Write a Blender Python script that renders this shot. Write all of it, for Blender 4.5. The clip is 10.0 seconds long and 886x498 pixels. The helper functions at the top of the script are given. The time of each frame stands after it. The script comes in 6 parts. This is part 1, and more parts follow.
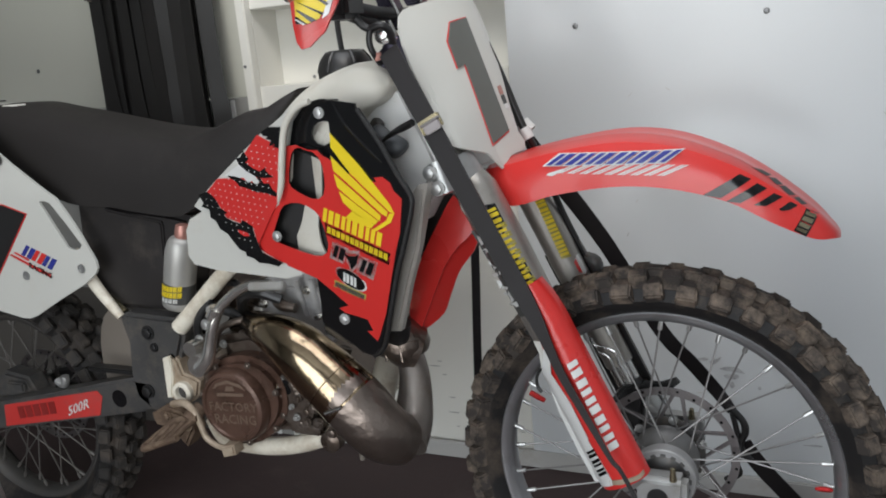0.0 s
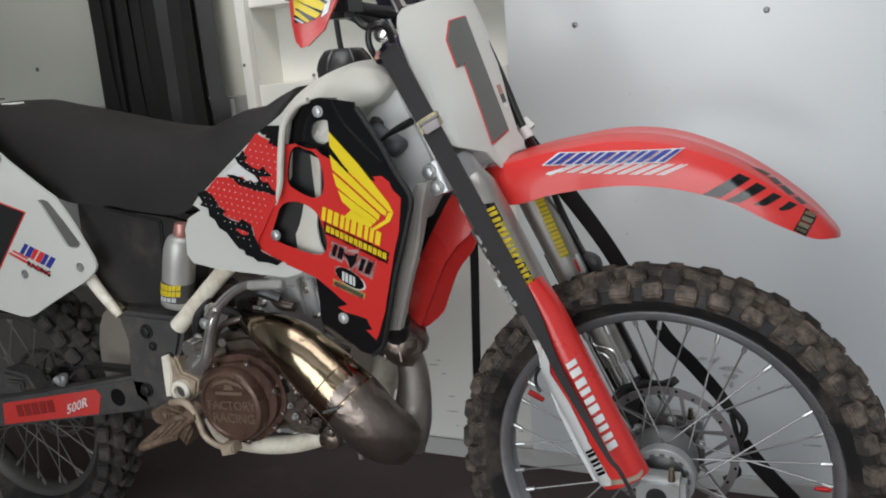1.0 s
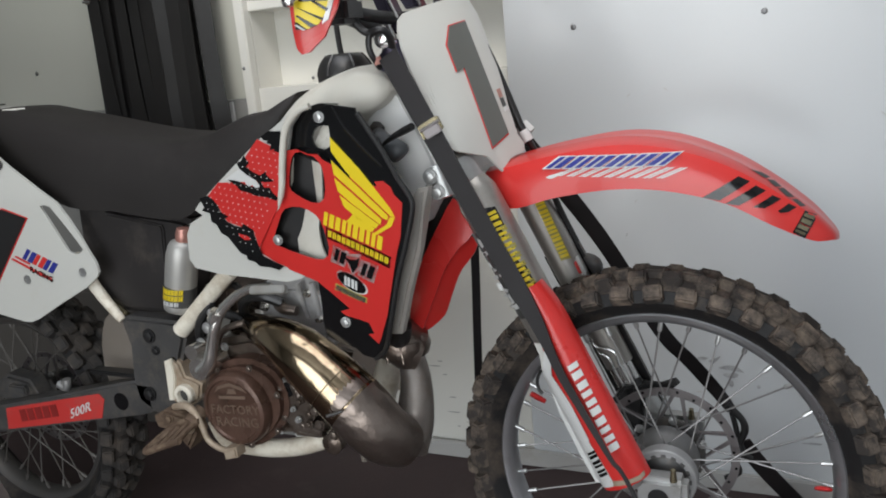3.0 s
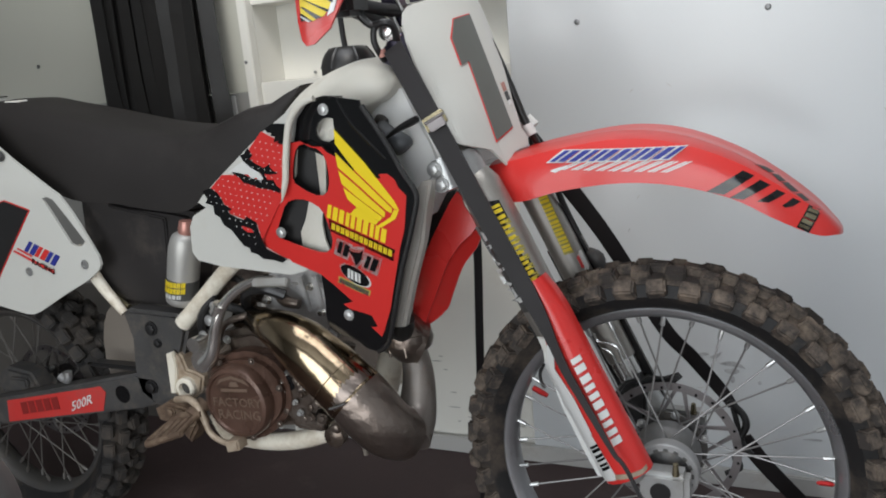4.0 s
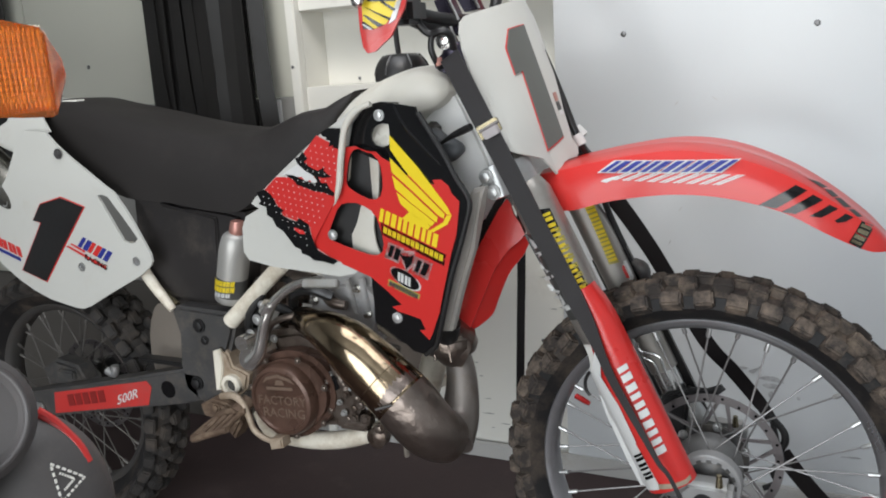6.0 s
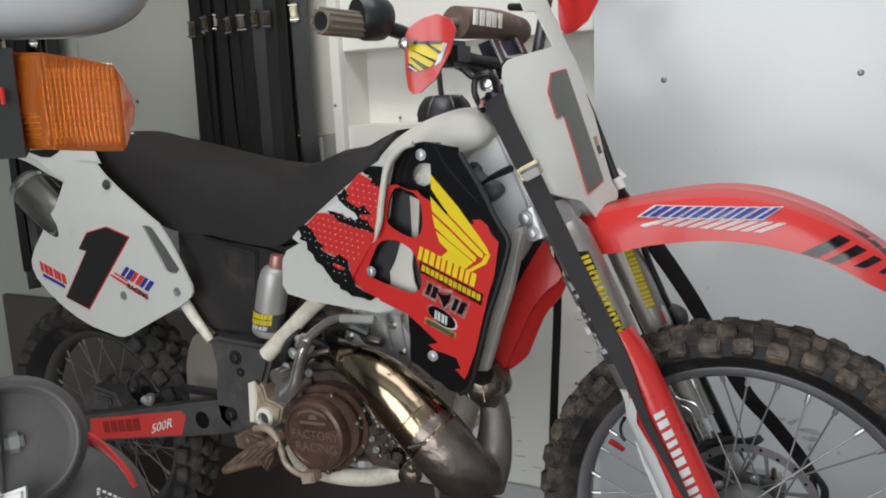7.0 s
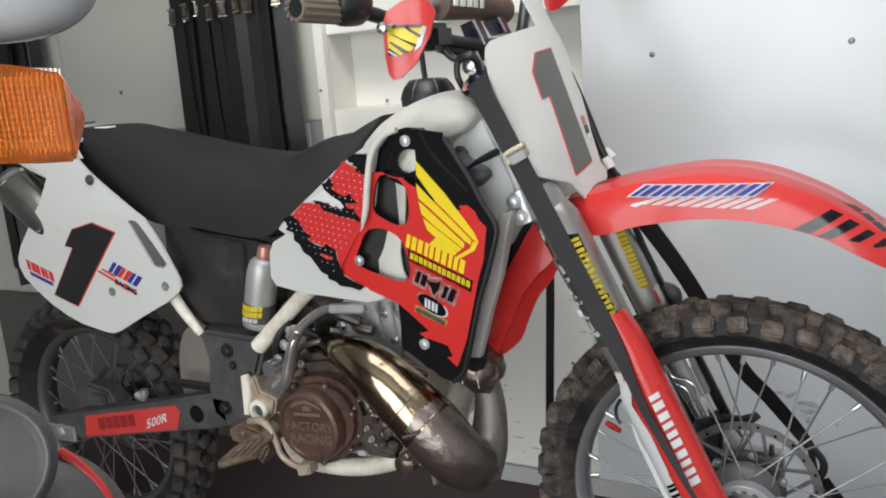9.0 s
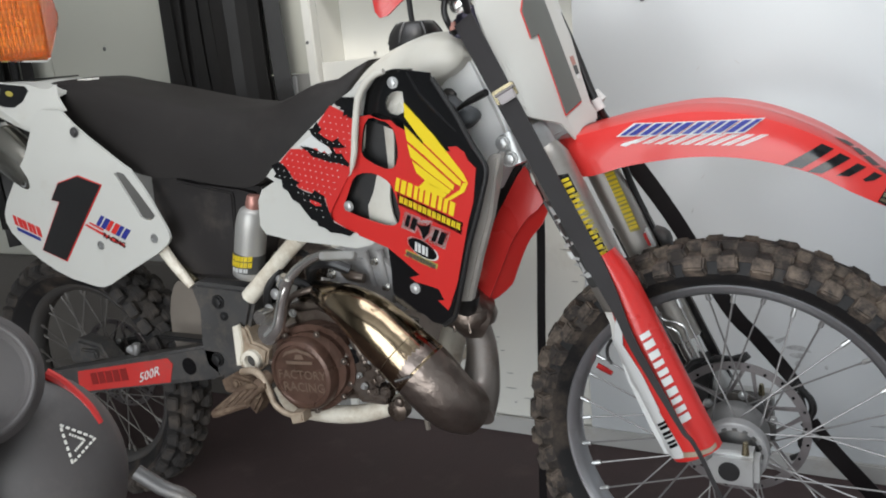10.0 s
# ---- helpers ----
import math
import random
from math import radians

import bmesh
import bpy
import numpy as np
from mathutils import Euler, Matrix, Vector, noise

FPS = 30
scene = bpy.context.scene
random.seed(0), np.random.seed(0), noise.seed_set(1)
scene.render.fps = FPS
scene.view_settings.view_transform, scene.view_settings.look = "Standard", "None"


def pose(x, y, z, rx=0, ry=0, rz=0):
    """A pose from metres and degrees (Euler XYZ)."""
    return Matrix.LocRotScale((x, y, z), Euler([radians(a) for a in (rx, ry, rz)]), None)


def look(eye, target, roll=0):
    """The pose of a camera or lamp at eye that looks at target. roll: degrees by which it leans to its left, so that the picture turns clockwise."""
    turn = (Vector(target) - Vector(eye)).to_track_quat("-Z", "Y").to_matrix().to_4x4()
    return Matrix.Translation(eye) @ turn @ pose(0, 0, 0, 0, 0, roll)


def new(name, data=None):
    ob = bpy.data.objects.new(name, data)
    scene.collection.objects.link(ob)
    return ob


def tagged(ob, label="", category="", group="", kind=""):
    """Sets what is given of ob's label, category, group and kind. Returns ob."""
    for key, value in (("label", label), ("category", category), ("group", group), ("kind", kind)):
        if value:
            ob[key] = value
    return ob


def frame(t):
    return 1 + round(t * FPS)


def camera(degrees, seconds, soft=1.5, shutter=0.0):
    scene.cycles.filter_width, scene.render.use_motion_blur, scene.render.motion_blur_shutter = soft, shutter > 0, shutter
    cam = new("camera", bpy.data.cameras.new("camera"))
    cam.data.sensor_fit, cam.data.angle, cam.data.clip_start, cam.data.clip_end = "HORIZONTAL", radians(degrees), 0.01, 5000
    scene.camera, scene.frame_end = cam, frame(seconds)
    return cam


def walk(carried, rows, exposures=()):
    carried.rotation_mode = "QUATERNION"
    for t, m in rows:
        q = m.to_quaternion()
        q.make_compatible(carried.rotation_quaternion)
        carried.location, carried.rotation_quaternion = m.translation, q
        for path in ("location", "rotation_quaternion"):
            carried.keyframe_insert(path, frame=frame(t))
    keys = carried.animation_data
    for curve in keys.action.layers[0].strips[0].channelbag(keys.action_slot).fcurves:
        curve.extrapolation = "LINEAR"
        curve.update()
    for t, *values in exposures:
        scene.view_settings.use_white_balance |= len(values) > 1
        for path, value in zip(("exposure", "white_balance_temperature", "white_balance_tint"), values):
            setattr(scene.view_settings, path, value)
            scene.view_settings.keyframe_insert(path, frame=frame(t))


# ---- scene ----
cam = camera(57.0, 10.0, 1.9)
PATH = [
    (0, (1.702, -1.281, 1.038), (0.888, 0.488, 0.583), -5.1),
    (0.5, (1.7, -1.28, 1.034), (0.883, 0.488, 0.578), -5.1),
    (1, (1.702, -1.279, 1.038), (0.889, 0.49, 0.58), -5.0),
    (1.5, (1.707, -1.282, 1.044), (0.894, 0.488, 0.587), -5.0),
    (2, (1.713, -1.284, 1.048), (0.902, 0.486, 0.592), -5.2),
    (2.5, (1.707, -1.284, 1.05), (0.896, 0.486, 0.591), -5.4),
    (4, (1.694, -1.289, 1.043), (0.887, 0.479, 0.574), -5.1),
    (4.5, (1.69, -1.294, 1.04), (0.882, 0.475, 0.57), -4.8),
    (5, (1.684, -1.303, 1.043), (0.865, 0.46, 0.574), -4.7),
    (5.5, (1.663, -1.312, 1.048), (0.831, 0.445, 0.58), -4.6),
    (5.7, (1.663, -1.314, 1.048), (0.828, 0.443, 0.581), -4.4),
    (6.8, (1.663, -1.356, 1.046), (0.728, 0.376, 0.688), -2.7),
    (7, (1.657, -1.336, 1.05), (0.726, 0.399, 0.701), -2.7),
    (7.5, (1.644, -1.326, 1.031), (0.702, 0.404, 0.683), -2.5),
    (8, (1.644, -1.303, 1.044), (0.715, 0.429, 0.676), -2.7),
    (8.5, (1.648, -1.316, 1.065), (0.718, 0.415, 0.694), -3.5),
    (9, (1.661, -1.309, 1.059), (0.736, 0.419, 0.657), -4.6),
    (9.5, (1.666, -1.31, 1.047), (0.75, 0.408, 0.587), -5.5),
    (10, (1.662, -1.311, 1.022), (0.757, 0.406, 0.538), -5.3),
]
walk(cam, [(t, look(eye, target, roll)) for t, eye, target, roll in PATH], [(0, -0.01), (2.7, 0.01), (4.5, 0.07), (5, 0.15), (5.7, 0.25), (7.5, -0.07), (8, 0.12), (8.5, 0.24), (9.5, 0.30), (10, 0.27)])

# ---- light ----
world = bpy.data.worlds.new("sky")
scene.world = world
world.use_nodes = True
wn = world.node_tree
sky = wn.nodes.new("ShaderNodeTexSky")
sky.sky_type, sky.sun_disc = "NISHITA", False
sky.sun_elevation, sky.sun_rotation = radians(48), radians(150)
wn.links.new(sky.outputs["Color"], wn.nodes["Background"].inputs["Color"])
wn.nodes["Background"].inputs["Strength"].default_value = 0.12
sun = new("sun", bpy.data.lights.new("sun", "SUN"))
sun.data.energy, sun.data.angle, sun.data.color = 1.0, radians(12), (1, 0.95, 0.88)
sun.matrix_world = look((3, -8, 8), (1, -2, 0))
door_light = new("door_daylight", bpy.data.lights.new("door_daylight", "AREA"))
door_light.data.shape, door_light.data.size, door_light.data.size_y = "RECTANGLE", 2.2, 1.9
door_light.data.energy, door_light.data.color = 53, (0.93, 0.97, 1.0)
door_light.matrix_world = look((1.22, -2.62, 0.95), (1.22, 0, 0.95))
# Added overhead lamp, out of view, set to brighten the wall and tops.
fill_light = new("overhead_fill", bpy.data.lights.new("overhead_fill", "AREA"))
fill_light.data.shape, fill_light.data.size, fill_light.data.size_y = "RECTANGLE", 1.5, 0.9
fill_light.data.energy, fill_light.data.color = 16, (0.97, 0.985, 1.0)
fill_light.matrix_world = look((1.2, -0.5, 2.27), (1.2, -0.45, 0))

# ---- materials ----
def mat(name, col, rough=0.5, metal=0.0, var=0.1, scale=6.0, bump=0.05, bscale=90.0, dirt=None, damt=0.0, dscale=9.0, coat=0.0, rvar=0.1, spec=0.5):
    m = bpy.data.materials.new(name)
    m.use_nodes = True
    t = m.node_tree
    b = t.nodes["Principled BSDF"]
    link = t.links.new
    tc = t.nodes.new("ShaderNodeTexCoord")
    n1 = t.nodes.new("ShaderNodeTexNoise")
    n1.inputs["Scale"].default_value, n1.inputs["Detail"].default_value = scale, 6
    link(tc.outputs["Object"], n1.inputs["Vector"])
    mix = t.nodes.new("ShaderNodeMix")
    mix.data_type = "RGBA"
    mix.inputs["A"].default_value = (*[c * (1 - var) for c in col], 1)
    mix.inputs["B"].default_value = (*[min(1, c * (1 + var)) for c in col], 1)
    link(n1.outputs["Fac"], mix.inputs["Factor"])
    out = mix.outputs["Result"]
    n2 = t.nodes.new("ShaderNodeTexNoise")
    n2.inputs["Scale"].default_value, n2.inputs["Detail"].default_value = bscale, 4
    link(tc.outputs["Object"], n2.inputs["Vector"])
    if dirt:
        n3 = t.nodes.new("ShaderNodeTexNoise")
        n3.inputs["Scale"].default_value, n3.inputs["Detail"].default_value, n3.inputs["Roughness"].default_value = dscale, 9, 0.7
        link(tc.outputs["Object"], n3.inputs["Vector"])
        ramp = t.nodes.new("ShaderNodeValToRGB")
        ramp.color_ramp.elements[0].position, ramp.color_ramp.elements[1].position = 0.62 - 0.35 * damt, 0.85 - 0.3 * damt
        link(n3.outputs["Fac"], ramp.inputs["Fac"])
        mul = t.nodes.new("ShaderNodeMath")
        mul.operation = "MULTIPLY"
        mul.inputs[1].default_value = min(1.0, 0.35 + damt)
        link(ramp.outputs["Color"], mul.inputs[0])
        dm = t.nodes.new("ShaderNodeMix")
        dm.data_type = "RGBA"
        dm.inputs["B"].default_value = (*dirt, 1)
        link(out, dm.inputs["A"])
        link(mul.outputs[0], dm.inputs["Factor"])
        out = dm.outputs["Result"]
    link(out, b.inputs["Base Color"])
    b.inputs["Metallic"].default_value = metal
    mr = t.nodes.new("ShaderNodeMapRange")
    mr.inputs["To Min"].default_value, mr.inputs["To Max"].default_value = max(0.02, rough - rvar), min(1, rough + rvar)
    link(n1.outputs["Fac"], mr.inputs["Value"])
    link(mr.outputs["Result"], b.inputs["Roughness"])
    b.inputs["Coat Weight"].default_value, b.inputs["Specular IOR Level"].default_value = coat, spec
    if bump:
        bp = t.nodes.new("ShaderNodeBump")
        bp.inputs["Strength"].default_value, bp.inputs["Distance"].default_value = bump, 0.003
        link(n2.outputs["Fac"], bp.inputs["Height"])
        link(bp.outputs["Normal"], b.inputs["Normal"])
    return m


DUST = (0.26, 0.20, 0.14)
WALL = mat("white_wall_laminate", (0.532, 0.546, 0.551), 0.22, var=0.03, scale=2, bump=0.10, bscale=5, rvar=0.03)
CAB = mat("white_cabinet_paint", (0.68, 0.665, 0.61), 0.45, var=0.05, scale=3, bump=0.05, bscale=50, dirt=(0.42, 0.38, 0.32), damt=0.12, dscale=5)
GREYP = mat("grey_lower_panel", (0.25, 0.245, 0.23), 0.5, var=0.1)
DKBOARD = mat("dark_backdrop_board", (0.095, 0.086, 0.076), 0.6, var=0.25, scale=4, bump=0.1, dirt=(0.10, 0.085, 0.07), damt=0.3, dscale=5)
LWALL = mat("cream_wall_paint", (0.45, 0.445, 0.385), 0.5, var=0.05, scale=2.5, bump=0.05, bscale=60, dirt=(0.36, 0.34, 0.28), damt=0.10, dscale=4)
TRIM = mat("grey_base_trim", (0.42, 0.41, 0.39), 0.4, var=0.1, dirt=DUST, damt=0.2)
# Floor colour lifted and reddened to stand in for red haze over it.
FLOOR = mat("dark_rubber_floor", (0.052, 0.032, 0.031), 0.75, var=0.3, scale=5, bump=0.3, bscale=160, dirt=(0.10, 0.075, 0.065), damt=0.2)
OUT = mat("outside_concrete", (0.32, 0.31, 0.29), 0.9, var=0.2, scale=1.5, bump=0.2)
SMUDGE = mat("dark_wall_smudge", (0.30, 0.30, 0.30), 0.4, var=0.3, scale=60, bump=0.02, dirt=(0.5, 0.5, 0.5), damt=0.5, dscale=70)
SCREW = mat("dull_screw", (0.2, 0.2, 0.2), 0.4, 0.8)
RED = mat("gloss_red_plastic", (0.58, 0.028, 0.024), 0.29, var=0.06, scale=4, bump=0.03, bscale=30, dirt=(0.45, 0.07, 0.05), damt=0.08, coat=0.2)
ORED = mat("red_sticker", (0.56, 0.028, 0.025), 0.33, var=0.05, bump=0.01)
WHITE = mat("white_plastic", (0.535, 0.53, 0.49), 0.36, var=0.05, scale=5, bump=0.03, dirt=(0.44, 0.38, 0.30), damt=0.16, dscale=7)
TANKW = mat("aged_white_tank", (0.62, 0.595, 0.525), 0.42, var=0.08, scale=6, bump=0.08, dirt=(0.40, 0.33, 0.24), damt=0.25, dscale=6)
BLACK = mat("gloss_black_sticker", (0.007, 0.007, 0.0075), 0.13, var=0.2, bump=0.01)
PBLACK = mat("black_plastic", (0.014, 0.0135, 0.0135), 0.38, var=0.25, bump=0.08, dirt=(0.05, 0.043, 0.036), damt=0.12)
# Black digit lightened to grey: the glare on it is in the colour.
GLAREBLK = mat("glare_greyed_digit", (0.105, 0.107, 0.096), 0.4, var=0.15, bump=0.04)
GREYBLK = mat("worn_black_digit", (0.05, 0.05, 0.048), 0.5, var=0.2, bump=0.04)
SEATM = mat("black_seat_vinyl", (0.020, 0.0175, 0.0165), 0.62, var=0.2, scale=5, bump=0.25, bscale=420, dirt=(0.045, 0.039, 0.036), damt=0.3, dscale=4, spec=0.28)
YEL = mat("yellow_sticker", (0.80, 0.60, 0.02), 0.35, var=0.05, bump=0.01)
BLUE = mat("blue_sticker", (0.022, 0.03, 0.22), 0.35, var=0.08, bump=0.01)
STKW = mat("white_sticker", (0.62, 0.62, 0.60), 0.35, var=0.04, bump=0.01)
RUB = mat("dusty_tyre_rubber", (0.05, 0.043, 0.039), 0.85, var=0.35, scale=14, bump=0.5, bscale=110, dirt=(0.25, 0.195, 0.15), damt=0.5, dscale=26, spec=0.15)
RUBC = mat("clean_tyre_wall", (0.014, 0.013, 0.013), 0.6, var=0.25, bump=0.15, dirt=(0.12, 0.092, 0.07), damt=0.36, dscale=12, spec=0.3)
MIRW = mat("grey_white_mirror_shell", (0.42, 0.44, 0.45), 0.22, var=0.04, bump=0.01)
AIRB = mat("dusty_airbox_plastic", (0.022, 0.0195, 0.019), 0.4, var=0.25, scale=8, bump=0.1, dirt=(0.10, 0.085, 0.07), damt=0.28, dscale=10)
DULLBLK = mat("dull_black_housing", (0.010, 0.010, 0.009), 0.7, var=0.2, bump=0.1)
ALU = mat("dull_aluminium", (0.50, 0.50, 0.49), 0.42, 0.85, var=0.15, scale=10, bump=0.06, dirt=(0.25, 0.21, 0.17), damt=0.25)
FORKM = mat("dull_fork_tube", (0.36, 0.34, 0.31), 0.4, 0.75, var=0.15, scale=14, bump=0.05, dirt=(0.24, 0.2, 0.16), damt=0.25)
# Rear copy of the tread, its dim hazy look put into the colour.
RUBR = mat("dimmed_rear_tread", (0.03, 0.027, 0.025), 0.85, var=0.3, scale=14, bump=0.35, bscale=120, dirt=(0.10, 0.078, 0.06), damt=0.45, dscale=14)
RIMM = mat("grey_rim_alloy", (0.46, 0.46, 0.47), 0.32, 0.85, var=0.12, scale=9, bump=0.05, dirt=(0.17, 0.14, 0.12), damt=0.25)
# Rear rim and spokes: darkened copies, dimness painted into colour over some dirt.
RIMD = mat("dimmed_rear_rim", (0.10, 0.095, 0.09), 0.5, 0.6, var=0.25, scale=9, bump=0.08, dirt=(0.10, 0.08, 0.065), damt=0.4)
SPOKED = mat("dimmed_rear_spoke", (0.13, 0.12, 0.11), 0.5, 0.5, var=0.3, scale=30, bump=0)
STEEL = mat("bright_steel", (0.62, 0.61, 0.59), 0.22, 0.95, var=0.1, bump=0.02)
GOLD = mat("brass_buckle", (0.30, 0.26, 0.17), 0.2, 0.9, var=0.15)
CHROME = mat("tempered_chrome_pipe", (0.38, 0.295, 0.195), 0.15, 1.0, var=0.4, scale=9, bump=0.25, bscale=26, dirt=(0.055, 0.026, 0.018), damt=0.5, dscale=5, rvar=0.08)
HEADER = mat("dull_grey_header", (0.30, 0.27, 0.245), 0.42, 0.75, var=0.25, scale=12, bump=0.2, bscale=40, dirt=(0.22, 0.16, 0.12), damt=0.35, dscale=14)
DKSTEEL = mat("smoky_polished_steel", (0.26, 0.25, 0.22), 0.26, 0.9, var=0.2, scale=8, bump=0.05, dirt=(0.10, 0.085, 0.07), damt=0.25)
OLIVE = mat("olive_letter_shadow", (0.36, 0.30, 0.06), 0.5, var=0.2, scale=30)
# Red dulled so that haze is painted into the decal's colour.
SWRED = mat("haze_muted_decal", (0.50, 0.035, 0.03), 0.5, var=0.15, scale=12, bump=0.02, dirt=(0.22, 0.08, 0.07), damt=0.35, dscale=12)
DKRED = mat("faded_dark_decal", (0.22, 0.02, 0.018), 0.4, var=0.2)
RADM = mat("pale_radiator_side", (0.46, 0.43, 0.39), 0.42, 0.3, var=0.12, scale=12, bump=0.08, dirt=(0.34, 0.29, 0.24), damt=0.25, dscale=12)
DULLPIPE = mat("dull_pipe_belly", (0.23, 0.19, 0.165), 0.32, 0.9, var=0.4, scale=14, bump=0.9, bscale=50, dirt=(0.16, 0.12, 0.09), damt=0.4, dscale=12)
ENG = mat("grimy_engine_case", (0.20, 0.165, 0.14), 0.3, 0.7, var=0.3, scale=14, bump=0.2, dirt=(0.07, 0.045, 0.03), damt=0.5, dscale=16)
CYL = mat("grey_cylinder_casting", (0.50, 0.49, 0.48), 0.4, 0.3, var=0.2, scale=10, bump=0.2, dirt=(0.11, 0.085, 0.06), damt=0.35)
BROWN = mat("burnt_magnesium_cover", (0.12, 0.068, 0.05), 0.3, 0.35, var=0.45, scale=16, bump=0.35, bscale=45, dirt=(0.045, 0.027, 0.018), damt=0.42, dscale=18, rvar=0.2)
FRAMEW = mat("white_frame_paint", (0.74, 0.69, 0.58), 0.42, var=0.12, scale=14, bump=0.08, dirt=(0.33, 0.235, 0.14), damt=0.45, dscale=12)
HEADW = mat("white_head_paint", (0.88, 0.875, 0.85), 0.38, var=0.06, scale=7, bump=0.05, dirt=(0.40, 0.36, 0.30), damt=0.14, dscale=9)
TANP = mat("tan_stained_lever", (0.40, 0.32, 0.24), 0.5, 0.2, var=0.25, scale=24, bump=0.2, dirt=(0.18, 0.115, 0.065), damt=0.5, dscale=26)
BOOT = mat("grey_rubber_boot", (0.09, 0.095, 0.10), 0.5, var=0.15, bump=0.1)
SWING = mat("dull_grey_swingarm", (0.095, 0.092, 0.09), 0.45, 0.5, var=0.3, scale=14, bump=0.15, dirt=(0.20, 0.17, 0.14), damt=0.38, dscale=22)
RUST = mat("dirty_footpeg_steel", (0.13, 0.085, 0.058), 0.7, 0.4, var=0.35, scale=30, bump=0.4, dirt=(0.30, 0.22, 0.15), damt=0.45, dscale=40)
WEB = mat("black_nylon_webbing", (0.014, 0.0115, 0.012), 0.5, var=0.2, scale=20, bump=0.3, bscale=600, spec=0.4)
SATIN = mat("satin_black_webbing", (0.012, 0.0108, 0.010), 0.42, var=0.2, scale=20, bump=0.2, bscale=500, spec=0.4)
GRIP = mat("worn_tan_grip", (0.19, 0.155, 0.115), 0.7, var=0.25, scale=20, bump=0.3, bscale=200)
PAD = mat("brown_bar_pad", (0.14, 0.09, 0.07), 0.7, var=0.3, scale=20, bump=0.3, dirt=(0.36, 0.31, 0.26), damt=0.25, dscale=30)
PURPLE = mat("dark_anodised_clamp", (0.045, 0.04, 0.06), 0.3, 0.7, var=0.2)
TANFLAP = mat("dusty_mud_flap", (0.17, 0.145, 0.12), 0.8, var=0.2, bump=0.2)
# Dark parts greyed, partly to put the haze over them into the colour.
FGREY = mat("haze_greyed_cover", (0.075, 0.068, 0.066), 0.55, var=0.2, scale=10, bump=0.1, dirt=(0.13, 0.115, 0.105), damt=0.3, dscale=14)
BOTTLE = mat("brushed_reservoir", (0.40, 0.39, 0.365), 0.45, 0.5, var=0.12, scale=12, bump=0.05, dirt=(0.3, 0.26, 0.2), damt=0.2)
SPACER = mat("grey_cast_spacer", (0.33, 0.325, 0.32), 0.45, 0.4, var=0.15, scale=20, bump=0.1, dirt=(0.16, 0.14, 0.12), damt=0.25, dscale=20)
HUBM = mat("dull_grey_hub", (0.24, 0.235, 0.23), 0.5, 0.5, var=0.2, scale=20, bump=0.1, dirt=(0.12, 0.10, 0.09), damt=0.3, dscale=20)
SPOKE = mat("dull_spoke_steel", (0.26, 0.25, 0.245), 0.4, 0.6, var=0.15, scale=30, bump=0)
DISC = mat("brake_disc_steel", (0.24, 0.22, 0.22), 0.38, 0.9, var=0.2, scale=20, bump=0.03)
KICK = mat("worn_lever_steel", (0.68, 0.66, 0.62), 0.2, 0.9, var=0.12, scale=14, bump=0.05, dirt=(0.2, 0.16, 0.12), damt=0.2)
BRONZE = mat("rubbed_cast_letters", (0.25, 0.175, 0.13), 0.4, 0.5, var=0.15)
ANOD = mat("red_anodised", (0.55, 0.03, 0.03), 0.25, 0.6, var=0.1)
PINK = mat("faded_red_cap", (0.45, 0.22, 0.18), 0.4, 0.5, var=0.2)



def ribbed(m, pitch, turn, strength):
    """Fine straight ribs in a material's relief, across a direction in plan."""
    t = m.node_tree
    tc, mp, w, bp = (t.nodes.new(k) for k in ("ShaderNodeTexCoord", "ShaderNodeMapping", "ShaderNodeTexWave", "ShaderNodeBump"))
    mp.inputs["Rotation"].default_value = (0, 0, turn)
    w.inputs["Scale"].default_value = 2 * math.pi / (20 * pitch)
    bp.inputs["Strength"].default_value, bp.inputs["Distance"].default_value = strength, 0.001
    t.links.new(tc.outputs["Object"], mp.inputs["Vector"])
    t.links.new(mp.outputs["Vector"], w.inputs["Vector"])
    t.links.new(w.outputs["Fac"], bp.inputs["Height"])
    t.links.new(bp.outputs["Normal"], t.nodes["Principled BSDF"].inputs["Normal"])
    return m


FACET = ribbed(mat("ribbed_reflector", (0.80, 0.74, 0.60), 0.25, 0.8, var=0.1), 0.0024, -0.906, 0.9)
AMBER = mat("amber_lens_plastic", (0.79, 0.225, 0.036), 0.08, var=0.05, scale=30, bump=0.02, bscale=200, rvar=0.03, coat=0.6)
ab = AMBER.node_tree.nodes["Principled BSDF"]
ab.inputs["Transmission Weight"].default_value, ab.inputs["IOR"].default_value = 0.8, 1.25


# ---- mesh tools ----
def hang(ob, parent):
    """Make ob a part of parent, and leave it where it is."""
    ob.parent = parent
    if parent and parent.type == "EMPTY":
        ob.matrix_parent_inverse = Matrix.Translation(-parent.location)


def part(name, bm, material, parent=None, label="", smooth=35):
    if isinstance(bm, list):
        return [part(name, b, material, parent, label, smooth) for b in bm][0]
    bmesh.ops.recalc_face_normals(bm, faces=bm.faces)
    me = bpy.data.meshes.new(name)
    bm.to_mesh(me)
    bm.free()
    me.materials.append(material)
    if smooth:
        me.polygons.foreach_set("use_smooth", [True] * len(me.polygons))
        me.set_sharp_from_angle(angle=radians(smooth))
    ob = new(name, me)
    hang(ob, parent)
    return tagged(ob, label)


def again(ob, m, parent=None):
    """One more piece on the same mesh."""
    o = new(ob.name.split(".")[0], ob.data)
    hang(o, parent or ob.parent)
    o.matrix_basis = m
    return o


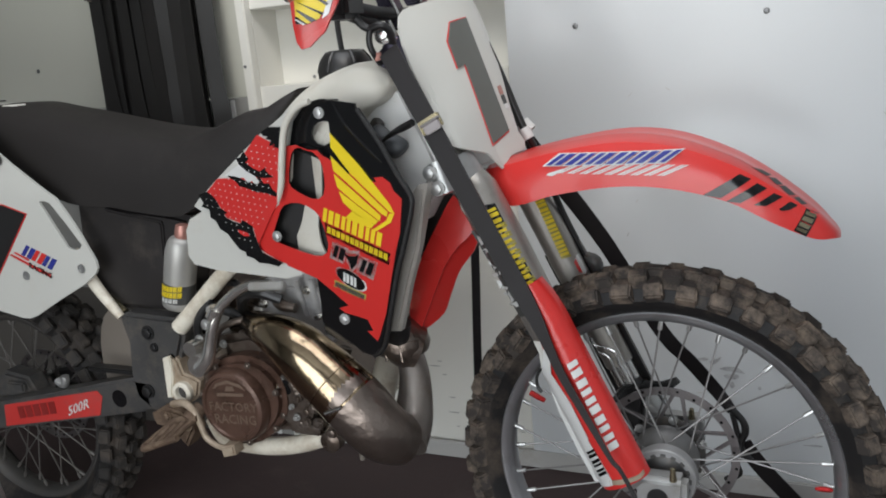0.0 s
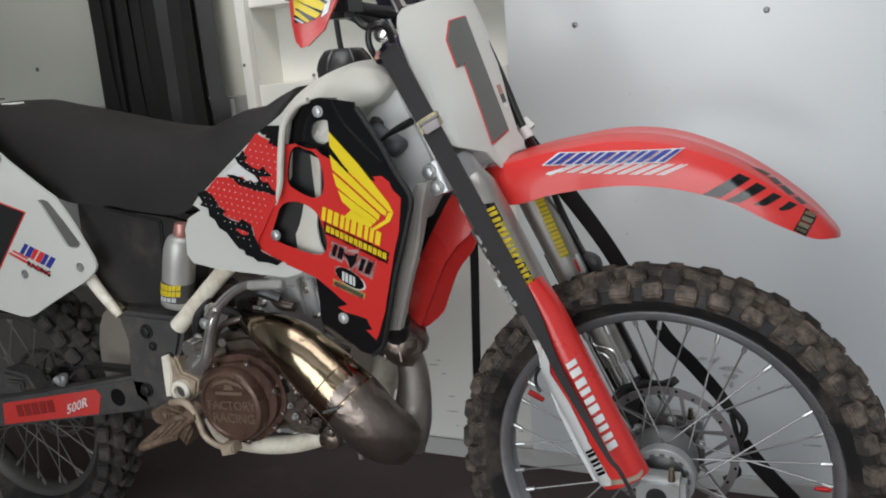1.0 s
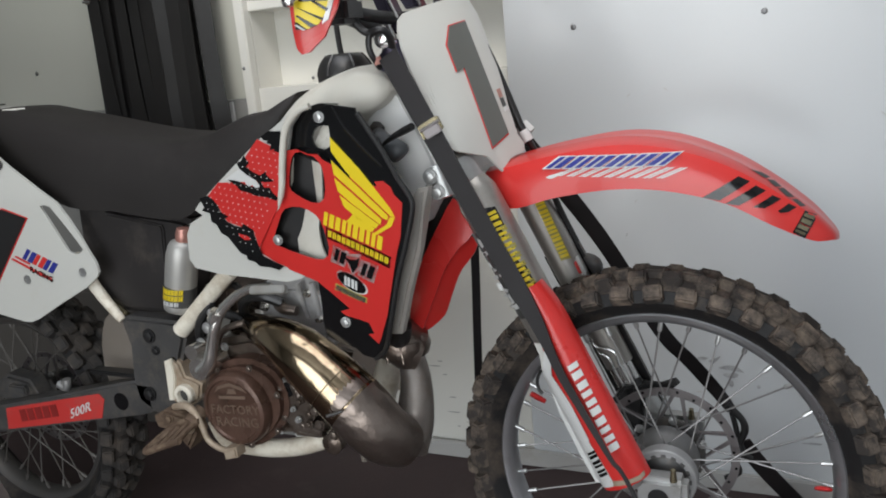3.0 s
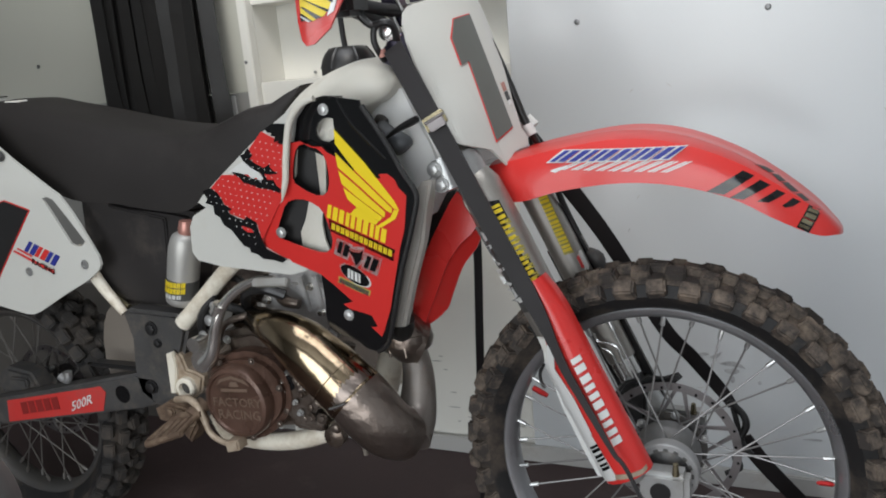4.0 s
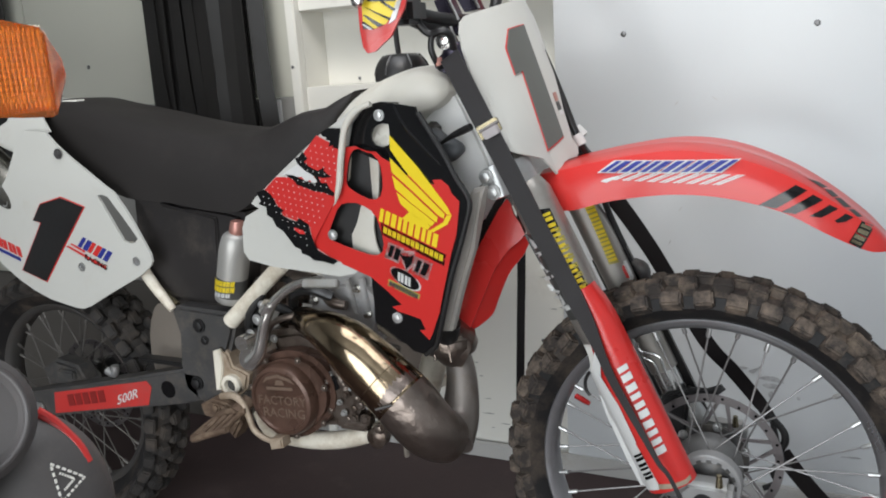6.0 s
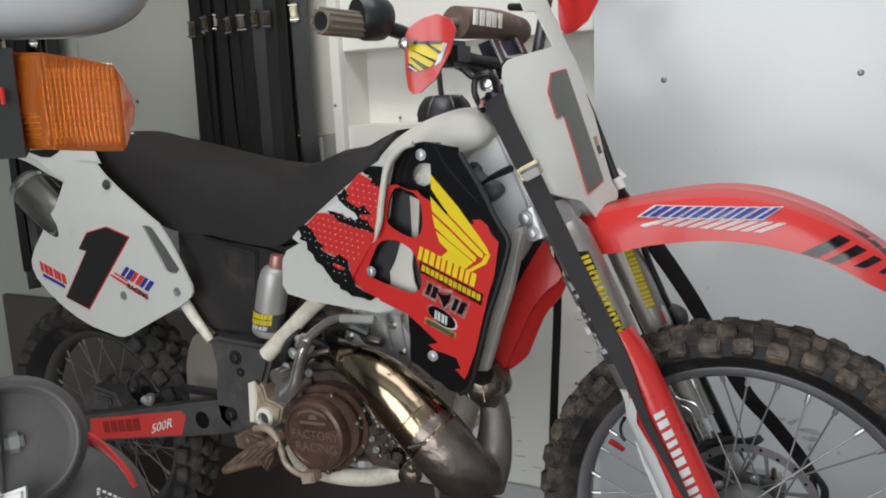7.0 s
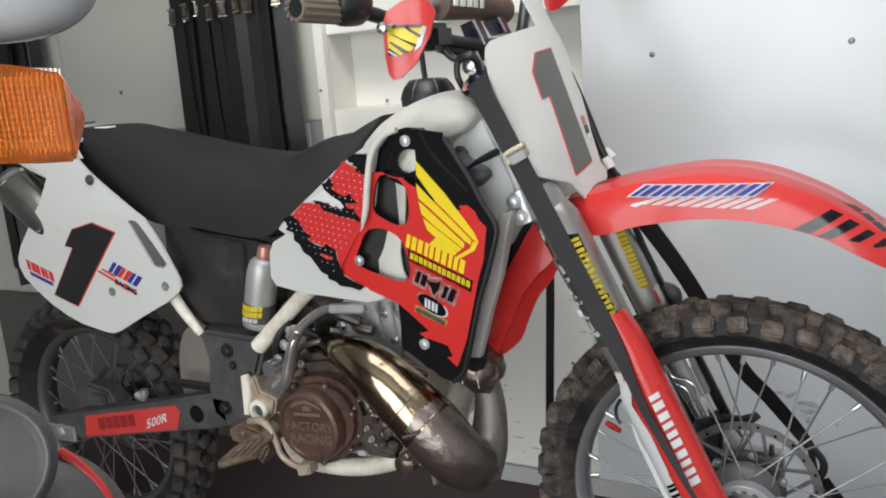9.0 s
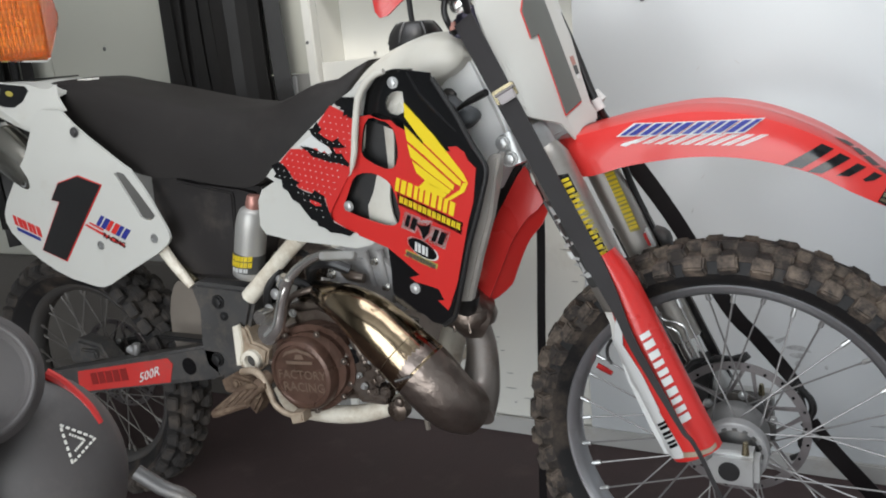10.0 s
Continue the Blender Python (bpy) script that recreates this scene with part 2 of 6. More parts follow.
def spline(pts, n, closed=False):
    """Catmull-Rom through points of any dimension."""
    p = [np.array(q, float) for q in pts]
    k = len(p)
    out = []
    for i in range(k if closed else k - 1):
        a, b, c, d = (p[j % k] if closed else p[min(max(j, 0), k - 1)] for j in (i - 1, i, i + 1, i + 2))
        for s in range(n):
            u = s / n
            out.append(0.5 * (2 * b + (c - a) * u + (2 * a - 5 * b + 4 * c - d) * u * u + (3 * b - a - 3 * c + d) * u ** 3))
    if not closed:
        out.append(p[-1])
    return out


def panel(outline, yf, thick=0.003, holes=(), soft=0, cuts=1, times=2):
    """A curved sheet over an outline in x and z; yf gives its y."""
    bm = bmesh.new()
    for loop in (outline, *holes):
        pts = spline(loop, soft, True) if soft else loop
        vs = [bm.verts.new((q[0], 0, q[1])) for q in pts]
        for i, v in enumerate(vs):
            bm.edges.new((v, vs[(i + 1) % len(vs)]))
    bmesh.ops.triangle_fill(bm, use_beauty=True, use_dissolve=False, edges=bm.edges)
    for _ in range(times):
        bmesh.ops.subdivide_edges(bm, edges=bm.edges, cuts=cuts, use_grid_fill=True)
        bmesh.ops.triangulate(bm, faces=bm.faces)
    f = yf if callable(yf) else (lambda x, z: yf)
    for v in bm.verts:
        v.co.y = f(v.co.x, v.co.z)
    r = bmesh.ops.extrude_face_region(bm, geom=bm.faces[:])
    for g in r["geom"]:
        if isinstance(g, bmesh.types.BMVert):
            g.co.y += thick
    return bm


def prism(outline, y0, y1, bevel=0.004, soft=0):
    bm = bmesh.new()
    pts = spline(outline, soft, True) if soft else outline
    f = bm.faces.new([bm.verts.new((q[0], y0, q[1])) for q in pts])
    r = bmesh.ops.extrude_face_region(bm, geom=[f])
    for g in r["geom"]:
        if isinstance(g, bmesh.types.BMVert):
            g.co.y = y1
    if bevel:
        es = [e for e in bm.edges if abs(e.verts[0].co.y - e.verts[1].co.y) < 1e-6]
        bmesh.ops.bevel(bm, geom=es, offset=bevel, segments=2, affect="EDGES", clamp_overlap=True)
    return bm


def box(x0, x1, y0, y1, z0, z1, bevel=0.003, segs=2):
    bm = bmesh.new()
    bmesh.ops.create_cube(bm, size=1)
    for v in bm.verts:
        v.co = Vector(((x0 + x1) / 2 + v.co.x * (x1 - x0), (y0 + y1) / 2 + v.co.y * (y1 - y0), (z0 + z1) / 2 + v.co.z * (z1 - z0)))
    if bevel:
        bmesh.ops.bevel(bm, geom=bm.edges[:], offset=bevel, segments=segs, affect="EDGES", clamp_overlap=True)
    return bm


def join(*bms):
    me = bpy.data.meshes.new("tmp")
    out = bmesh.new()
    for b in [c for q in bms for c in (q if isinstance(q, list) else [q])]:
        b.to_mesh(me)
        b.free()
        out.from_mesh(me)
    bpy.data.meshes.remove(me)
    return out


def tube(pts, radii, seg=14, n=6, flat=1.0):
    """A swept round bar; radii: one or one a point. flat squeezes its section in y."""
    if not isinstance(radii, (list, tuple)):
        radii = [radii] * len(pts)
    rows = spline([(*p, r) for p, r in zip(pts, radii)], n) if len(pts) > 2 or n > 1 else [np.array((*p, r)) for p, r in zip(pts, radii)]
    bm = bmesh.new()
    rings = []
    side = None
    for i, q in enumerate(rows):
        a, b = rows[max(i - 1, 0)], rows[min(i + 1, len(rows) - 1)]
        t = Vector(b[:3] - a[:3]).normalized()
        if side is None:
            side = t.cross(Vector((0, 1, 0)) if abs(t.y) < 0.9 else Vector((1, 0, 0))).normalized()
        side = (side - t * side.dot(t)).normalized()
        up = t.cross(side)
        ring = []
        for k in range(seg):
            w = 2 * math.pi * k / seg
            o = (side * math.cos(w) + up * math.sin(w)) * max(q[3], 1e-4)
            o.y *= flat
            ring.append(bm.verts.new(Vector(q[:3]) + o))
        rings.append(ring)
    for a, b in zip(rings, rings[1:]):
        for k in range(seg):
            bm.faces.new((a[k], a[(k + 1) % seg], b[(k + 1) % seg], b[k]))
    bm.faces.new(rings[0])
    bm.faces.new(rings[-1])
    return bm


def lathe(profile, centre, seg=48, axis="y", closed=False):
    """Profile of (radius, height) turned about an axis."""
    bm = bmesh.new()
    rings = []
    for r, h in profile:
        ring = []
        for k in range(seg):
            w = 2 * math.pi * k / seg
            c, s = r * math.cos(w), r * math.sin(w)
            p = {"y": (c, h, s), "z": (c, s, h), "x": (h, c, s)}[axis]
            ring.append(bm.verts.new(Vector(centre) + Vector(p)))
        rings.append(ring)
    pairs = list(zip(rings, rings[1:])) + ([(rings[-1], rings[0])] if closed else [])
    for a, b in pairs:
        for k in range(seg):
            bm.faces.new((a[k], a[(k + 1) % seg], b[(k + 1) % seg], b[k]))
    if not closed:
        bm.faces.new(rings[0])
        bm.faces.new(rings[-1])
    return bm


def loft(rings):
    bm = bmesh.new()
    rs = [[bm.verts.new(p) for p in ring] for ring in rings]
    k = len(rs[0])
    for a, b in zip(rs, rs[1:]):
        for i in range(k):
            bm.faces.new((a[i], a[(i + 1) % k], b[(i + 1) % k], b[i]))
    bm.faces.new(rs[0])
    bm.faces.new(rs[-1])
    return bm


def ribbon(pts, across, width, thick=0.002, n=8):
    """A strap along points; across: its width direction at each point."""
    if not isinstance(width, (list, tuple)):
        width = [width] * len(pts)
    rows = spline([(*p, *a, w) for p, a, w in zip(pts, across, width)], n)
    bm = bmesh.new()
    rings = []
    for i, q in enumerate(rows):
        a, b = rows[max(i - 1, 0)], rows[min(i + 1, len(rows) - 1)]
        t = Vector(b[:3] - a[:3]).normalized()
        c = Vector(q[3:6])
        c = (c - t * c.dot(t)).normalized() * q[6] / 2
        nn = t.cross(c).normalized() * thick / 2
        p = Vector(q[:3])
        rings.append([bm.verts.new(v) for v in (p - c - nn, p + c - nn, p + c + nn, p - c + nn)])
    for a, b in zip(rings, rings[1:]):
        for k in range(4):
            bm.faces.new((a[k], a[(k + 1) % 4], b[(k + 1) % 4], b[k]))
    bm.faces.new(rings[0])
    bm.faces.new(rings[-1])
    return bm


def bolt(x, y, z, r=0.007, d=0.006):
    """A hexagon head that looks towards -y."""
    return join(lathe([(r * 1.35, 0), (r * 1.35, -d * 0.3)], (x, y, z), 16), lathe([(r, -d * 0.3), (r, -d * 0.9), (r * 0.8, -d)], (x, y, z), 6))


def writing(text, at, along, up, size, depth=0.0008):
    """Raised letters from the built-in font, with their foot at a point."""
    cu = bpy.data.curves.new("text", "FONT")
    cu.body, cu.size, cu.extrude, cu.align_x = text, size, depth, "CENTER"
    cu.resolution_u = 2
    ob = bpy.data.objects.new("text", cu)
    scene.collection.objects.link(ob)
    me = ob.evaluated_get(bpy.context.evaluated_depsgraph_get()).to_mesh()
    bm = bmesh.new()
    bm.from_mesh(me)
    scene.collection.objects.unlink(ob)
    bpy.data.objects.remove(ob)
    a, u = Vector(along).normalized(), Vector(up).normalized()
    n = a.cross(u).normalized()
    m = Matrix((a, u, n)).transposed().to_4x4()
    m.translation = at
    bmesh.ops.transform(bm, matrix=m, verts=bm.verts)
    return bm


def blocks(tl, tr, bl, yf, n, gap=0.22, slant=0.0, thick=0.0012, lift=0.0):
    """A word mark as plain blocks, between three corners in x and z."""
    tl, tr, bl = (np.array(q, float) for q in (tl, tr, bl))
    ax, dn = tr - tl, bl - tl
    out = []
    f = yf if callable(yf) else (lambda x, z: yf)
    for i in range(n):
        u0, u1 = (i + gap / 2) / n, (i + 1 - gap / 2) / n
        q = [(u0 + slant / n, 0), (u1 + slant / n, 0), (u1, 1), (u0, 1)]
        out.append(panel([tuple(tl + ax * a + dn * b) for a, b in q], lambda x, z: f(x, z) - lift, thick, times=2))
    return out


def bars(tl, tr, bl, yf, n, gap=0.24, slant=0.0, thick=0.0012, lift=0.0):
    """A word mark as plain bars, a thick and a thin one for each sign."""
    tl, tr, bl = (np.array(q, float) for q in (tl, tr, bl))
    ax, dn = tr - tl, bl - tl
    out = []
    f = yf if callable(yf) else (lambda x, z: yf)
    for i in range(n):
        a0, a1 = i + gap / 2, i + 1 - gap / 2
        w = a1 - a0
        cuts = ((a0, a0 + w * 0.46), (a0 + w * 0.66, a1)) if i % 2 else ((a0, a0 + w * 0.36), (a0 + w * 0.54, a1))
        for u0, u1 in cuts:
            q = [((u0 + slant) / n, 0), ((u1 + slant) / n, 0), (u1 / n, 1), (u0 / n, 1)]
            out.append(panel([tuple(tl + ax * a + dn * b) for a, b in q], lambda x, z: f(x, z) - lift, thick, times=1))
    return out


def thing(name, label, category, group="", at=(0, 0, 0)):
    e = new(name)
    e.empty_display_size = 0.1
    e.location = at
    return tagged(e, label, category, group)


def solid(name, bm, material, label, category, group="", kind="", smooth=35):
    return tagged(part(name, bm, material, None, label, smooth), "", category, group, kind)


def structure(name, bm, material, label, parent=None):
    return tagged(part(name, bm, material, parent, label), "", "", "", "" if parent else "structure")

# ---- setting ----
FZ = -0.017
WY = 0.565
X0, X1, YB, ZC = -2.3, 3.1, -2.6, 2.2
structure("ground", box(-40, 40, -40, 40, -0.62, -0.60, 0), OUT, "grey concrete yard outside the trailer")
structure("floor", box(X0, X1, YB, WY + 0.3, FZ - 0.06, FZ, 0), FLOOR, "dark brown rubber trailer floor with dust")
# The ceiling opening is added, unseen, to let the overhead lamp through.
structure("ceiling", join(box(X0, X1, YB, -1.0, ZC, ZC + 0.05, 0), box(X0, X1, 0.0, WY + 0.3, ZC, ZC + 0.05, 0), box(X0, 0.4, -1.0, 0.0, ZC, ZC + 0.05, 0), box(2.0, X1, -1.0, 0.0, ZC, ZC + 0.05, 0)), WALL, "white trailer ceiling with an added opening for the overhead fill")
structure("wall_west", box(X0 - 0.05, X0, YB, WY + 0.3, FZ, ZC, 0), WALL, "plain white end wall of the trailer")
structure("wall_east", box(X1, X1 + 0.05, YB, WY + 0.3, FZ, ZC, 0), WALL, "plain white nose wall of the trailer")
structure("wall_south", join(box(X0, 0.10, YB - 0.05, YB, FZ, ZC, 0), box(2.34, X1, YB - 0.05, YB, FZ, ZC, 0), box(0.10, 2.34, YB - 0.05, YB, 1.93, ZC, 0)), WALL, "white side wall with an open doorway")
# back wall: white right-hand panels, cabinet front with a recessed shelf, left panels over a grey dado
wall_n = structure("wall_north", box(1.062, X1, WY, WY + 0.05, FZ, ZC, 0.0006), WALL, "glossy white laminate wall panels with screws and scuffs")
cab = structure("wall_cabinet", box(0.347, 1.058, WY + 0.012, WY + 0.05, FZ, 1.004, 0.002), CAB, "white painted cabinet front with a recessed shelf")
part("panel", box(0.347, 1.058, WY + 0.012, WY + 0.05, 1.205, ZC, 0.002), CAB, cab)
part("shelf", box(0.347, 1.058, WY + 0.05, WY + 0.13, 0.985, 1.004, 0.002), CAB, cab)
part("shelf", box(0.347, 1.058, WY + 0.05, WY + 0.13, 1.205, 1.225, 0.002), CAB, cab)
part("back_board", box(0.347, 1.058, WY + 0.13, WY + 0.145, 1.004, 1.205, 0), CAB, cab)
part("side_board", box(0.333, 0.347, WY + 0.02, WY + 0.145, 1.0, 1.21, 0), CAB, cab)
part("side_board", box(1.058, 1.07, WY + 0.055, WY + 0.145, 1.0, 1.21, 0), CAB, cab)
part("upright", box(0.318, 0.347, WY - 0.012, WY + 0.02, FZ, ZC, 0.003), CAB, cab, "scuffed white painted upright")
wall_l = structure("wall_north_left", join(box(-0.70, 0.318, WY, WY + 0.05, 0.982, ZC, 0.002), box(X0, -0.704, WY, WY + 0.05, FZ, ZC, 0.002)), LWALL, "off-white painted wall panel")
structure("dado", join(box(-0.70, 0.262, WY - 0.003, WY + 0.05, FZ, 0.979, 0.002), box(0.266, 0.318, WY - 0.003, WY + 0.05, FZ, 0.979, 0.002)), GREYP, "dark grey lower wall panel")
# Added dark board; it stands in for the darkness behind the rear wheel.
structure("kick_board", box(-1.25, 0.05, WY - 0.03, WY - 0.004, FZ, 0.42, 0.004), DKBOARD, "added dark board that stands in for the darkness behind the rear wheel")
structure("trim", box(0.256, 0.271, WY - 0.007, WY - 0.002, FZ, 0.975, 0.002), STKW, "thin white joint strip")
structure("baseboard", box(0.35, X1, WY - 0.012, WY, FZ, FZ + 0.045, 0.003), TRIM, "grey metal base trim along the floor")
scr = part("screw", lathe([(0.0065, 0), (0.006, -0.002), (0.0035, -0.003)], (0, 0, 0), 14), SCREW, wall_n)
scr.location = (1.224, WY, 1.081)
for x, y, z, w in ((1.621, WY, 1.074, wall_n), (1.62, WY, 0.35, wall_n), (1.22, WY, 0.36, wall_n), (0.452, WY + 0.125, 1.018, cab), (-0.45, WY, 1.104, wall_l), (1.0, WY + 0.012, 0.33, cab), (0.93, WY + 0.012, 0.16, cab), (0.327, WY - 0.012, 1.06, cab)):
    again(scr, Matrix.Translation((x, y, z)) @ Matrix.Diagonal((0.7 if w is cab else 1, 1, 0.7 if w is cab else 1, 1)), w)
rs = random.Random(4)
for k in range(11):
    x, z = rs.uniform(1.1, 1.9), rs.uniform(0.15, 1.0)
    w, h = rs.uniform(0.003, 0.009), rs.uniform(0.0007, 0.0014)
    a = rs.uniform(-1.2, 1.2)
    pts = [(x + u * w * math.cos(a) - v * h * math.sin(a), z + u * w * math.sin(a) + v * h * math.cos(a)) for u, v in ((-1, 0), (-0.3, 0.8), (0.6, 0.6), (1, 0), (0.2, -0.9), (-0.6, -0.6))]
    part("scuff", panel(pts, WY - 0.0012, 0.0008, times=0), GREYP if k % 5 == 0 else TRIM, wall_n)
for q in ([(1.522, 0.289), (1.538, 0.296), (1.559, 0.296), (1.571, 0.289), (1.579, 0.281), (1.564, 0.283), (1.542, 0.285)], [(1.532, 0.275), (1.551, 0.279), (1.566, 0.275), (1.557, 0.266), (1.539, 0.267)], [(1.472, 0.309), (1.49, 0.315), (1.5, 0.31), (1.485, 0.306)], [(1.501, 0.305), (1.517, 0.313), (1.527, 0.319), (1.522, 0.309), (1.51, 0.298)], [(1.544, 0.253), (1.552, 0.26), (1.556, 0.249), (1.549, 0.243)], [(1.699, 0.119), (1.718, 0.123), (1.741, 0.122), (1.736, 0.118), (1.713, 0.118)], [(1.605, 0.25), (1.61, 0.254), (1.613, 0.247), (1.608, 0.244)]):
    part("scuff", panel(q, WY - 0.0012, 0.0008, soft=2, times=0), SMUDGE, wall_n)
for k in range(16):
    x, z, w = rs.uniform(0.75, 1.04), rs.uniform(0.06, 0.52), rs.uniform(0.004, 0.018)
    pts = [(x - w, z), (x, z + 0.0012), (x + w, z + 0.001), (x + w, z - 0.0006), (x, z - 0.001)]
    part("scuff", panel(pts, WY + 0.0108, 0.0008, times=0), GREYP, cab)


# ---- hanging straps ----
def strap_bundle(xa, xb, count, zt, zb, seed):
    r = random.Random(seed)
    for k in range(count):
        x = xa + (xb - xa) * (k + 0.5) / count
        y = WY - 0.03 - 0.055 * (k % 3) / 2 - r.uniform(0, 0.012)
        dx = r.uniform(-0.012, 0.012)
        s = thing("tie_down_strap", "black nylon tie-down strap hanging from the wall with a steel buckle", "strap", "straps hanging on the wall", (x, y, zb))
        a = r.uniform(-0.7, 0.7)
        ac = [(math.cos(a), math.sin(a), 0), (math.cos(a * 0.4), math.sin(a * 0.4), 0), (math.cos(a + 0.5), math.sin(a + 0.5), 0)]
        part("webbing", ribbon([(x, y, zt + 0.25), (x + dx, y - 0.01, (zt + zb) / 2), (x + dx * 2, y, zb + r.uniform(0, 0.08))], ac, r.uniform(0.036, 0.046), 0.003, 10), SATIN, s)
        if k % 5 == 3:
            continue
        zbk = zt - 0.045 + r.uniform(-0.010, 0.010)
        b = part("buckle", join(box(-0.012, 0.012, -0.004, 0.004, -0.028, 0.028, 0.004), box(-0.009, 0.009, -0.009, -0.003, -0.016, 0.012, 0.003)), GOLD if k % 4 == 1 else (SWING if k % 3 == 0 else ENG), s, "dull steel cam buckle")
        m = Matrix.Translation((x - s.location.x, -0.02, zbk - s.location.z)) @ Matrix.Rotation(r.uniform(-0.12, 0.12), 4, "Y") @ Matrix.Rotation(r.uniform(-0.9, 0.9), 4, "Z") @ Matrix.Scale(0.9, 4)
        pins = [part("buckle_pin", q, STEEL, s, "bright steel pin") for q in (tube([(-0.014, -0.003, -0.021), (0.014, -0.003, -0.021)], 0.0038, 10, 1), tube([(-0.013, -0.003, 0.021), (0.013, -0.003, 0.021)], 0.0032, 10, 1))]
        for q in (b, *pins):
            q.matrix_basis = m
            q.matrix_parent_inverse = Matrix.Identity(4)
    return


strap_bundle(-0.115, 0.275, 26, 1.345, 0.80, 3)
strap_bundle(-1.03, -0.72, 14, 1.36, 0.46, 5)
solid("hook_rail", join(box(-0.14, 0.27, WY - 0.05, WY - 0.002, 1.52, 1.56, 0.003), box(-1.16, -0.70, WY - 0.05, WY - 0.002, 1.52, 1.56, 0.003)), SWING, "dark steel rail that holds the hanging straps", "rail")

# ---- the dirt bike ----
bike = thing("dirt_bike", "red and white motocross dirt bike with race number and stickers", "motorcycle", "", (0.73, 0, FZ))
FA = (1.485, 0.335)
RA = (-0.03, 0.30)


def wheel(name, c, rr, tw, ro, knob, rows, seed, disc_y, rubber, alloy, wire, ends):
    x, z = c
    rim = part(name, lathe([(rr, -0.024), (rr - 0.004, -0.027), (rr - 0.012, -0.024), (rr - 0.019, -0.016), (rr - 0.022, 0), (rr - 0.019, 0.016), (rr - 0.012, 0.024), (rr - 0.004, 0.027), (rr, 0.024), (rr - 0.012, 0.012), (rr - 0.012, -0.012)], (x, 0, z), 96, closed=True), alloy, bike, "spoked wheel with a grey alloy rim")
    h = ro - knob
    prof = [(rr - 0.006, -0.02), (rr + 0.004, -0.032), (rr + (h - rr) * 0.4, -tw), (rr + (h - rr) * 0.75, -tw * 0.92), (h - 0.004, -tw * 0.6), (h, 0), (h - 0.004, tw * 0.6), (rr + (h - rr) * 0.75, tw * 0.92), (rr + (h - rr) * 0.4, tw), (rr + 0.004, 0.032), (rr - 0.006, 0.02)]
    tyre = part("tyre", lathe(prof, (x, 0, z), 96, closed=True), RUBC, rim, "black knobbly tyre with brown dust")
    ring = bmesh.new()
    r = random.Random(seed)
    n = rows
    for i in range(n):
        for j, (yy, sz, push, tilt) in enumerate(((-0.98, 0.026, 0.009, 0.95), (-0.52, 0.023, 0, 0.4), (0.0, 0.025, 0, 0), (0.52, 0.023, 0, -0.4), (0.98, 0.026, 0.009, -0.95))):
            w = 2 * math.pi * (i + (0.5 if j % 2 else 0)) / n
            b = bmesh.new()
            bmesh.ops.create_cube(b, size=1)
            lg = 0.036 * (38 / rows) ** 0.5 * r.uniform(0.88, 1.1)
            for v in b.verts:
                top = v.co.z > 0
                v.co = Vector((v.co.x * lg * (0.9 * r.uniform(0.9, 1.08) if top else 1.06), v.co.y * sz * (0.9 * r.uniform(0.9, 1.08) if top else 1.1), v.co.z * (knob + 0.012) * r.uniform(0.88, 1.03)))
            rad = h - push - (0.012 if j in (0, 4) else 0.002) + knob / 2 - 0.004
            m = Matrix.Translation((x, 0, z)) @ Matrix.Rotation(-w, 4, "Y") @ Matrix.Translation((0, yy * tw, rad)) @ Matrix.Rotation(tilt + r.uniform(-0.08, 0.08), 4, "X") @ Matrix.Rotation(r.uniform(-0.14, 0.14), 4, "Z")
            bmesh.ops.bevel(b, geom=b.edges[:], offset=0.003, segments=2, affect="EDGES", clamp_overlap=True)
            b.verts.index_update()
            bmesh.ops.transform(b, matrix=m, verts=b.verts)
            vs = [ring.verts.new(v.co) for v in b.verts]
            for f in b.faces:
                ring.faces.new([vs[v.index] for v in f.verts])
            b.free()
    part("tread", ring, rubber, rim, "dusty square tread blocks", smooth=0)
    part("tread_band", lathe([(q + 0.001, w) for q, w in ((rr + (h - rr) * 0.75, -tw * 0.92), (h - 0.004, -tw * 0.6), (h, 0), (h - 0.004, tw * 0.6), (rr + (h - rr) * 0.75, tw * 0.92))] + [(h - 0.012, 0)], (x, 0, z), 96, closed=True), rubber, rim, "dusty rubber between the blocks")
    part("hub", lathe([(0.012, -0.06), (0.03, -0.055), (0.041, -0.046), (0.041, -0.036), (0.034, -0.028), (0.032, -0.01), (0.036, 0.010), (0.050, 0.020), (0.056, 0.030), (0.056, 0.040), (0.049, 0.046), (0.02, 0.058)], (x, 0, z), 40), HUBM, rim, "dull grey hub")
    sp = part("spoke", join(tube([(0, 0, 0), (0, 0, 1)], 0.0016, 8, 1)), wire, rim)
    nip = part("nipple", lathe([(0.0035, 0), (0.0042, 0.002), (0.0036, 0.018)], (0, 0, 0), 8, "z"), ends, rim)
    first = True
    for i in range(36):
        s = -1 if i % 2 else 1
        cross = -1 if (i // 2) % 2 else 1
        w = 2 * math.pi * (i - 0.1) / 36
        wh = w + cross * 0.9
        a = Vector((x + 0.041 * math.cos(wh), s * 0.038, z + 0.041 * math.sin(wh)))
        b = Vector((x + (rr - 0.02) * math.cos(w), s * 0.006, z + (rr - 0.02) * math.sin(w)))
        d = b - a
        q = d.to_track_quat("Z", "Y").to_matrix().to_4x4()
        m = Matrix.Translation(a) @ q @ Matrix.Diagonal((1, 1, d.length, 1))
        mn = Matrix.Translation(b - d.normalized() * 0.017) @ q
        if first:
            sp.matrix_basis, nip.matrix_basis = m, mn
            first = False
        else:
            again(sp, m)
            again(nip, mn)
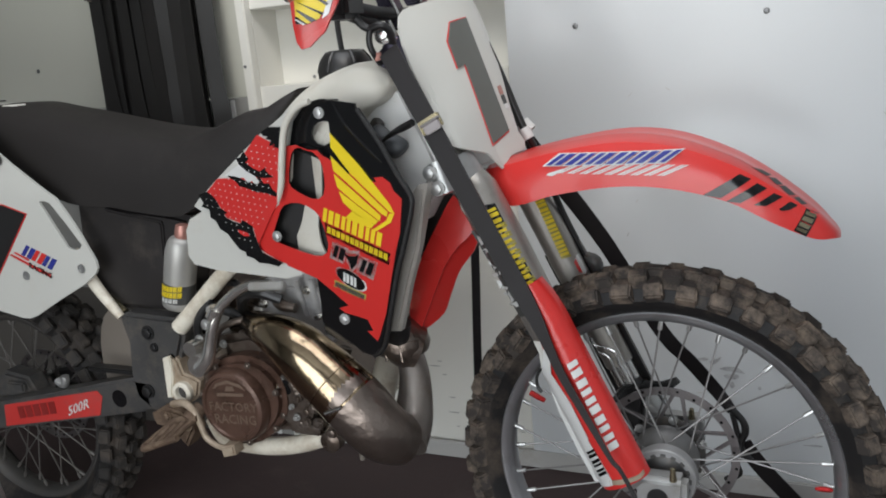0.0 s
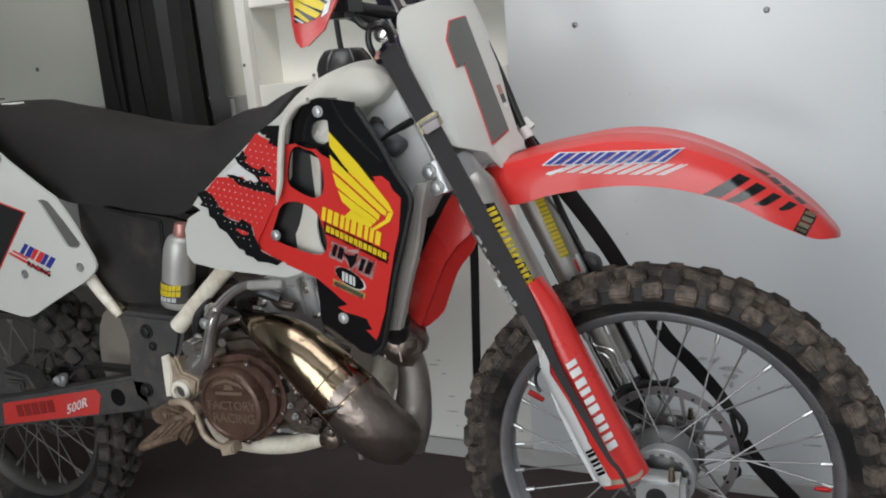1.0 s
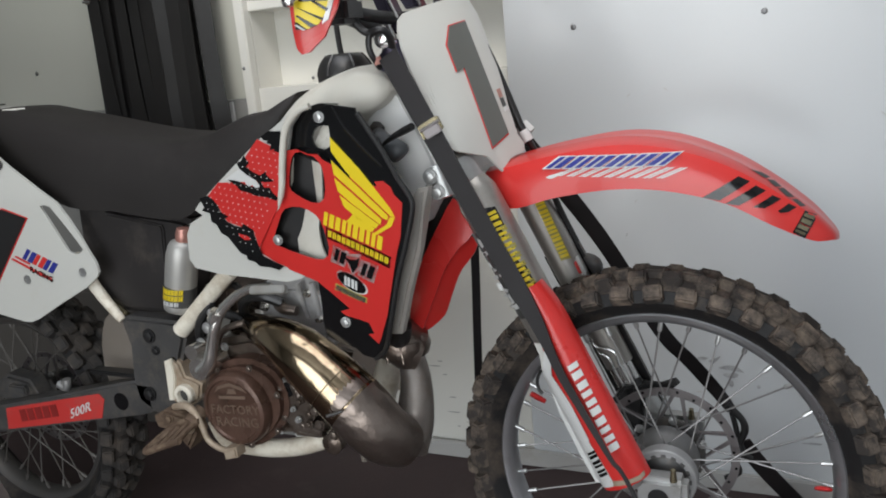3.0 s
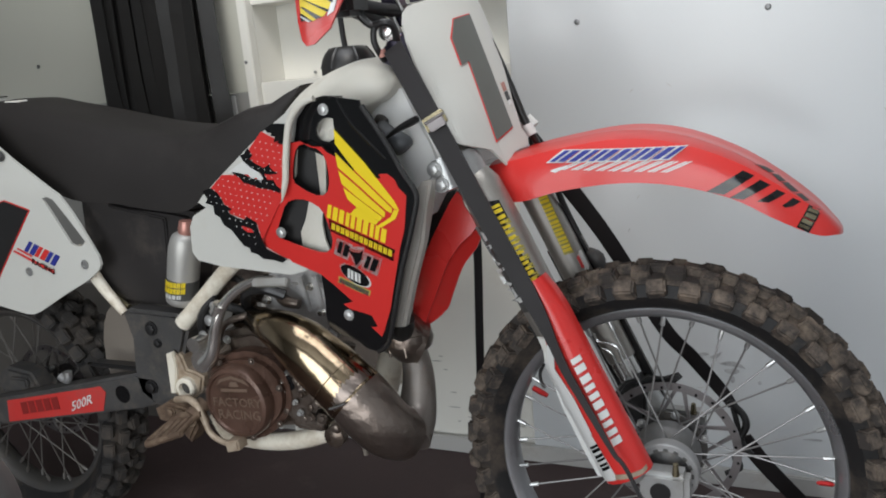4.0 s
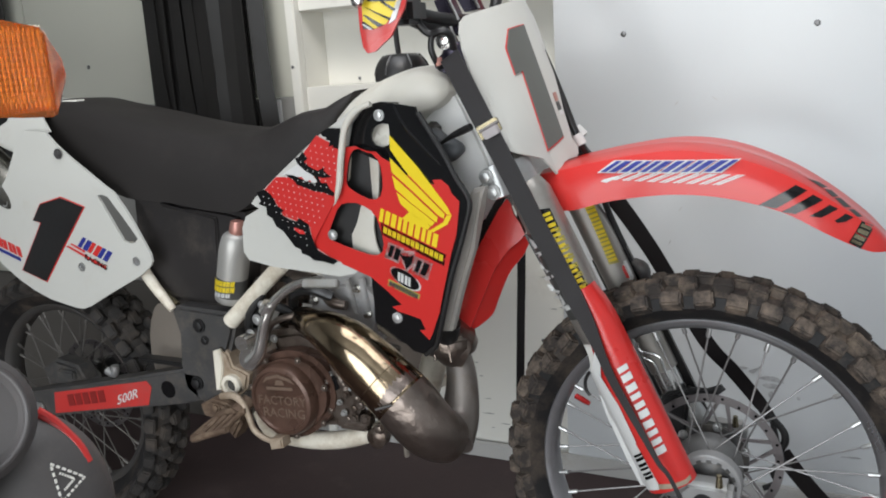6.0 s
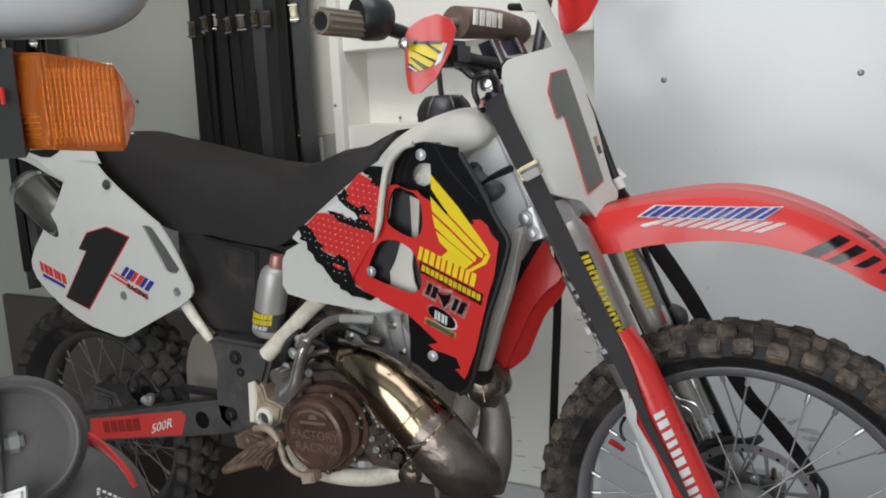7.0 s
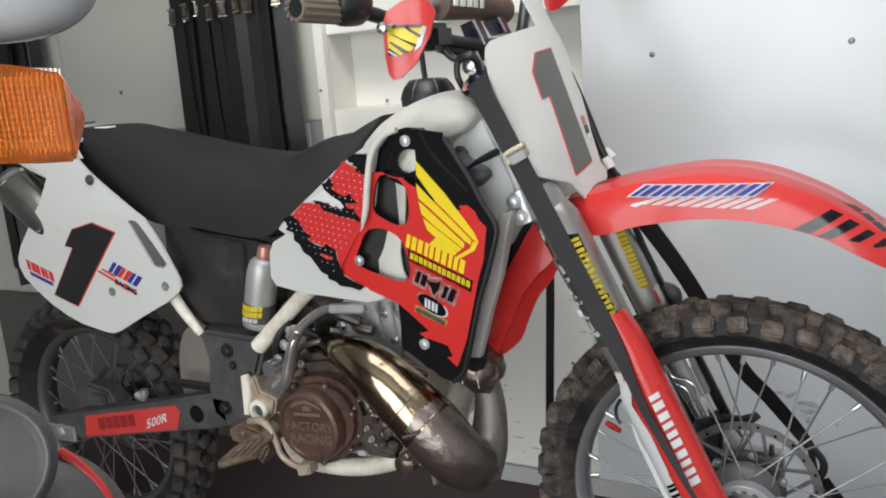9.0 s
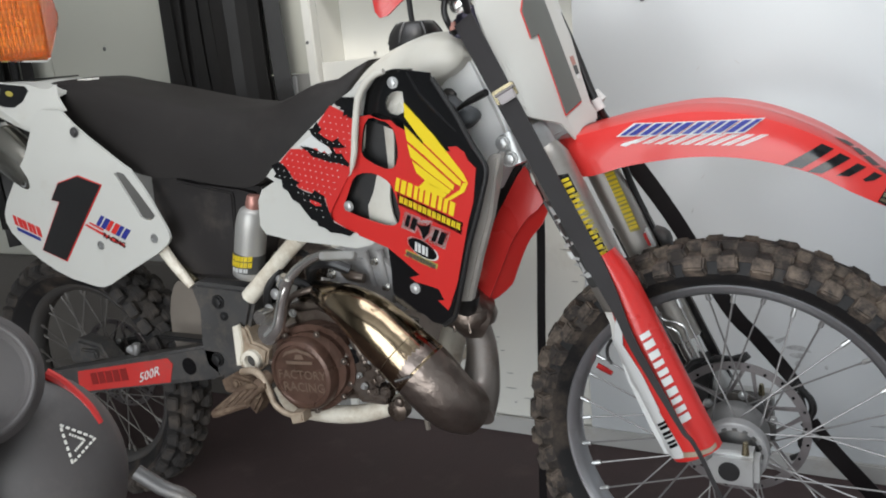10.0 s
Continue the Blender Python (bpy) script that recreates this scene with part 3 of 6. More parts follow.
    if disc_y:
        br = 0.12
        disc = part("brake_disc", lathe([(br, disc_y - 0.0015), (br, disc_y + 0.0015), (br - 0.014, disc_y + 0.0015), (br - 0.014, disc_y - 0.0015)], (x, 0, z), 60, closed=True), DISC, rim, "thin drilled steel brake disc")
        hole = part("drilled_hole", lathe([(0.0026, -0.0022), (0.0026, 0.0022)], (0, 0, 0), 10), BLACK, disc)
        for k in range(24):
            a = k * math.pi / 12 + 0.1
            q = br - (0.005 if k % 2 else 0.0095)
            m = Matrix.Translation((x + q * math.cos(a), disc_y, z + q * math.sin(a)))
            if k:
                again(hole, m, disc)
            else:
                hole.matrix_basis = m
        part("disc_carrier", lathe([(0.064, disc_y - 0.003), (0.064, disc_y + 0.003), (0.048, disc_y + 0.003), (0.048, disc_y - 0.003)], (x, 0, z), 48, closed=True), SWING, rim, "grey disc carrier ring")
        for k in range(6):
            a = k * math.pi / 3 + 0.35
            for side in (-1, 1):
                p = [(x + q * math.cos(a + w), z + q * math.sin(a + w)) for q, w in ((0.060, side * 0.36), (0.060, side * 0.46), (br - 0.011, side * 0.10), (br - 0.011, side * 0.03))]
                part("carrier_arm", prism(p if side > 0 else p[::-1], disc_y - 0.0025, disc_y + 0.0025, 0.0008), DISC, rim)
            part("disc_bolt", bolt(x + 0.062 * math.cos(a), disc_y - 0.003, z + 0.062 * math.sin(a), 0.006), ALU, rim)
    return rim


fw = wheel("front_wheel", FA, 0.283, 0.043, 0.352, 0.014, 40, 1, 0.055, RUB, RIMM, SPOKE, ALU)
# The rear wheel takes the dimmed copies of the materials.
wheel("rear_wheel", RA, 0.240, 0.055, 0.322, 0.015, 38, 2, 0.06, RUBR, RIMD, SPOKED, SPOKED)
part("speed_ring", lathe([(0.042, -0.050), (0.051, -0.058), (0.051, -0.078), (0.049, -0.080), (0.039, -0.080), (0.037, -0.066), (0.030, -0.064)], (1.499, 0, 0.356), 48, closed=True), SPACER, fw, "ribbed grey wheel spacer")
part("spacer_core", lathe([(0.036, -0.060), (0.036, -0.070), (0.018, -0.076)], (1.499, 0, 0.356), 32), SWING, fw, "dark wheel seal")
notch = part("ring_notch", box(-0.004, 0.004, -0.0012, 0.0012, -0.0028, 0.0028, 0.0006), SWING, fw)
for k in range(16):
    w = k * math.pi / 8
    m = Matrix.Translation((1.499 + 0.0405 * math.cos(w), -0.0805, 0.356 + 0.0405 * math.sin(w))) @ Matrix.Rotation(-w + math.pi / 2, 4, "Y")
    if k:
        again(notch, m)
    else:
        notch.matrix_basis = m
for ang in (153,):
    w = radians(ang)
    p = Vector((FA[0] + 0.254 * math.cos(w), -0.004, FA[1] + 0.254 * math.sin(w)))
    q = Vector((FA[0] + 0.224 * math.cos(w), -0.004, FA[1] + 0.224 * math.sin(w)))
    part("valve_cap", tube([p, (p + q) / 2, q], [0.005, 0.0055, 0.004], 10, 2), ANOD, fw, "red anodised valve cap")
part("spoke_marker", tube([(1.719, -0.022, 0.339), (1.726, -0.022, 0.340), (1.740, -0.022, 0.340), (1.744, -0.022, 0.339)], [0.002, 0.004, 0.004, 0.002], 10, 2), ANOD, fw, "small red marker at the rim")

# fork: axis leans back


def fork_pt(z, y):
    return Vector((1.444 - (z - 0.361) * 0.472, y, z))


SIDE = Vector((0.904, 0, 0.427))
for s in (-1, 1):
    y = s * 0.118 if s > 0 else -0.105
    kc, tr = (0.006, 0.0335) if s < 0 else (0, 0.0285)
    leg = part("fork_leg", tube([fork_pt(0.47, y) + SIDE * kc, fork_pt(0.64, y) + SIDE * kc, fork_pt(0.83, y) + SIDE * kc, fork_pt(0.86, y), fork_pt(1.06, y)], [0.0265, tr, tr, 0.0245, 0.0245], 28, 2), FORKM, bike, "silver upside-down fork tube")
    part("slider", tube([fork_pt(0.36, y), fork_pt(0.66, y)], 0.0235, 24, 2), STEEL, leg, "bright steel fork slider")
    lug = part("axle_lug", join(tube([fork_pt(0.42, y) + SIDE * kc, fork_pt(0.375, y) + SIDE * 0.008, fork_pt(0.352, y) + SIDE * 0.012], [0.030, 0.028, 0.022], 20, 3), box(1.464, 1.540, y - 0.022, y + 0.018, 0.322, 0.381, 0.009)), ALU, leg, "cast aluminium axle clamp")
    part("axle_end", lathe([(0.016, y - 0.024), (0.016, y - 0.018), (0.011, y - 0.018), (0.011, y + 0.02)], (1.497, 0, 0.349), 20), PBLACK, lug, "dark hollow axle end")
    part("clamp_stud", tube([(1.520, y - 0.016, 0.378), (1.520, y - 0.016, 0.398)], [0.006, 0.004], 10, 2), GOLD, lug)
    part("top_cap", tube([fork_pt(1.055, y), fork_pt(1.07, y)], [0.026, 0.022], 18, 1), PURPLE, leg)
    # guard over the slider
    ring = []
    for i in range(13):
        z = 0.372 + (0.682 - 0.372) * i / 12
        wv_ = (0.040, 0.040, 0.040, 0.040, 0.040, 0.040, 0.039, 0.036, 0.032, 0.029, 0.026, 0.022, 0.014)[i] if s < 0 else 0.036
        c = fork_pt(z, y)
        pr = []
        for k in range(11):
            a = math.pi * (-0.02 + 1.04 * k / 10)
            side = Vector((0.904, 0, 0.427))
            pr.append(c + side * (math.cos(a) * wv_ + (0.0535 - wv_ - (0.003 if i == 11 else 0.010 if i == 12 else 0) if s < 0 else 0)) + Vector((0, s * (0.130 - abs(y) + 0.03 * math.sin(a)), 0)))
        inner = [p - Vector((0, s * 0.004, 0)) for p in reversed(pr)]
        ring.append(pr + inner)
    g = part("fork_guard", loft(ring), RED if s < 0 else SWING, leg, "glossy red plastic fork guard" if s < 0 else "dark plastic fork guard")
    if s < 0:
        gd = lambda x, z: -0.1316 - 0.03 * math.sqrt(max(0, 1 - (((x - 1.444 + (z - 0.361) * 0.472) * 0.904 - 0.0135) / 0.0403) ** 2))
        part("guard_edge", panel([(1.341, 0.604), (1.349, 0.6), (1.348, 0.555), (1.376, 0.511), (1.4, 0.452), (1.435, 0.389), (1.436, 0.38), (1.415, 0.368), (1.401, 0.367), (1.379, 0.411), (1.347, 0.484), (1.329, 0.544)], lambda x, z: gd(x, z) - 0.001, 0.002, times=3), STKW, g, "white stripe on the guard edge")
        part("guard_line", panel([(1.374, 0.513), (1.379, 0.506), (1.402, 0.454), (1.4, 0.451)], lambda x, z: gd(x, z) - 0.0022, 0.001, times=1), STKW, g, "thin white line")
        part("guard_foot", panel([(1.431, 0.388), (1.459, 0.394), (1.474, 0.399), (1.48, 0.404), (1.482, 0.398), (1.477, 0.393), (1.46, 0.387), (1.434, 0.38)], lambda x, z: gd(x, z) - 0.001, 0.002, times=2), TANP, g, "stained edge at the foot of the guard")
        part("guard_flap", prism([(1.317, 0.599), (1.335, 0.599), (1.338, 0.589), (1.333, 0.548), (1.327, 0.555), (1.325, 0.578)], -0.142, -0.134, 0.002), WHITE, g, "white bracket flap")
        part("guard_word", bars((1.386, 0.584), (1.449, 0.443), (1.373, 0.576), lambda x, z: gd(x, z) - 0.003, 5, 0.2), STKW, g, "white word mark")
        part("guard_mark", bars((1.408, 0.441), (1.429, 0.398), (1.395, 0.43), lambda x, z: gd(x, z) - 0.0026, 3, 0.3), BLACK, g, "small black mark")
    # yellow word mark on the tube
    ty = lambda x, z: y - math.sqrt(max(0, (tr + 0.0003) ** 2 - ((x - 1.444 + (z - 0.361) * 0.472) * 0.904 - kc) ** 2)) - 0.001
    if s > 0:
        part("tube_word_edge", panel([(1.257, 0.781), (1.271, 0.784), (1.318, 0.674), (1.302, 0.67)], lambda x, z: ty(x, z) + 0.0004, 0.001, times=3), OLIVE, leg, "dark outline of the sticker")
        part("tube_word", bars((1.272, 0.78), (1.316, 0.677), (1.259, 0.776), lambda x, z: ty(x, z) - 0.0016, 7, 0.24), YEL, leg, "yellow block-letter sticker")
        continue
    strip = part("tube_strip", panel([(1.213, 0.766), (1.251, 0.779), (1.316, 0.643), (1.285, 0.63)], lambda x, z: ty(x, z) + 0.0002, 0.001, times=3), GREYBLK, leg, "dark worn strip with white marks")
    for q in ([(1.222, 0.765), (1.238, 0.763), (1.245, 0.753), (1.238, 0.748), (1.229, 0.757)], [(1.23, 0.735), (1.252, 0.748), (1.256, 0.744), (1.241, 0.733)], [(1.24, 0.725), (1.253, 0.716), (1.263, 0.715), (1.256, 0.709), (1.24, 0.711)], [(1.244, 0.696), (1.269, 0.71), (1.271, 0.706), (1.248, 0.69)], [(1.249, 0.686), (1.267, 0.683), (1.28, 0.684), (1.277, 0.678), (1.256, 0.673)], [(1.259, 0.664), (1.279, 0.677), (1.288, 0.663), (1.281, 0.656)], [(1.268, 0.647), (1.292, 0.662), (1.3, 0.657), (1.278, 0.644)]):
        part("strip_mark", panel(q, lambda x, z: ty(x, z) - 0.0014, 0.001, times=1), STKW, strip, "white printed mark")
    part("tube_word_edge", panel([(1.251, 0.814), (1.265, 0.815), (1.334, 0.667), (1.338, 0.642), (1.328, 0.645)], lambda x, z: ty(x, z) + 0.0004, 0.001, times=3), BLACK, leg, "black outline of the sticker")
    part("tube_word", bars((1.265, 0.812), (1.34, 0.65), (1.252, 0.807), lambda x, z: ty(x, z) - 0.0016, 10, 0.24), YEL, leg, "yellow block-letter sticker")
    part("tube_word", bars((1.278, 0.79), (1.331, 0.678), (1.272, 0.788), lambda x, z: ty(x, z) - 0.0016, 8, 0.5), OLIVE, leg, "faded shadow of the letters")
# triple clamps
for z, t in ((0.862, 0.022), (1.045, 0.02)):
    c = fork_pt(z, 0)
    bm = join(*[tube([fork_pt(z - t, q), fork_pt(z + t, q)], 0.030, 24, 1) for q in (-0.105, 0.118)], tube([fork_pt(z - t, 0) - Vector((0.05, 0, 0)), fork_pt(z + t, 0) - Vector((0.05, 0, 0))], 0.032, 20, 1))
    bx = box(-0.03, 0.03, -0.105, 0.12, -t * 0.8, t * 0.8, 0.006)
    bmesh.ops.transform(bx, matrix=Matrix.Translation(c - Vector((0.02, 0, 0))) @ Matrix.Rotation(-0.441, 4, "Y"), verts=bx.verts)
    tc_ = part("triple_clamp", join(bm, bx), ALU if z < 0.9 else PURPLE, bike, "machined triple clamp")
    if z < 0.9:
        part("pinch_lug", join(tube([(1.172, -0.125, 0.880), (1.190, -0.13, 0.832)], 0.0165, 16, 1), tube([(1.190, -0.12, 0.872), (1.205, -0.122, 0.838)], 0.014, 14, 1), bolt(1.168, -0.142, 0.866, 0.009, 0.01), bolt(1.180, -0.145, 0.842, 0.009, 0.01)), ALU, tc_)
    else:
        for q in (-0.105, 0.118):
            part("air_bleed", tube([fork_pt(1.06, q), fork_pt(1.085, q)], [0.007, 0.005], 10, 1), ANOD, tc_)
        part("cap_bolt", bolt(*(1.11, -0.14, 1.08), 0.011, 0.012), STEEL, tc_, "bright steel bolt")
        part("red_tag", tube([(1.1, -0.15, 1.053), (1.103, -0.15, 1.042)], [0.007, 0.006], 10, 2), PINK, tc_, "small red tag")
        part("red_tag", tube([(1.119, -0.12, 1.071), (1.124, -0.12, 1.059)], [0.006, 0.007], 10, 2), PINK, tc_, "small red tag")
        # Bright line on the clamp edge, put in as a thin steel rod.
        part("edge_highlight", tube([(1.106, -0.11, 1.1), (1.122, -0.11, 1.064)], 0.0035, 10, 2), STEEL, tc_, "thin bright rod that stands in for a clamp edge highlight")

# front fender: an arched shell
ST = [(1.225, 0.862, 0.825, 0.06), (1.27, 0.878, 0.800, 0.075), (1.35, 0.895, 0.818, 0.08), (1.44, 0.906, 0.829, 0.082), (1.52, 0.897, 0.824, 0.08), (1.598, 0.867, 0.803, 0.074), (1.658, 0.830, 0.771, 0.068), (1.71, 0.788, 0.746, 0.055), (1.738, 0.757, 0.742, 0.036), (1.747, 0.745, 0.738, 0.012)]
FS = spline(ST, 5)


def fender_rings():
    rings = []
    for x, zt, zs, w in FS:
        arc = [(-1, 0), (-1.0, 0.25), (-0.97, 0.55), (-0.84, 0.84), (-0.5, 0.97), (-0.3, 0.93), (0, 0.93), (0.3, 0.93), (0.5, 0.97), (0.84, 0.84), (0.97, 0.55), (1.0, 0.25), (1, 0)]
        o = [Vector((x, a * w, zs + (zt - zs) * b)) for a, b in arc]
        i = [Vector((x, a * (w - 0.003), zs + (zt - zs - 0.004) * b)) for a, b in reversed(arc)]
        rings.append(o + i)
    return rings


fend = part("front_fender", loft(fender_rings()), RED, bike, "glossy red plastic front fender")


FX = np.array(FS)


def fend_y(x, z):
    zt, zs, w = (np.interp(x, FX[:, 0], FX[:, c]) for c in (1, 2, 3))
    b = (z - zs) / max(zt - zs, 1e-4)
    return -float(w * np.interp(b, (0, 0.25, 0.55, 0.84, 0.97, 1.05), (1, 1, 0.97, 0.84, 0.5, 0.3))) - 0.0016


fy2 = lambda x, z: fend_y(x, z) - 0.0034
fy1 = lambda x, z: fend_y(x, z) - 0.0014
part("word_edge", blocks((1.344, 0.881), (1.532, 0.881), (1.327, 0.862), fy1, 6, 0.06, 0.3), STKW, fend, "white outline of the word mark")
part("fender_word", bars((1.346, 0.88), (1.531, 0.88), (1.331, 0.864), fy2, 6, 0.2, 0.3), BLUE, fend, "blue slanted word mark")
part("fender_script", bars((1.36, 0.867), (1.532, 0.859), (1.344, 0.852), fend_y, 9, 0.45, 1.0), STKW, fend, "white script line")
part("script_stroke", panel([(1.334, 0.849), (1.339, 0.852), (1.362, 0.858), (1.364, 0.856), (1.343, 0.847)], fend_y, 0.001, times=1), STKW, fend)
for q in ([(1.565, 0.814), (1.614, 0.842), (1.629, 0.834), (1.589, 0.809)], [(1.596, 0.804), (1.637, 0.828), (1.65, 0.82), (1.615, 0.801)], [(1.633, 0.798), (1.659, 0.813), (1.67, 0.807), (1.649, 0.796)], [(1.666, 0.791), (1.68, 0.8), (1.69, 0.794), (1.68, 0.789), (1.67, 0.788)]):
    part("fender_stripe", panel(q, fend_y, 0.001), BLACK, fend, "black slanted stripe")
for q in ([(1.629, 0.847), (1.643, 0.841), (1.655, 0.833), (1.648, 0.834)], [(1.651, 0.832), (1.66, 0.829), (1.67, 0.82), (1.662, 0.822)], [(1.665, 0.82), (1.673, 0.818), (1.687, 0.805), (1.678, 0.808)], [(1.684, 0.804), (1.691, 0.802), (1.702, 0.792), (1.695, 0.794)]):
    part("fender_stripe", panel(q, fend_y, 0.001), GREYBLK, fend, "worn black stripe on the crest")
part("mark_edge", blocks((1.701, 0.789), (1.685, 0.759), (1.717, 0.779), fend_y, 2, 0.06), BLACK, fend, "dark outline of the letters")
part("fender_mark", bars((1.702, 0.787), (1.687, 0.76), (1.715, 0.78), fy1, 2, 0.2), GOLD, fend, "gold letters near the tip")

# front number plate: bulges forward
PP, PA, PW, PB = Vector((1.165, 0, 1.0)), Vector((-0.37, 0, 0.93)).normalized(), 0.125, 0.035
PN = Vector((0.93, 0, 0.37)).normalized()


def plate_pt(u, s, out=0.0):
    # Shaped for the camera's view: lower near corner comes forward to cover the fork.
    cam_push = 0.022 * min(1, max(0, -u - 0.5) / 0.4) * min(1, max(0, -s - 0.02) / 0.07)
    return PP + PA * s + Vector((0.36 * cam_push, u * PW - 0.93 * cam_push, 0.1 * cam_push)) + PN * (PB * (1 - u * u) + 0.17 * PW * (u + 1) + out)


def plate_mesh(outline, out, thick, times=3, holes=()):
    bm = panel(outline, 0.0, 0.0, holes, 0, 1, times)
    bmesh.ops.remove_doubles(bm, verts=bm.verts, dist=1e-6)
    seen, kill = set(), []
    for f in bm.faces:
        k = tuple(sorted(v.index for v in f.verts))
        if k in seen:
            kill.append(f)
        seen.add(k)
    bmesh.ops.delete(bm, geom=kill, context="FACES")
    for v in bm.verts:
        v.co = plate_pt(v.co.x, v.co.z, out)
    bmesh.ops.recalc_face_normals(bm, faces=bm.faces)
    r = bmesh.ops.extrude_face_region(bm, geom=bm.faces[:])
    for g in r["geom"]:
        if isinstance(g, bmesh.types.BMVert):
            g.co -= PN * thick
    return bm


half = [(-0.55, 0.121), (-0.86, 0.119), (-0.94, 0.112), (-1.0, 0.096), (-1.04, 0.07), (-1.06, 0.03), (-1.045, -0.03), (-1.03, -0.075), (-1.0, -0.103), (-0.94, -0.109), (-0.81, -0.120), (-0.63, -0.134), (-0.585, -0.146), (-0.55, -0.156), (-0.515, -0.166), (-0.46, -0.168), (-0.42, -0.163), (-0.36, -0.156), (-0.30, -0.153), (-0.18, -0.151)]
nplate = part("front_number_plate", plate_mesh([(-0.20, 0.123)] + half + [(-0.02, -0.152), (0.08, -0.150), (0.15, -0.139), (0.08, -0.122), (0.12, -0.105), (0.19, -0.070), (0.34, -0.030), (0.52, 0.02), (0.68, 0.065), (0.76, 0.10), (0.55, 0.121)] + [(0.45, 0.16), (0.35, 0.235), (-0.33, 0.235), (-0.33, 0.19), (-0.12, 0.19), (-0.02, 0.125)], 0.0, 0.003), WHITE, bike, "white plastic front number plate")
one = [(-0.346, 0.079), (0.02, 0.082), (-0.15, -0.113), (-0.52, -0.124), (-0.40, 0.009), (-0.535, 0.006), (-0.505, 0.051)]
cx, cz = sum(p[0] for p in one) / 7, sum(p[1] for p in one) / 7
part("digit_edge", plate_mesh([(cx + (u - cx) * 1.02 + 0.006 * (1 if u > cx else -1), cz + (s - cz) * 1.025) for u, s in one], 0.0016, 0.001, 2), ORED, nplate, "thin red outline of the race number")
part("digit", plate_mesh(one, 0.0030, 0.001, 2), GLAREBLK, nplate, "black race number one, greyed in colour for glare")
part("plate_sticker", plate_mesh([(0.05, -0.040), (0.15, -0.039), (0.13, -0.054), (0.03, -0.055)], 0.0016, 0.001, 1), PINK, nplate, "small red and blue sticker")
part("plate_sticker", plate_mesh([(0.03, -0.056), (0.125, -0.055), (0.11, -0.070), (0.015, -0.071)], 0.0016, 0.001, 1), GREYBLK, nplate, "small dark sticker")
part("plate_sticker", plate_mesh([(0.015, -0.0715), (0.11, -0.0705), (0.10, -0.078), (0.01, -0.079)], 0.0016, 0.001, 1), STKW, nplate, "small white sticker")

# seat
SE = [(0.03, 1.012, 1.0, 0.05), (0.06, 1.02, 0.985, 0.07), (0.17, 1.022, 0.912, 0.088), (0.25, 1.006, 0.860, 0.104), (0.36, 0.983, 0.820, 0.117), (0.48, 0.957, 0.812, 0.122), (0.57, 0.944, 0.799, 0.123), (0.645, 0.942, 0.797, 0.12), (0.71, 0.953, 0.835, 0.118), (0.78, 0.976, 0.885, 0.112), (0.83, 0.982, 0.925, 0.104), (0.868, 0.999, 0.962, 0.09), (0.893, 1.009, 0.997, 0.075)]
rings = []
for x, zt, zb, w in spline(SE, 4):
    prof = [(-1, 0), (-1.02, 0.35), (-0.98, 0.7), (-0.86, 0.9), (-0.6, 0.98), (0, 1), (0.6, 0.98), (0.86, 0.9), (0.98, 0.7), (1.02, 0.35), (1, 0), (0.5, -0.02), (-0.5, -0.02)]
    rings.append([(x, a * w, zb + (zt - zb) * b) for a, b in prof])
seat = part("seat", loft(rings), SEATM, bike, "black vinyl seat with dusty worn cover", smooth=60)
part("seat_tag", box(0.150, 0.195, -0.058, -0.035, 1.0155, 1.0205, 0.0015), CAB, seat, "small white tag")
# tank
TK = [(0.86, 0.97, 0.80, 0.09), (0.90, 0.996, 0.78, 0.118), (0.945, 1.018, 0.75, 0.135), (0.985, 1.032, 0.80, 0.143), (1.03, 1.042, 0.93, 0.143), (1.055, 1.043, 0.964, 0.141), (1.076, 1.037, 0.974, 0.136), (1.092, 1.029, 0.985, 0.129), (1.102, 1.016, 0.999, 0.120)]
rings = []
for x, zt, zb, w in spline(TK, 4):
    prof = [(-0.96, 0), (-1.0, 0.08), (-1.02, 0.4), (-0.99, 0.8), (-0.93, 0.92), (-0.7, 0.985), (-0.35, 0.998), (0, 1), (0.35, 0.998), (0.7, 0.985), (0.93, 0.92), (0.99, 0.8), (1.02, 0.4), (1.0, 0.08), (0.96, 0)]
    rings.append([(x, a * w, zb + (zt - zb) * b) for a, b in prof])
tank = part("fuel_tank", loft(rings), TANKW, bike, "aged off-white plastic fuel tank", smooth=60)
cap = part("fuel_cap", lathe([(0.050, 1.02), (0.050, 1.032), (0.044, 1.048), (0.036, 1.060), (0.028, 1.066), (0.0, 1.067)], (0.957, 0, 0), 40, "z"), PBLACK, tank, "black domed fuel cap")
for k in range(6):
    a = k * math.pi / 3 + 0.35
    part("cap_rib", tube([(0.957 + q * math.cos(a), q * math.sin(a), z) for q, z in ((0.0485, 1.03), (0.0425, 1.048), (0.030, 1.063))], 0.004, 8, 3), PBLACK, cap)
part("vent_hose", tube([(0.952, 0, 1.065), (0.950, 0, 1.09), (0.950, 0.0, 1.13), (0.97, -0.01, 1.18), (1.03, -0.02, 1.20)], 0.005, 10, 6), PBLACK, bike, "thin black vent hose")


# radiator shroud
def sh_y(x, z):
    return -0.196 - 0.13 * (x - 0.95) + 0.5 * max(0, 0.70 - z) ** 2


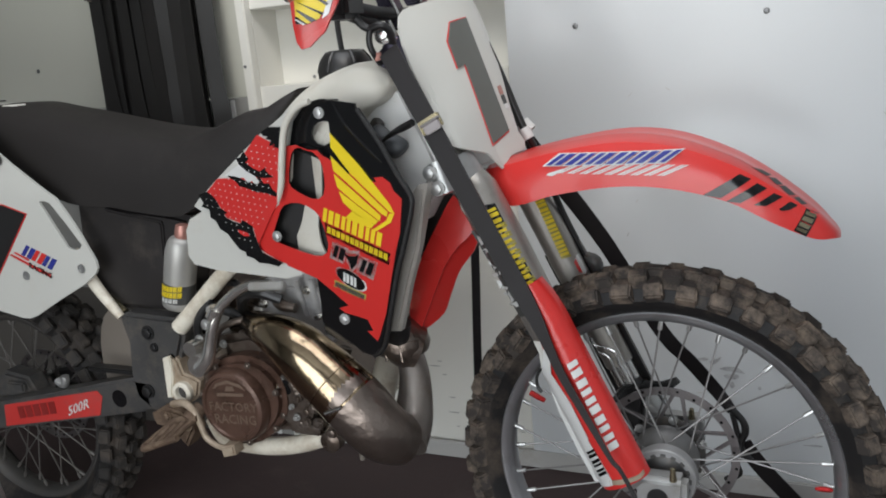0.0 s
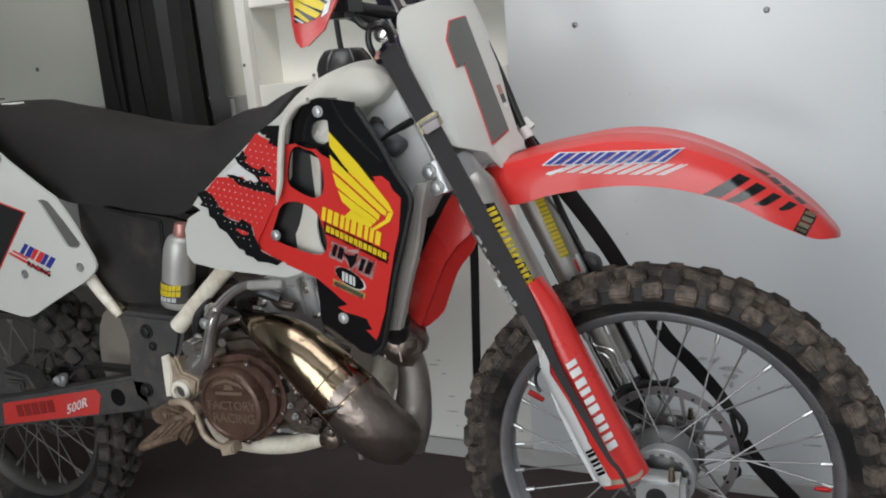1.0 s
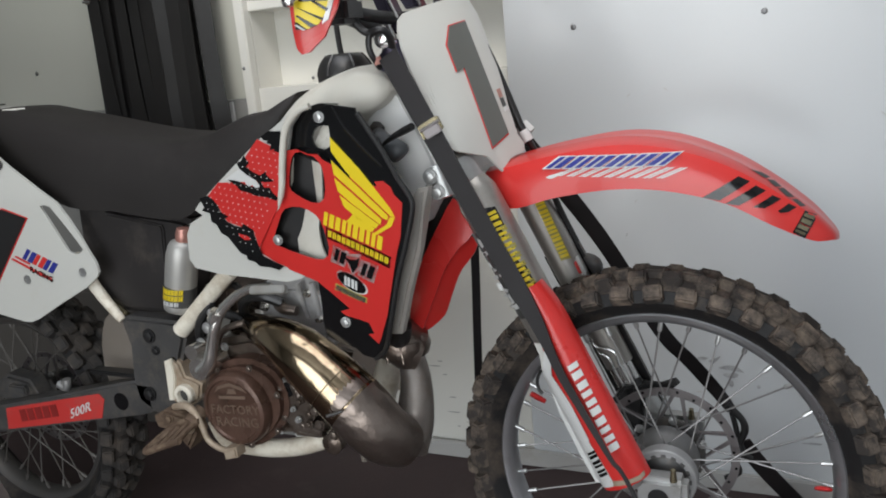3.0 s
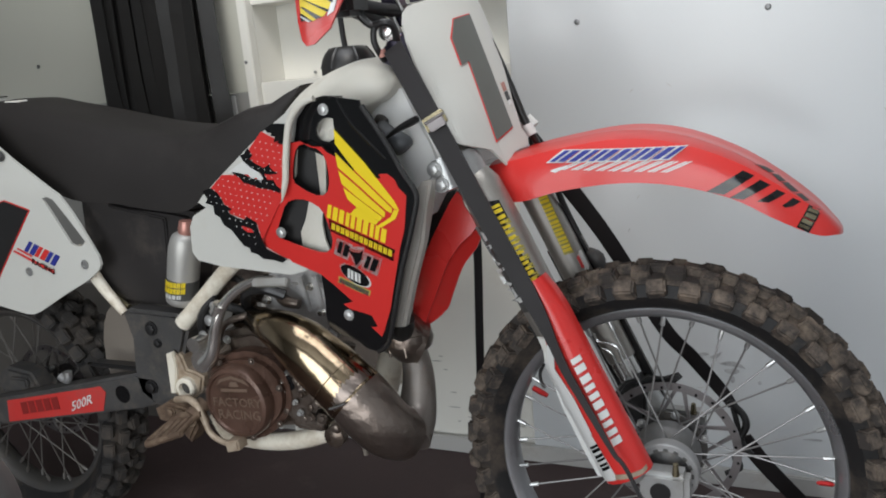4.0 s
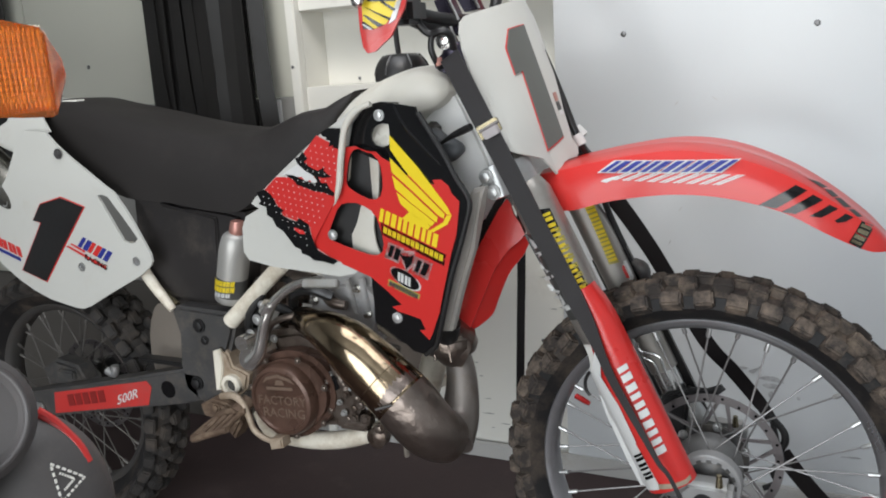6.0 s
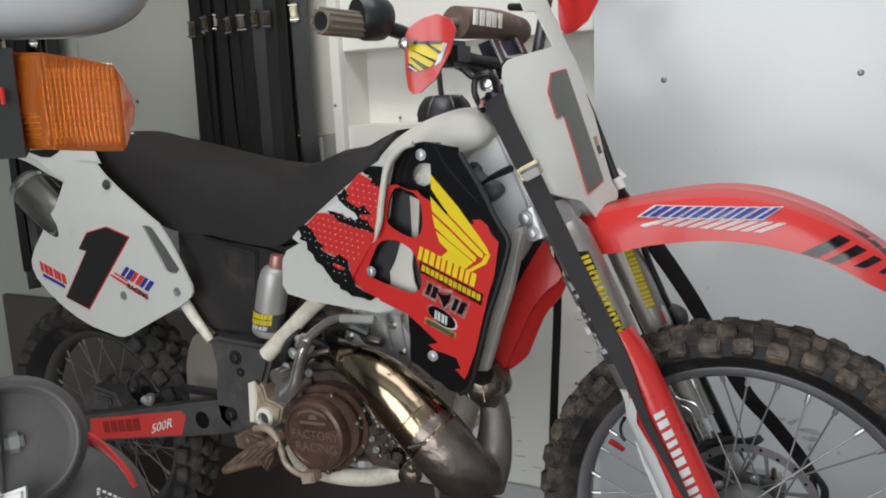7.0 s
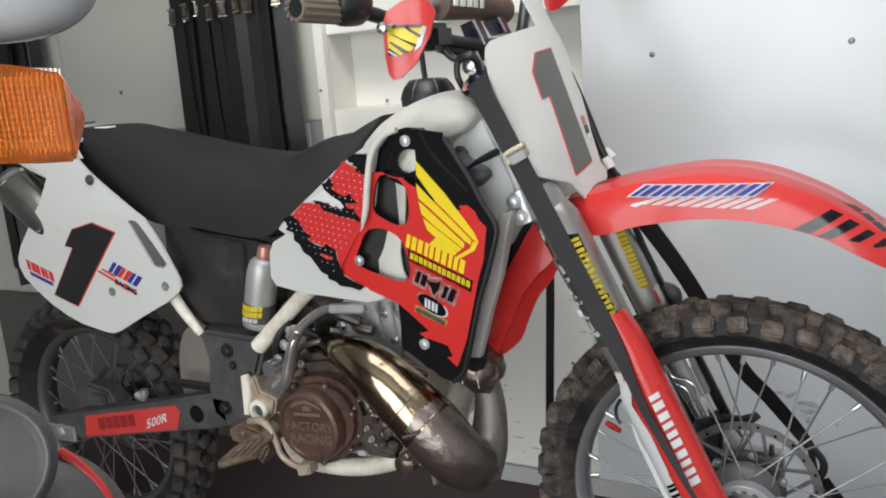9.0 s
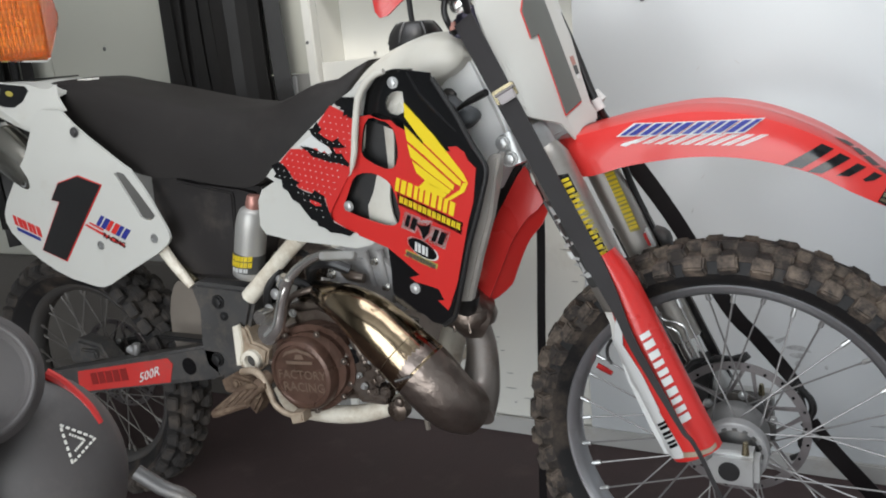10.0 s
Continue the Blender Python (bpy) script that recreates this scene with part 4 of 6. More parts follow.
SH = [(1.035, 0.992), (1.088, 0.984), (1.09, 0.974), (1.126, 0.918), (1.148, 0.876), (1.166, 0.85), (1.169, 0.832), (1.16, 0.803), (1.147, 0.768), (1.127, 0.718), (1.107, 0.652), (1.088, 0.601), (1.065, 0.582), (1.046, 0.585), (1.032, 0.596), (0.993, 0.605), (0.977, 0.613), (0.973, 0.633), (0.976, 0.664), (0.975, 0.709), (0.935, 0.721), (0.889, 0.735), (0.853, 0.751), (0.855, 0.761), (0.899, 0.818), (0.913, 0.831), (0.928, 0.856), (0.937, 0.884), (0.946, 0.924), (0.967, 0.926), (0.978, 0.92), (0.992, 0.915), (1.007, 0.917), (1.017, 0.908), (1.03, 0.903), (1.036, 0.941)]
H0 = [(0.992, 0.941), (0.997, 0.951), (1.006, 0.957), (1.018, 0.959), (1.031, 0.957), (1.034, 0.942), (1.027, 0.926), (1.013, 0.921), (0.999, 0.925), (0.993, 0.932)]
H1 = [(0.944, 0.879), (0.949, 0.897), (0.955, 0.911), (0.963, 0.919), (0.976, 0.921), (0.989, 0.917), (1.0, 0.912), (1.009, 0.904), (1.014, 0.893), (1.016, 0.875), (1.015, 0.859), (1.01, 0.846), (1.0, 0.839), (0.986, 0.839), (0.971, 0.844), (0.956, 0.851), (0.945, 0.858), (0.942, 0.866)]
H2 = [(0.926, 0.828), (0.941, 0.832), (0.959, 0.832), (0.975, 0.827), (0.988, 0.82), (0.997, 0.81), (1.002, 0.795), (1.006, 0.78), (1.008, 0.766), (1.004, 0.753), (0.992, 0.746), (0.977, 0.746), (0.952, 0.751), (0.923, 0.758), (0.898, 0.766), (0.892, 0.772), (0.895, 0.782), (0.906, 0.801), (0.916, 0.819)]
shroud = part("radiator_shroud", panel(SH, sh_y, 0.004, (H1, H2)), BLACK, bike, "red radiator shroud with race graphics")
part("shroud_recess", panel([(0.928, 0.908), (0.937, 0.942), (0.952, 0.967), (0.978, 0.986), (1.014, 0.993), (1.049, 0.991), (1.035, 0.887), (0.979, 0.908), (0.946, 0.919)], lambda x, z: sh_y(x, z) + 0.012, 0.004, (H0,)), BLACK, shroud, "sunken black bracket with a round hole")
part("shroud_lip", tube([(x, sh_y(x, z) + 0.003, z) for x, z in [(1.09, 0.975), (1.128, 0.918), (1.151, 0.876), (1.169, 0.849), (1.171, 0.832), (1.162, 0.803), (1.149, 0.767), (1.13, 0.718), (1.109, 0.65), (1.09, 0.599), (1.067, 0.581)]], 0.0042, 10, 5), PBLACK, shroud, "black rolled edge")
part("shroud_crease", tube([(x, sh_y(x, z) - 0.0005, z) for x, z in [(1.047, 0.987), (1.063, 0.958), (1.079, 0.94), (1.101, 0.918), (1.125, 0.896)]], [0.0012, 0.0022, 0.0022, 0.002, 0.001], 10, 5), BLACK, shroud)
dy = lambda x, z: sh_y(x, z) - 0.0014
dy2 = lambda x, z: sh_y(x, z) - 0.0028
part("shroud_red", panel([(0.947, 0.923), (0.967, 0.925), (0.978, 0.919), (0.992, 0.914), (1.007, 0.916), (1.017, 0.907), (1.03, 0.901), (1.073, 0.889), (1.099, 0.868), (1.114, 0.866), (1.11, 0.873), (1.125, 0.874), (1.138, 0.865), (1.143, 0.853), (1.156, 0.841), (1.147, 0.79), (1.136, 0.761), (1.123, 0.718), (1.106, 0.661), (1.088, 0.621), (1.081, 0.61), (1.064, 0.625), (1.076, 0.627), (1.068, 0.645), (1.05, 0.649), (1.025, 0.653), (1.014, 0.66), (1.034, 0.666), (1.002, 0.69), (0.975, 0.708), (0.935, 0.72), (0.888, 0.734), (0.855, 0.751), (0.856, 0.76), (0.9, 0.817), (0.914, 0.83), (0.929, 0.856), (0.939, 0.884)], dy, 0.0012, (H1, H2)), RED, shroud, "glossy red shroud graphic")
part("shroud_duct", panel([(0.86, 0.745), (0.90, 0.82), (0.935, 0.87), (0.945, 0.925), (1.04, 0.915), (1.035, 0.85), (1.03, 0.75), (0.97, 0.735)], -0.172, 0.004, times=1), PBLACK, shroud, "black air duct behind the openings")
for q, c, b in (([(0.979, 0.917), (0.989, 0.915), (0.996, 0.897), (0.995, 0.872), (0.986, 0.826), (0.966, 0.83), (0.962, 0.845), (0.969, 0.881)], 1.0, 14), ([(0.96, 0.831), (0.972, 0.824), (0.98, 0.811), (0.977, 0.788), (0.979, 0.76), (0.982, 0.735), (0.924, 0.74), (0.916, 0.755), (0.943, 0.793)], 0.97, 5), ([(0.973, 0.961), (1.002, 0.963), (1.027, 0.959), (1.02, 0.916), (0.99, 0.91), (0.97, 0.92)], 1.01, 6)):
    part("duct_opening", panel(q, lambda x, z: -0.181 + b * (x - c) ** 2 + (0.011 if z > 0.93 else 0), 0.004, soft=3, times=2), TANKW, shroud, "white tank seen through the opening")
part("feather", panel([(1.037, 0.942), (1.086, 0.892), (1.134, 0.833), (1.141, 0.819), (1.133, 0.821), (1.081, 0.868), (1.066, 0.881), (1.036, 0.92)], dy2, 0.0012), YEL, shroud, "yellow feather of the wing emblem")
part("feather", panel([(1.034, 0.907), (1.065, 0.878), (1.129, 0.821), (1.127, 0.814), (1.118, 0.818), (1.069, 0.858), (1.036, 0.884)], dy2, 0.0012), YEL, shroud, "yellow feather of the wing emblem")
part("feather", panel([(1.036, 0.879), (1.068, 0.854), (1.116, 0.815), (1.113, 0.807), (1.066, 0.838), (1.04, 0.858)], dy2, 0.0012), YEL, shroud, "yellow feather of the wing emblem")
part("feather", panel([(1.042, 0.852), (1.071, 0.833), (1.11, 0.807), (1.104, 0.801), (1.072, 0.815), (1.048, 0.834)], dy2, 0.0012), YEL, shroud, "yellow feather of the wing emblem")
part("feather", panel([(1.048, 0.81), (1.064, 0.822), (1.102, 0.801), (1.096, 0.795)], dy2, 0.0012), YEL, shroud, "yellow feather of the wing emblem")
part("feather", panel([(1.141, 0.819), (1.133, 0.805), (1.105, 0.791), (1.098, 0.793), (1.125, 0.808), (1.132, 0.819)], dy2, 0.0012), YEL, shroud, "yellow feather of the wing emblem")
part("wing_slash", panel([(1.034, 0.914), (1.066, 0.883), (1.065, 0.879), (1.033, 0.909)], dy2, 0.0012, times=1), BLACK, shroud)
part("shroud_word", bars((1.007, 0.826), (1.117, 0.787), (1.001, 0.805), dy2, 5, 0.14), YEL, shroud, "yellow word mark")
part("shroud_bar", panel([(1.006, 0.802), (1.126, 0.757), (1.121, 0.738), (1.004, 0.782)], dy, 0.0012), BLACK, shroud, "black sticker strip")
part("shroud_bar_text", bars((1.01, 0.796), (1.122, 0.755), (1.008, 0.786), dy2, 13, 0.3), YEL, shroud)
for q in ([(1.017, 0.771), (1.047, 0.761), (1.034, 0.735), (1.007, 0.744)], [(1.034, 0.758), (1.069, 0.758), (1.065, 0.736), (1.049, 0.722), (1.041, 0.738)], [(1.068, 0.75), (1.101, 0.741), (1.088, 0.712), (1.057, 0.723)]):
    part("sponsor_backing", panel(q, dy, 0.0012, times=1), STKW, shroud)
part("sponsor_letters", join(bars((1.022, 0.766), (1.042, 0.758), (1.014, 0.748), dy2, 1, 0.05), bars((1.073, 0.745), (1.095, 0.738), (1.063, 0.726), dy2, 1, 0.05), panel([(1.037, 0.753), (1.046, 0.749), (1.059, 0.749), (1.066, 0.753), (1.06, 0.737), (1.049, 0.727), (1.046, 0.74)], dy2, 0.0012, times=0)), BLACK, shroud, "black and white sponsor sticker")
ov = [(1.045 + 0.0265 * math.cos(a), 0.711 + 0.0135 * math.sin(a) - 0.010 * math.cos(a)) for a in [k * math.pi / 8 for k in range(16)]]
part("sponsor_backing", panel([(1.045 + (a - 1.045) * 1.12, 0.711 + (b - 0.711) * 1.14) for a, b in ov], dy, 0.0012, times=1), STKW, shroud)
part("sponsor_oval", panel(ov, dy2, 0.0012, times=1), BLACK, shroud, "black oval sponsor sticker")
part("sponsor_oval_mark", bars((1.032, 0.7225), (1.058, 0.713), (1.030, 0.708), lambda x, z: sh_y(x, z) - 0.0042, 2, 0.2), STKW, shroud)
part("sponsor_strip", bars((1.014, 0.705), (1.069, 0.686), (1.011, 0.698), dy2, 9, 0.2), GREYBLK, shroud)
part("strip_backing", panel([(1.012, 0.708), (1.072, 0.687), (1.068, 0.677), (1.008, 0.697)], dy, 0.0012, times=1), OLIVE, shroud)
for x, z, d in ((1.022, 0.642, -0.001), (0.902, 0.775, -0.001), (1.012, 0.972, 0.011)):
    part("shroud_bolt", bolt(x, sh_y(x, z) + d, z, 0.0068), ALU, shroud)


# white side panel under the tank
def wp_y(x, z):
    return -0.180 - 0.06 * (x - 0.70)


WPN = [(0.993, 0.993), (0.97, 0.987), (0.927, 0.961), (0.9, 0.947), (0.863, 0.922), (0.794, 0.874), (0.764, 0.852), (0.741, 0.836), (0.73, 0.825), (0.746, 0.816), (0.714, 0.801), (0.702, 0.781), (0.698, 0.735), (0.709, 0.72), (0.763, 0.711), (0.91, 0.703), (0.94, 0.71), (0.955, 0.719), (0.974, 0.71), (0.936, 0.722), (0.891, 0.736), (0.858, 0.752), (0.86, 0.762), (0.901, 0.819), (0.918, 0.831), (0.932, 0.857), (0.944, 0.911), (0.96, 0.96)]
wp = part("side_panel", panel(WPN, wp_y, 0.006), WHITE, bike, "white side panel with torn red and black graphics")
PILL = [(1.008, 0.991), (0.987, 0.985), (0.969, 0.972), (0.955, 0.952), (0.947, 0.926), (0.94, 0.895), (0.935, 0.868), (0.929, 0.849), (0.923, 0.834)]
part("panel_rim", tube([(x, wp_y(x, z) - 0.012, z) for x, z in PILL], [0.0045, 0.0052, 0.0058, 0.0058, 0.0056, 0.0056, 0.0055, 0.0045, 0.0015], 12, 5), TANKW, wp, "raised off-white panel edge")
part("panel_seam", tube([(x, sh_y(x, z) - 0.001, z) for x, z in [(0.912, 0.83), (0.899, 0.817), (0.878, 0.791), (0.855, 0.761), (0.856, 0.752), (0.889, 0.735), (0.912, 0.728)]], 0.0012, 6, 3), TANP, wp, "thin worn seam")
wd = lambda x, z: wp_y(x, z) - 0.0015
wd2 = lambda x, z: wp_y(x, z) - 0.003
part("panel_red", panel([(0.89, 0.943), (0.936, 0.921), (0.925, 0.847), (0.913, 0.831), (0.862, 0.762), (0.855, 0.791), (0.829, 0.797), (0.801, 0.806), (0.786, 0.832), (0.765, 0.85), (0.794, 0.873), (0.824, 0.873), (0.851, 0.89), (0.862, 0.917)], wd, 0.0012), ORED, wp, "red graphic with white dots")
part("panel_tear", panel([(0.899, 0.947), (0.915, 0.955), (0.94, 0.954), (0.937, 0.919), (0.92, 0.924), (0.925, 0.927), (0.914, 0.925), (0.918, 0.934), (0.909, 0.936), (0.912, 0.94), (0.904, 0.941)], wd2, 0.001), BLACK, wp, "black torn graphic")
part("panel_tear", panel([(0.841, 0.906), (0.85, 0.908), (0.858, 0.917), (0.867, 0.905), (0.859, 0.899), (0.872, 0.89), (0.886, 0.884), (0.901, 0.891), (0.898, 0.886), (0.905, 0.879), (0.913, 0.874), (0.897, 0.873), (0.885, 0.874), (0.891, 0.864), (0.902, 0.864), (0.907, 0.855), (0.916, 0.847), (0.913, 0.842), (0.894, 0.848), (0.874, 0.85), (0.857, 0.856), (0.84, 0.86), (0.833, 0.868), (0.824, 0.873), (0.816, 0.879), (0.837, 0.876), (0.856, 0.868), (0.877, 0.864), (0.884, 0.866), (0.879, 0.875), (0.859, 0.885), (0.846, 0.895)], wd2, 0.001), BLACK, wp, "black torn graphic")
part("panel_tear", panel([(0.809, 0.877), (0.831, 0.889), (0.846, 0.896), (0.859, 0.886), (0.876, 0.876), (0.883, 0.867), (0.876, 0.86), (0.868, 0.869), (0.859, 0.865), (0.852, 0.874), (0.843, 0.874), (0.831, 0.877)], wd2, 0.001), STKW, wp, "white torn graphic")
part("panel_tear", panel([(0.747, 0.846), (0.766, 0.851), (0.778, 0.843), (0.786, 0.833), (0.789, 0.823), (0.806, 0.814), (0.797, 0.812), (0.8, 0.806), (0.815, 0.799), (0.829, 0.796), (0.836, 0.802), (0.855, 0.792), (0.855, 0.784), (0.857, 0.778), (0.863, 0.76), (0.869, 0.747), (0.891, 0.738), (0.91, 0.731), (0.899, 0.724), (0.88, 0.728), (0.859, 0.729), (0.85, 0.736), (0.834, 0.74), (0.833, 0.747), (0.821, 0.751), (0.811, 0.763), (0.805, 0.77), (0.799, 0.778), (0.784, 0.786), (0.777, 0.8), (0.766, 0.806), (0.766, 0.82), (0.749, 0.825), (0.755, 0.831)], wd2, 0.001), BLACK, wp, "black torn graphic")
part("panel_tear", panel([(0.823, 0.786), (0.832, 0.784), (0.843, 0.781), (0.847, 0.775), (0.835, 0.775), (0.827, 0.78)], lambda x, z: wp_y(x, z) - 0.0042, 0.001, times=1), ORED, wp, "red patch in the tear")
DOT = part("panel_dot", lathe([(0.0011, 0), (0.0008, -0.0005)], (0, 0, 0), 6), STKW, wp, "fine white dot")
dots = 0
for j in range(20):
    for i in range(20):
        x = 0.748 + 0.0117 * i + 0.0005 * j
        z = 0.953 - 0.0112 * j - 0.0022 * i
        top = 0.852 + (x - 0.765) * 0.73 - 0.010
        low = 0.845 - (x - 0.745) * 0.93
        right = 0.905 if z > 0.84 else 0.905 - (0.84 - z) * 0.62
        if z < min(top, 0.945) and z > max(low, 0.737) and x < right + (0.024 if z > 0.86 else 0):
            m = Matrix.Translation((x, wp_y(x, z) - 0.0056, z))
            if dots:
                again(DOT, m)
            else:
                DOT.matrix_basis = m
            dots += 1

# rear side number plate
rp_y = lambda x, z: -0.146 - 0.010 * math.cos((x - 0.2) * 4) + 0.15 * max(0, z - 0.85)
RP = [(0.183, 0.960), (0.214, 0.934), (0.251, 0.909), (0.300, 0.879), (0.366, 0.838), (0.390, 0.805), (0.408, 0.775), (0.439, 0.714), (0.441, 0.698), (0.434, 0.687), (0.401, 0.665), (0.322, 0.628), (0.250, 0.592), (0.230, 0.586), (0.208, 0.586), (0.133, 0.600), (0.085, 0.617), (0.040, 0.639), (-0.005, 0.668), (-0.041, 0.698), (-0.054, 0.722), (-0.053, 0.742), (-0.035, 0.771), (0.026, 0.836), (0.055, 0.868), (0.074, 0.905), (0.088, 0.935), (0.12, 0.965)]
rplate = part("rear_number_plate", panel(RP, rp_y, 0.005, ([(0.321, 0.831), (0.334, 0.833), (0.348, 0.829), (0.382, 0.786), (0.412, 0.744), (0.402, 0.735), (0.390, 0.734), (0.374, 0.739)],)), WHITE, bike, "white side number plate with race number and stickers")
r1 = [(0.122, 0.776), (0.153, 0.811), (0.217, 0.826), (0.279, 0.807), (0.130, 0.642), (0.059, 0.663), (0.147, 0.772)]
cx, cz = 0.17, 0.74
part("digit_edge", panel([(0.1195, 0.7755), (0.1515, 0.813), (0.217, 0.8283), (0.2828, 0.8078), (0.1305, 0.639), (0.055, 0.6622), (0.1425, 0.7712)], lambda x, z: rp_y(x, z) - 0.0015, 0.0012), ORED, rplate, "thin red outline of the race number")
part("digit", panel(r1, lambda x, z: rp_y(x, z) - 0.003, 0.0012), PBLACK, rplate, "black race number one")
ry = lambda x, z: rp_y(x, z) - 0.0015
for u, m in ((0, BLUE), (1, ORED), (2, BLUE)):
    part("sponsor_mark", bars((0.262 + 0.026 * u, 0.744 - 0.0105 * u), (0.288 + 0.026 * u, 0.7335 - 0.0105 * u), (0.242 + 0.026 * u, 0.724 - 0.0105 * u), ry, 1, 0.06), m, rplate, "blue and red sponsor sticker")
part("sponsor_line", panel([(0.209, 0.722), (0.215, 0.724), (0.315, 0.683), (0.312, 0.677)], ry, 0.0012, times=1), ORED, rplate)
part("sponsor_line", panel([(0.222, 0.727), (0.226, 0.729), (0.262, 0.714), (0.26, 0.71)], ry, 0.0012, times=1), ORED, rplate)
part("sponsor_text", writing("RACING", Vector((0.288, -0.1578, 0.686)), (0.935, 0, -0.355), (0.3, 0, 0.95), 0.017, 0.0006), BLACK, rplate)
part("maker_mark", bars((-0.025, 0.741), (0.062, 0.713), (-0.022, 0.719), ry, 3, 0.10), ORED, rplate, "small red and blue team sticker")
part("maker_line", bars((-0.018, 0.713), (0.056, 0.690), (-0.017, 0.705), ry, 8, 0.2), BLUE, rplate)
for x, z in ((0.039, 0.813), (0.245, 0.679), (0.400, 0.697)):
    part("plate_bolt", lathe([(0.0095, -0.001), (0.0095, -0.002), (0.006, -0.002), (0.0055, 0.006)], (x, rp_y(x, z), z), 20), ALU, rplate)
part("seat_bolt", bolt(0.224, -0.15, 0.916, 0.008), SWING, rplate)

# rear fender
RF = [(-0.52, 1.005, 0.985, 0.06), (-0.45, 1.015, 0.985, 0.085), (-0.32, 1.022, 0.985, 0.1), (-0.2, 1.028, 0.984, 0.105), (-0.09, 1.03, 0.965, 0.108), (0.0, 1.028, 0.93, 0.11), (0.07, 1.02, 0.91, 0.112), (0.14, 1.005, 0.92, 0.115)]
rings = []
for x, zt, zs, w in spline(RF, 5):
    arc = [(-1, 0), (-1, 0.5), (-0.9, 0.85), (-0.6, 0.97), (0, 1), (0.6, 0.97), (0.9, 0.85), (1, 0.5), (1, 0)]
    rings.append([(x, a * w, zs + (zt - zs) * b) for a, b in arc] + [(x, a * (w - 0.004), zs + (zt - zs - 0.005) * b) for a, b in reversed(arc)])
rf = part("rear_fender", loft(rings), WHITE, bike, "white plastic rear fender with black stickers")


fsy = lambda x, z: -0.129 + 0.35 * max(0, z - 0.94)
part("fender_side", panel([(-0.191, 1.05), (-0.046, 1.029), (0.05, 1.018), (0.097, 1.007), (0.121, 1.006), (0.136, 1.014), (0.148, 0.988), (0.177, 0.959), (0.149, 0.955), (0.075, 0.925), (0.059, 0.922), (0.024, 0.943), (-0.038, 0.971), (-0.185, 1.014)], fsy, 0.004), WHITE, rf, "white fender side that meets the plate")
part("joint_line", tube([(x, fsy(x, z) - 0.001, z) for x, z in [(0.071, 0.924), (0.106, 0.936), (0.151, 0.956)]], 0.0012, 6, 2), GREYP, rf, "dark joint between fender and plate")
part("fender_sticker", panel([(-0.19, 1.044), (-0.046, 1.026), (0.039, 1.016), (0.052, 1.006), (0.037, 0.984), (0.012, 0.973), (-0.019, 0.975), (-0.185, 1.015)], lambda x, z: fsy(x, z) - 0.0015, 0.0015, times=2), BLACK, rf, "black sticker with white letters")
part("fender_sticker_text", bars((-0.163, 1.031), (-0.041, 1.016), (-0.162, 1.015), lambda x, z: fsy(x, z) - 0.003, 5, 0.2), STKW, rf, "white letter marks")
rov = [((-0.008, 1.003)[0] + 0.013 * math.cos(k * math.pi / 8), (-0.008, 1.003)[1] + 0.0055 * math.sin(k * math.pi / 8) - 0.003 * math.cos(k * math.pi / 8)) for k in range(16)]
part("sticker_oval", panel(rov, lambda x, z: fsy(x, z) - 0.003, 0.001, times=0), OLIVE, rf, "small pale oval mark")
part("tail_sticker", box(-0.16, 0.02, -0.06, 0.06, 1.0275, 1.0305, 0.001), BLACK, rf)

# airbox, frame and subframe
part("airbox", prism([(0.36, 0.842), (0.48, 0.812), (0.60, 0.798), (0.64, 0.79), (0.622, 0.62), (0.55, 0.60), (0.40, 0.60), (0.35, 0.70)], -0.105, 0.105, 0.012), AIRB, bike, "dusty black plastic airbox")
part("airbox_rib", prism([(0.44, 0.808), (0.58, 0.782), (0.582, 0.772), (0.57, 0.66), (0.56, 0.66), (0.565, 0.772), (0.44, 0.796)], -0.112, -0.10, 0.003), AIRB, bike)
part("subframe_tube", tube([(0.739, -0.125, 0.700), (0.672, -0.13, 0.640), (0.607, -0.135, 0.580)], [0.016, 0.0155, 0.017], 16, 4), FRAMEW, bike, "white painted frame tube")
part("subframe_rod", tube([(0.34, -0.11, 0.72), (0.395, -0.125, 0.657), (0.44, -0.13, 0.61), (0.456, -0.13, 0.592)], [0.011, 0.012, 0.010, 0.008], 12, 3), FRAMEW, bike, "short white frame stay")
part("brake_line_tube", tube([(0.36, -0.10, 0.648), (0.455, -0.115, 0.598)], 0.007, 10, 1), GOLD, bike)
part("pivot_plate", prism([(0.451, 0.594), (0.47, 0.602), (0.60, 0.596), (0.61, 0.56), (0.585, 0.50), (0.565, 0.42), (0.545, 0.402), (0.50, 0.395), (0.462, 0.42), (0.455, 0.47), (0.464, 0.54)], -0.135, -0.09, 0.008), SWING, bike, "dusty grey frame pivot plate")
part("pivot_boss", [bolt(0.525, -0.136, 0.565, 0.011, 0.008), bolt(0.535, -0.136, 0.535, 0.007, 0.006), bolt(0.50, -0.136, 0.44, 0.011, 0.01)], PBLACK, bike)
cast = part("frame_casting", prism([(0.553, 0.513), (0.575, 0.525), (0.591, 0.513), (0.599, 0.486), (0.618, 0.482), (0.637, 0.473), (0.628, 0.441), (0.607, 0.426), (0.572, 0.426), (0.552, 0.43)], -0.14, -0.09, 0.005), TANP, bike, "stained cream frame casting")
part("casting_edge", prism([(0.559, 0.517), (0.578, 0.524), (0.579, 0.484), (0.567, 0.436), (0.555, 0.434)], -0.146, -0.138, 0.002), FRAMEW, cast, "pale painted edge")
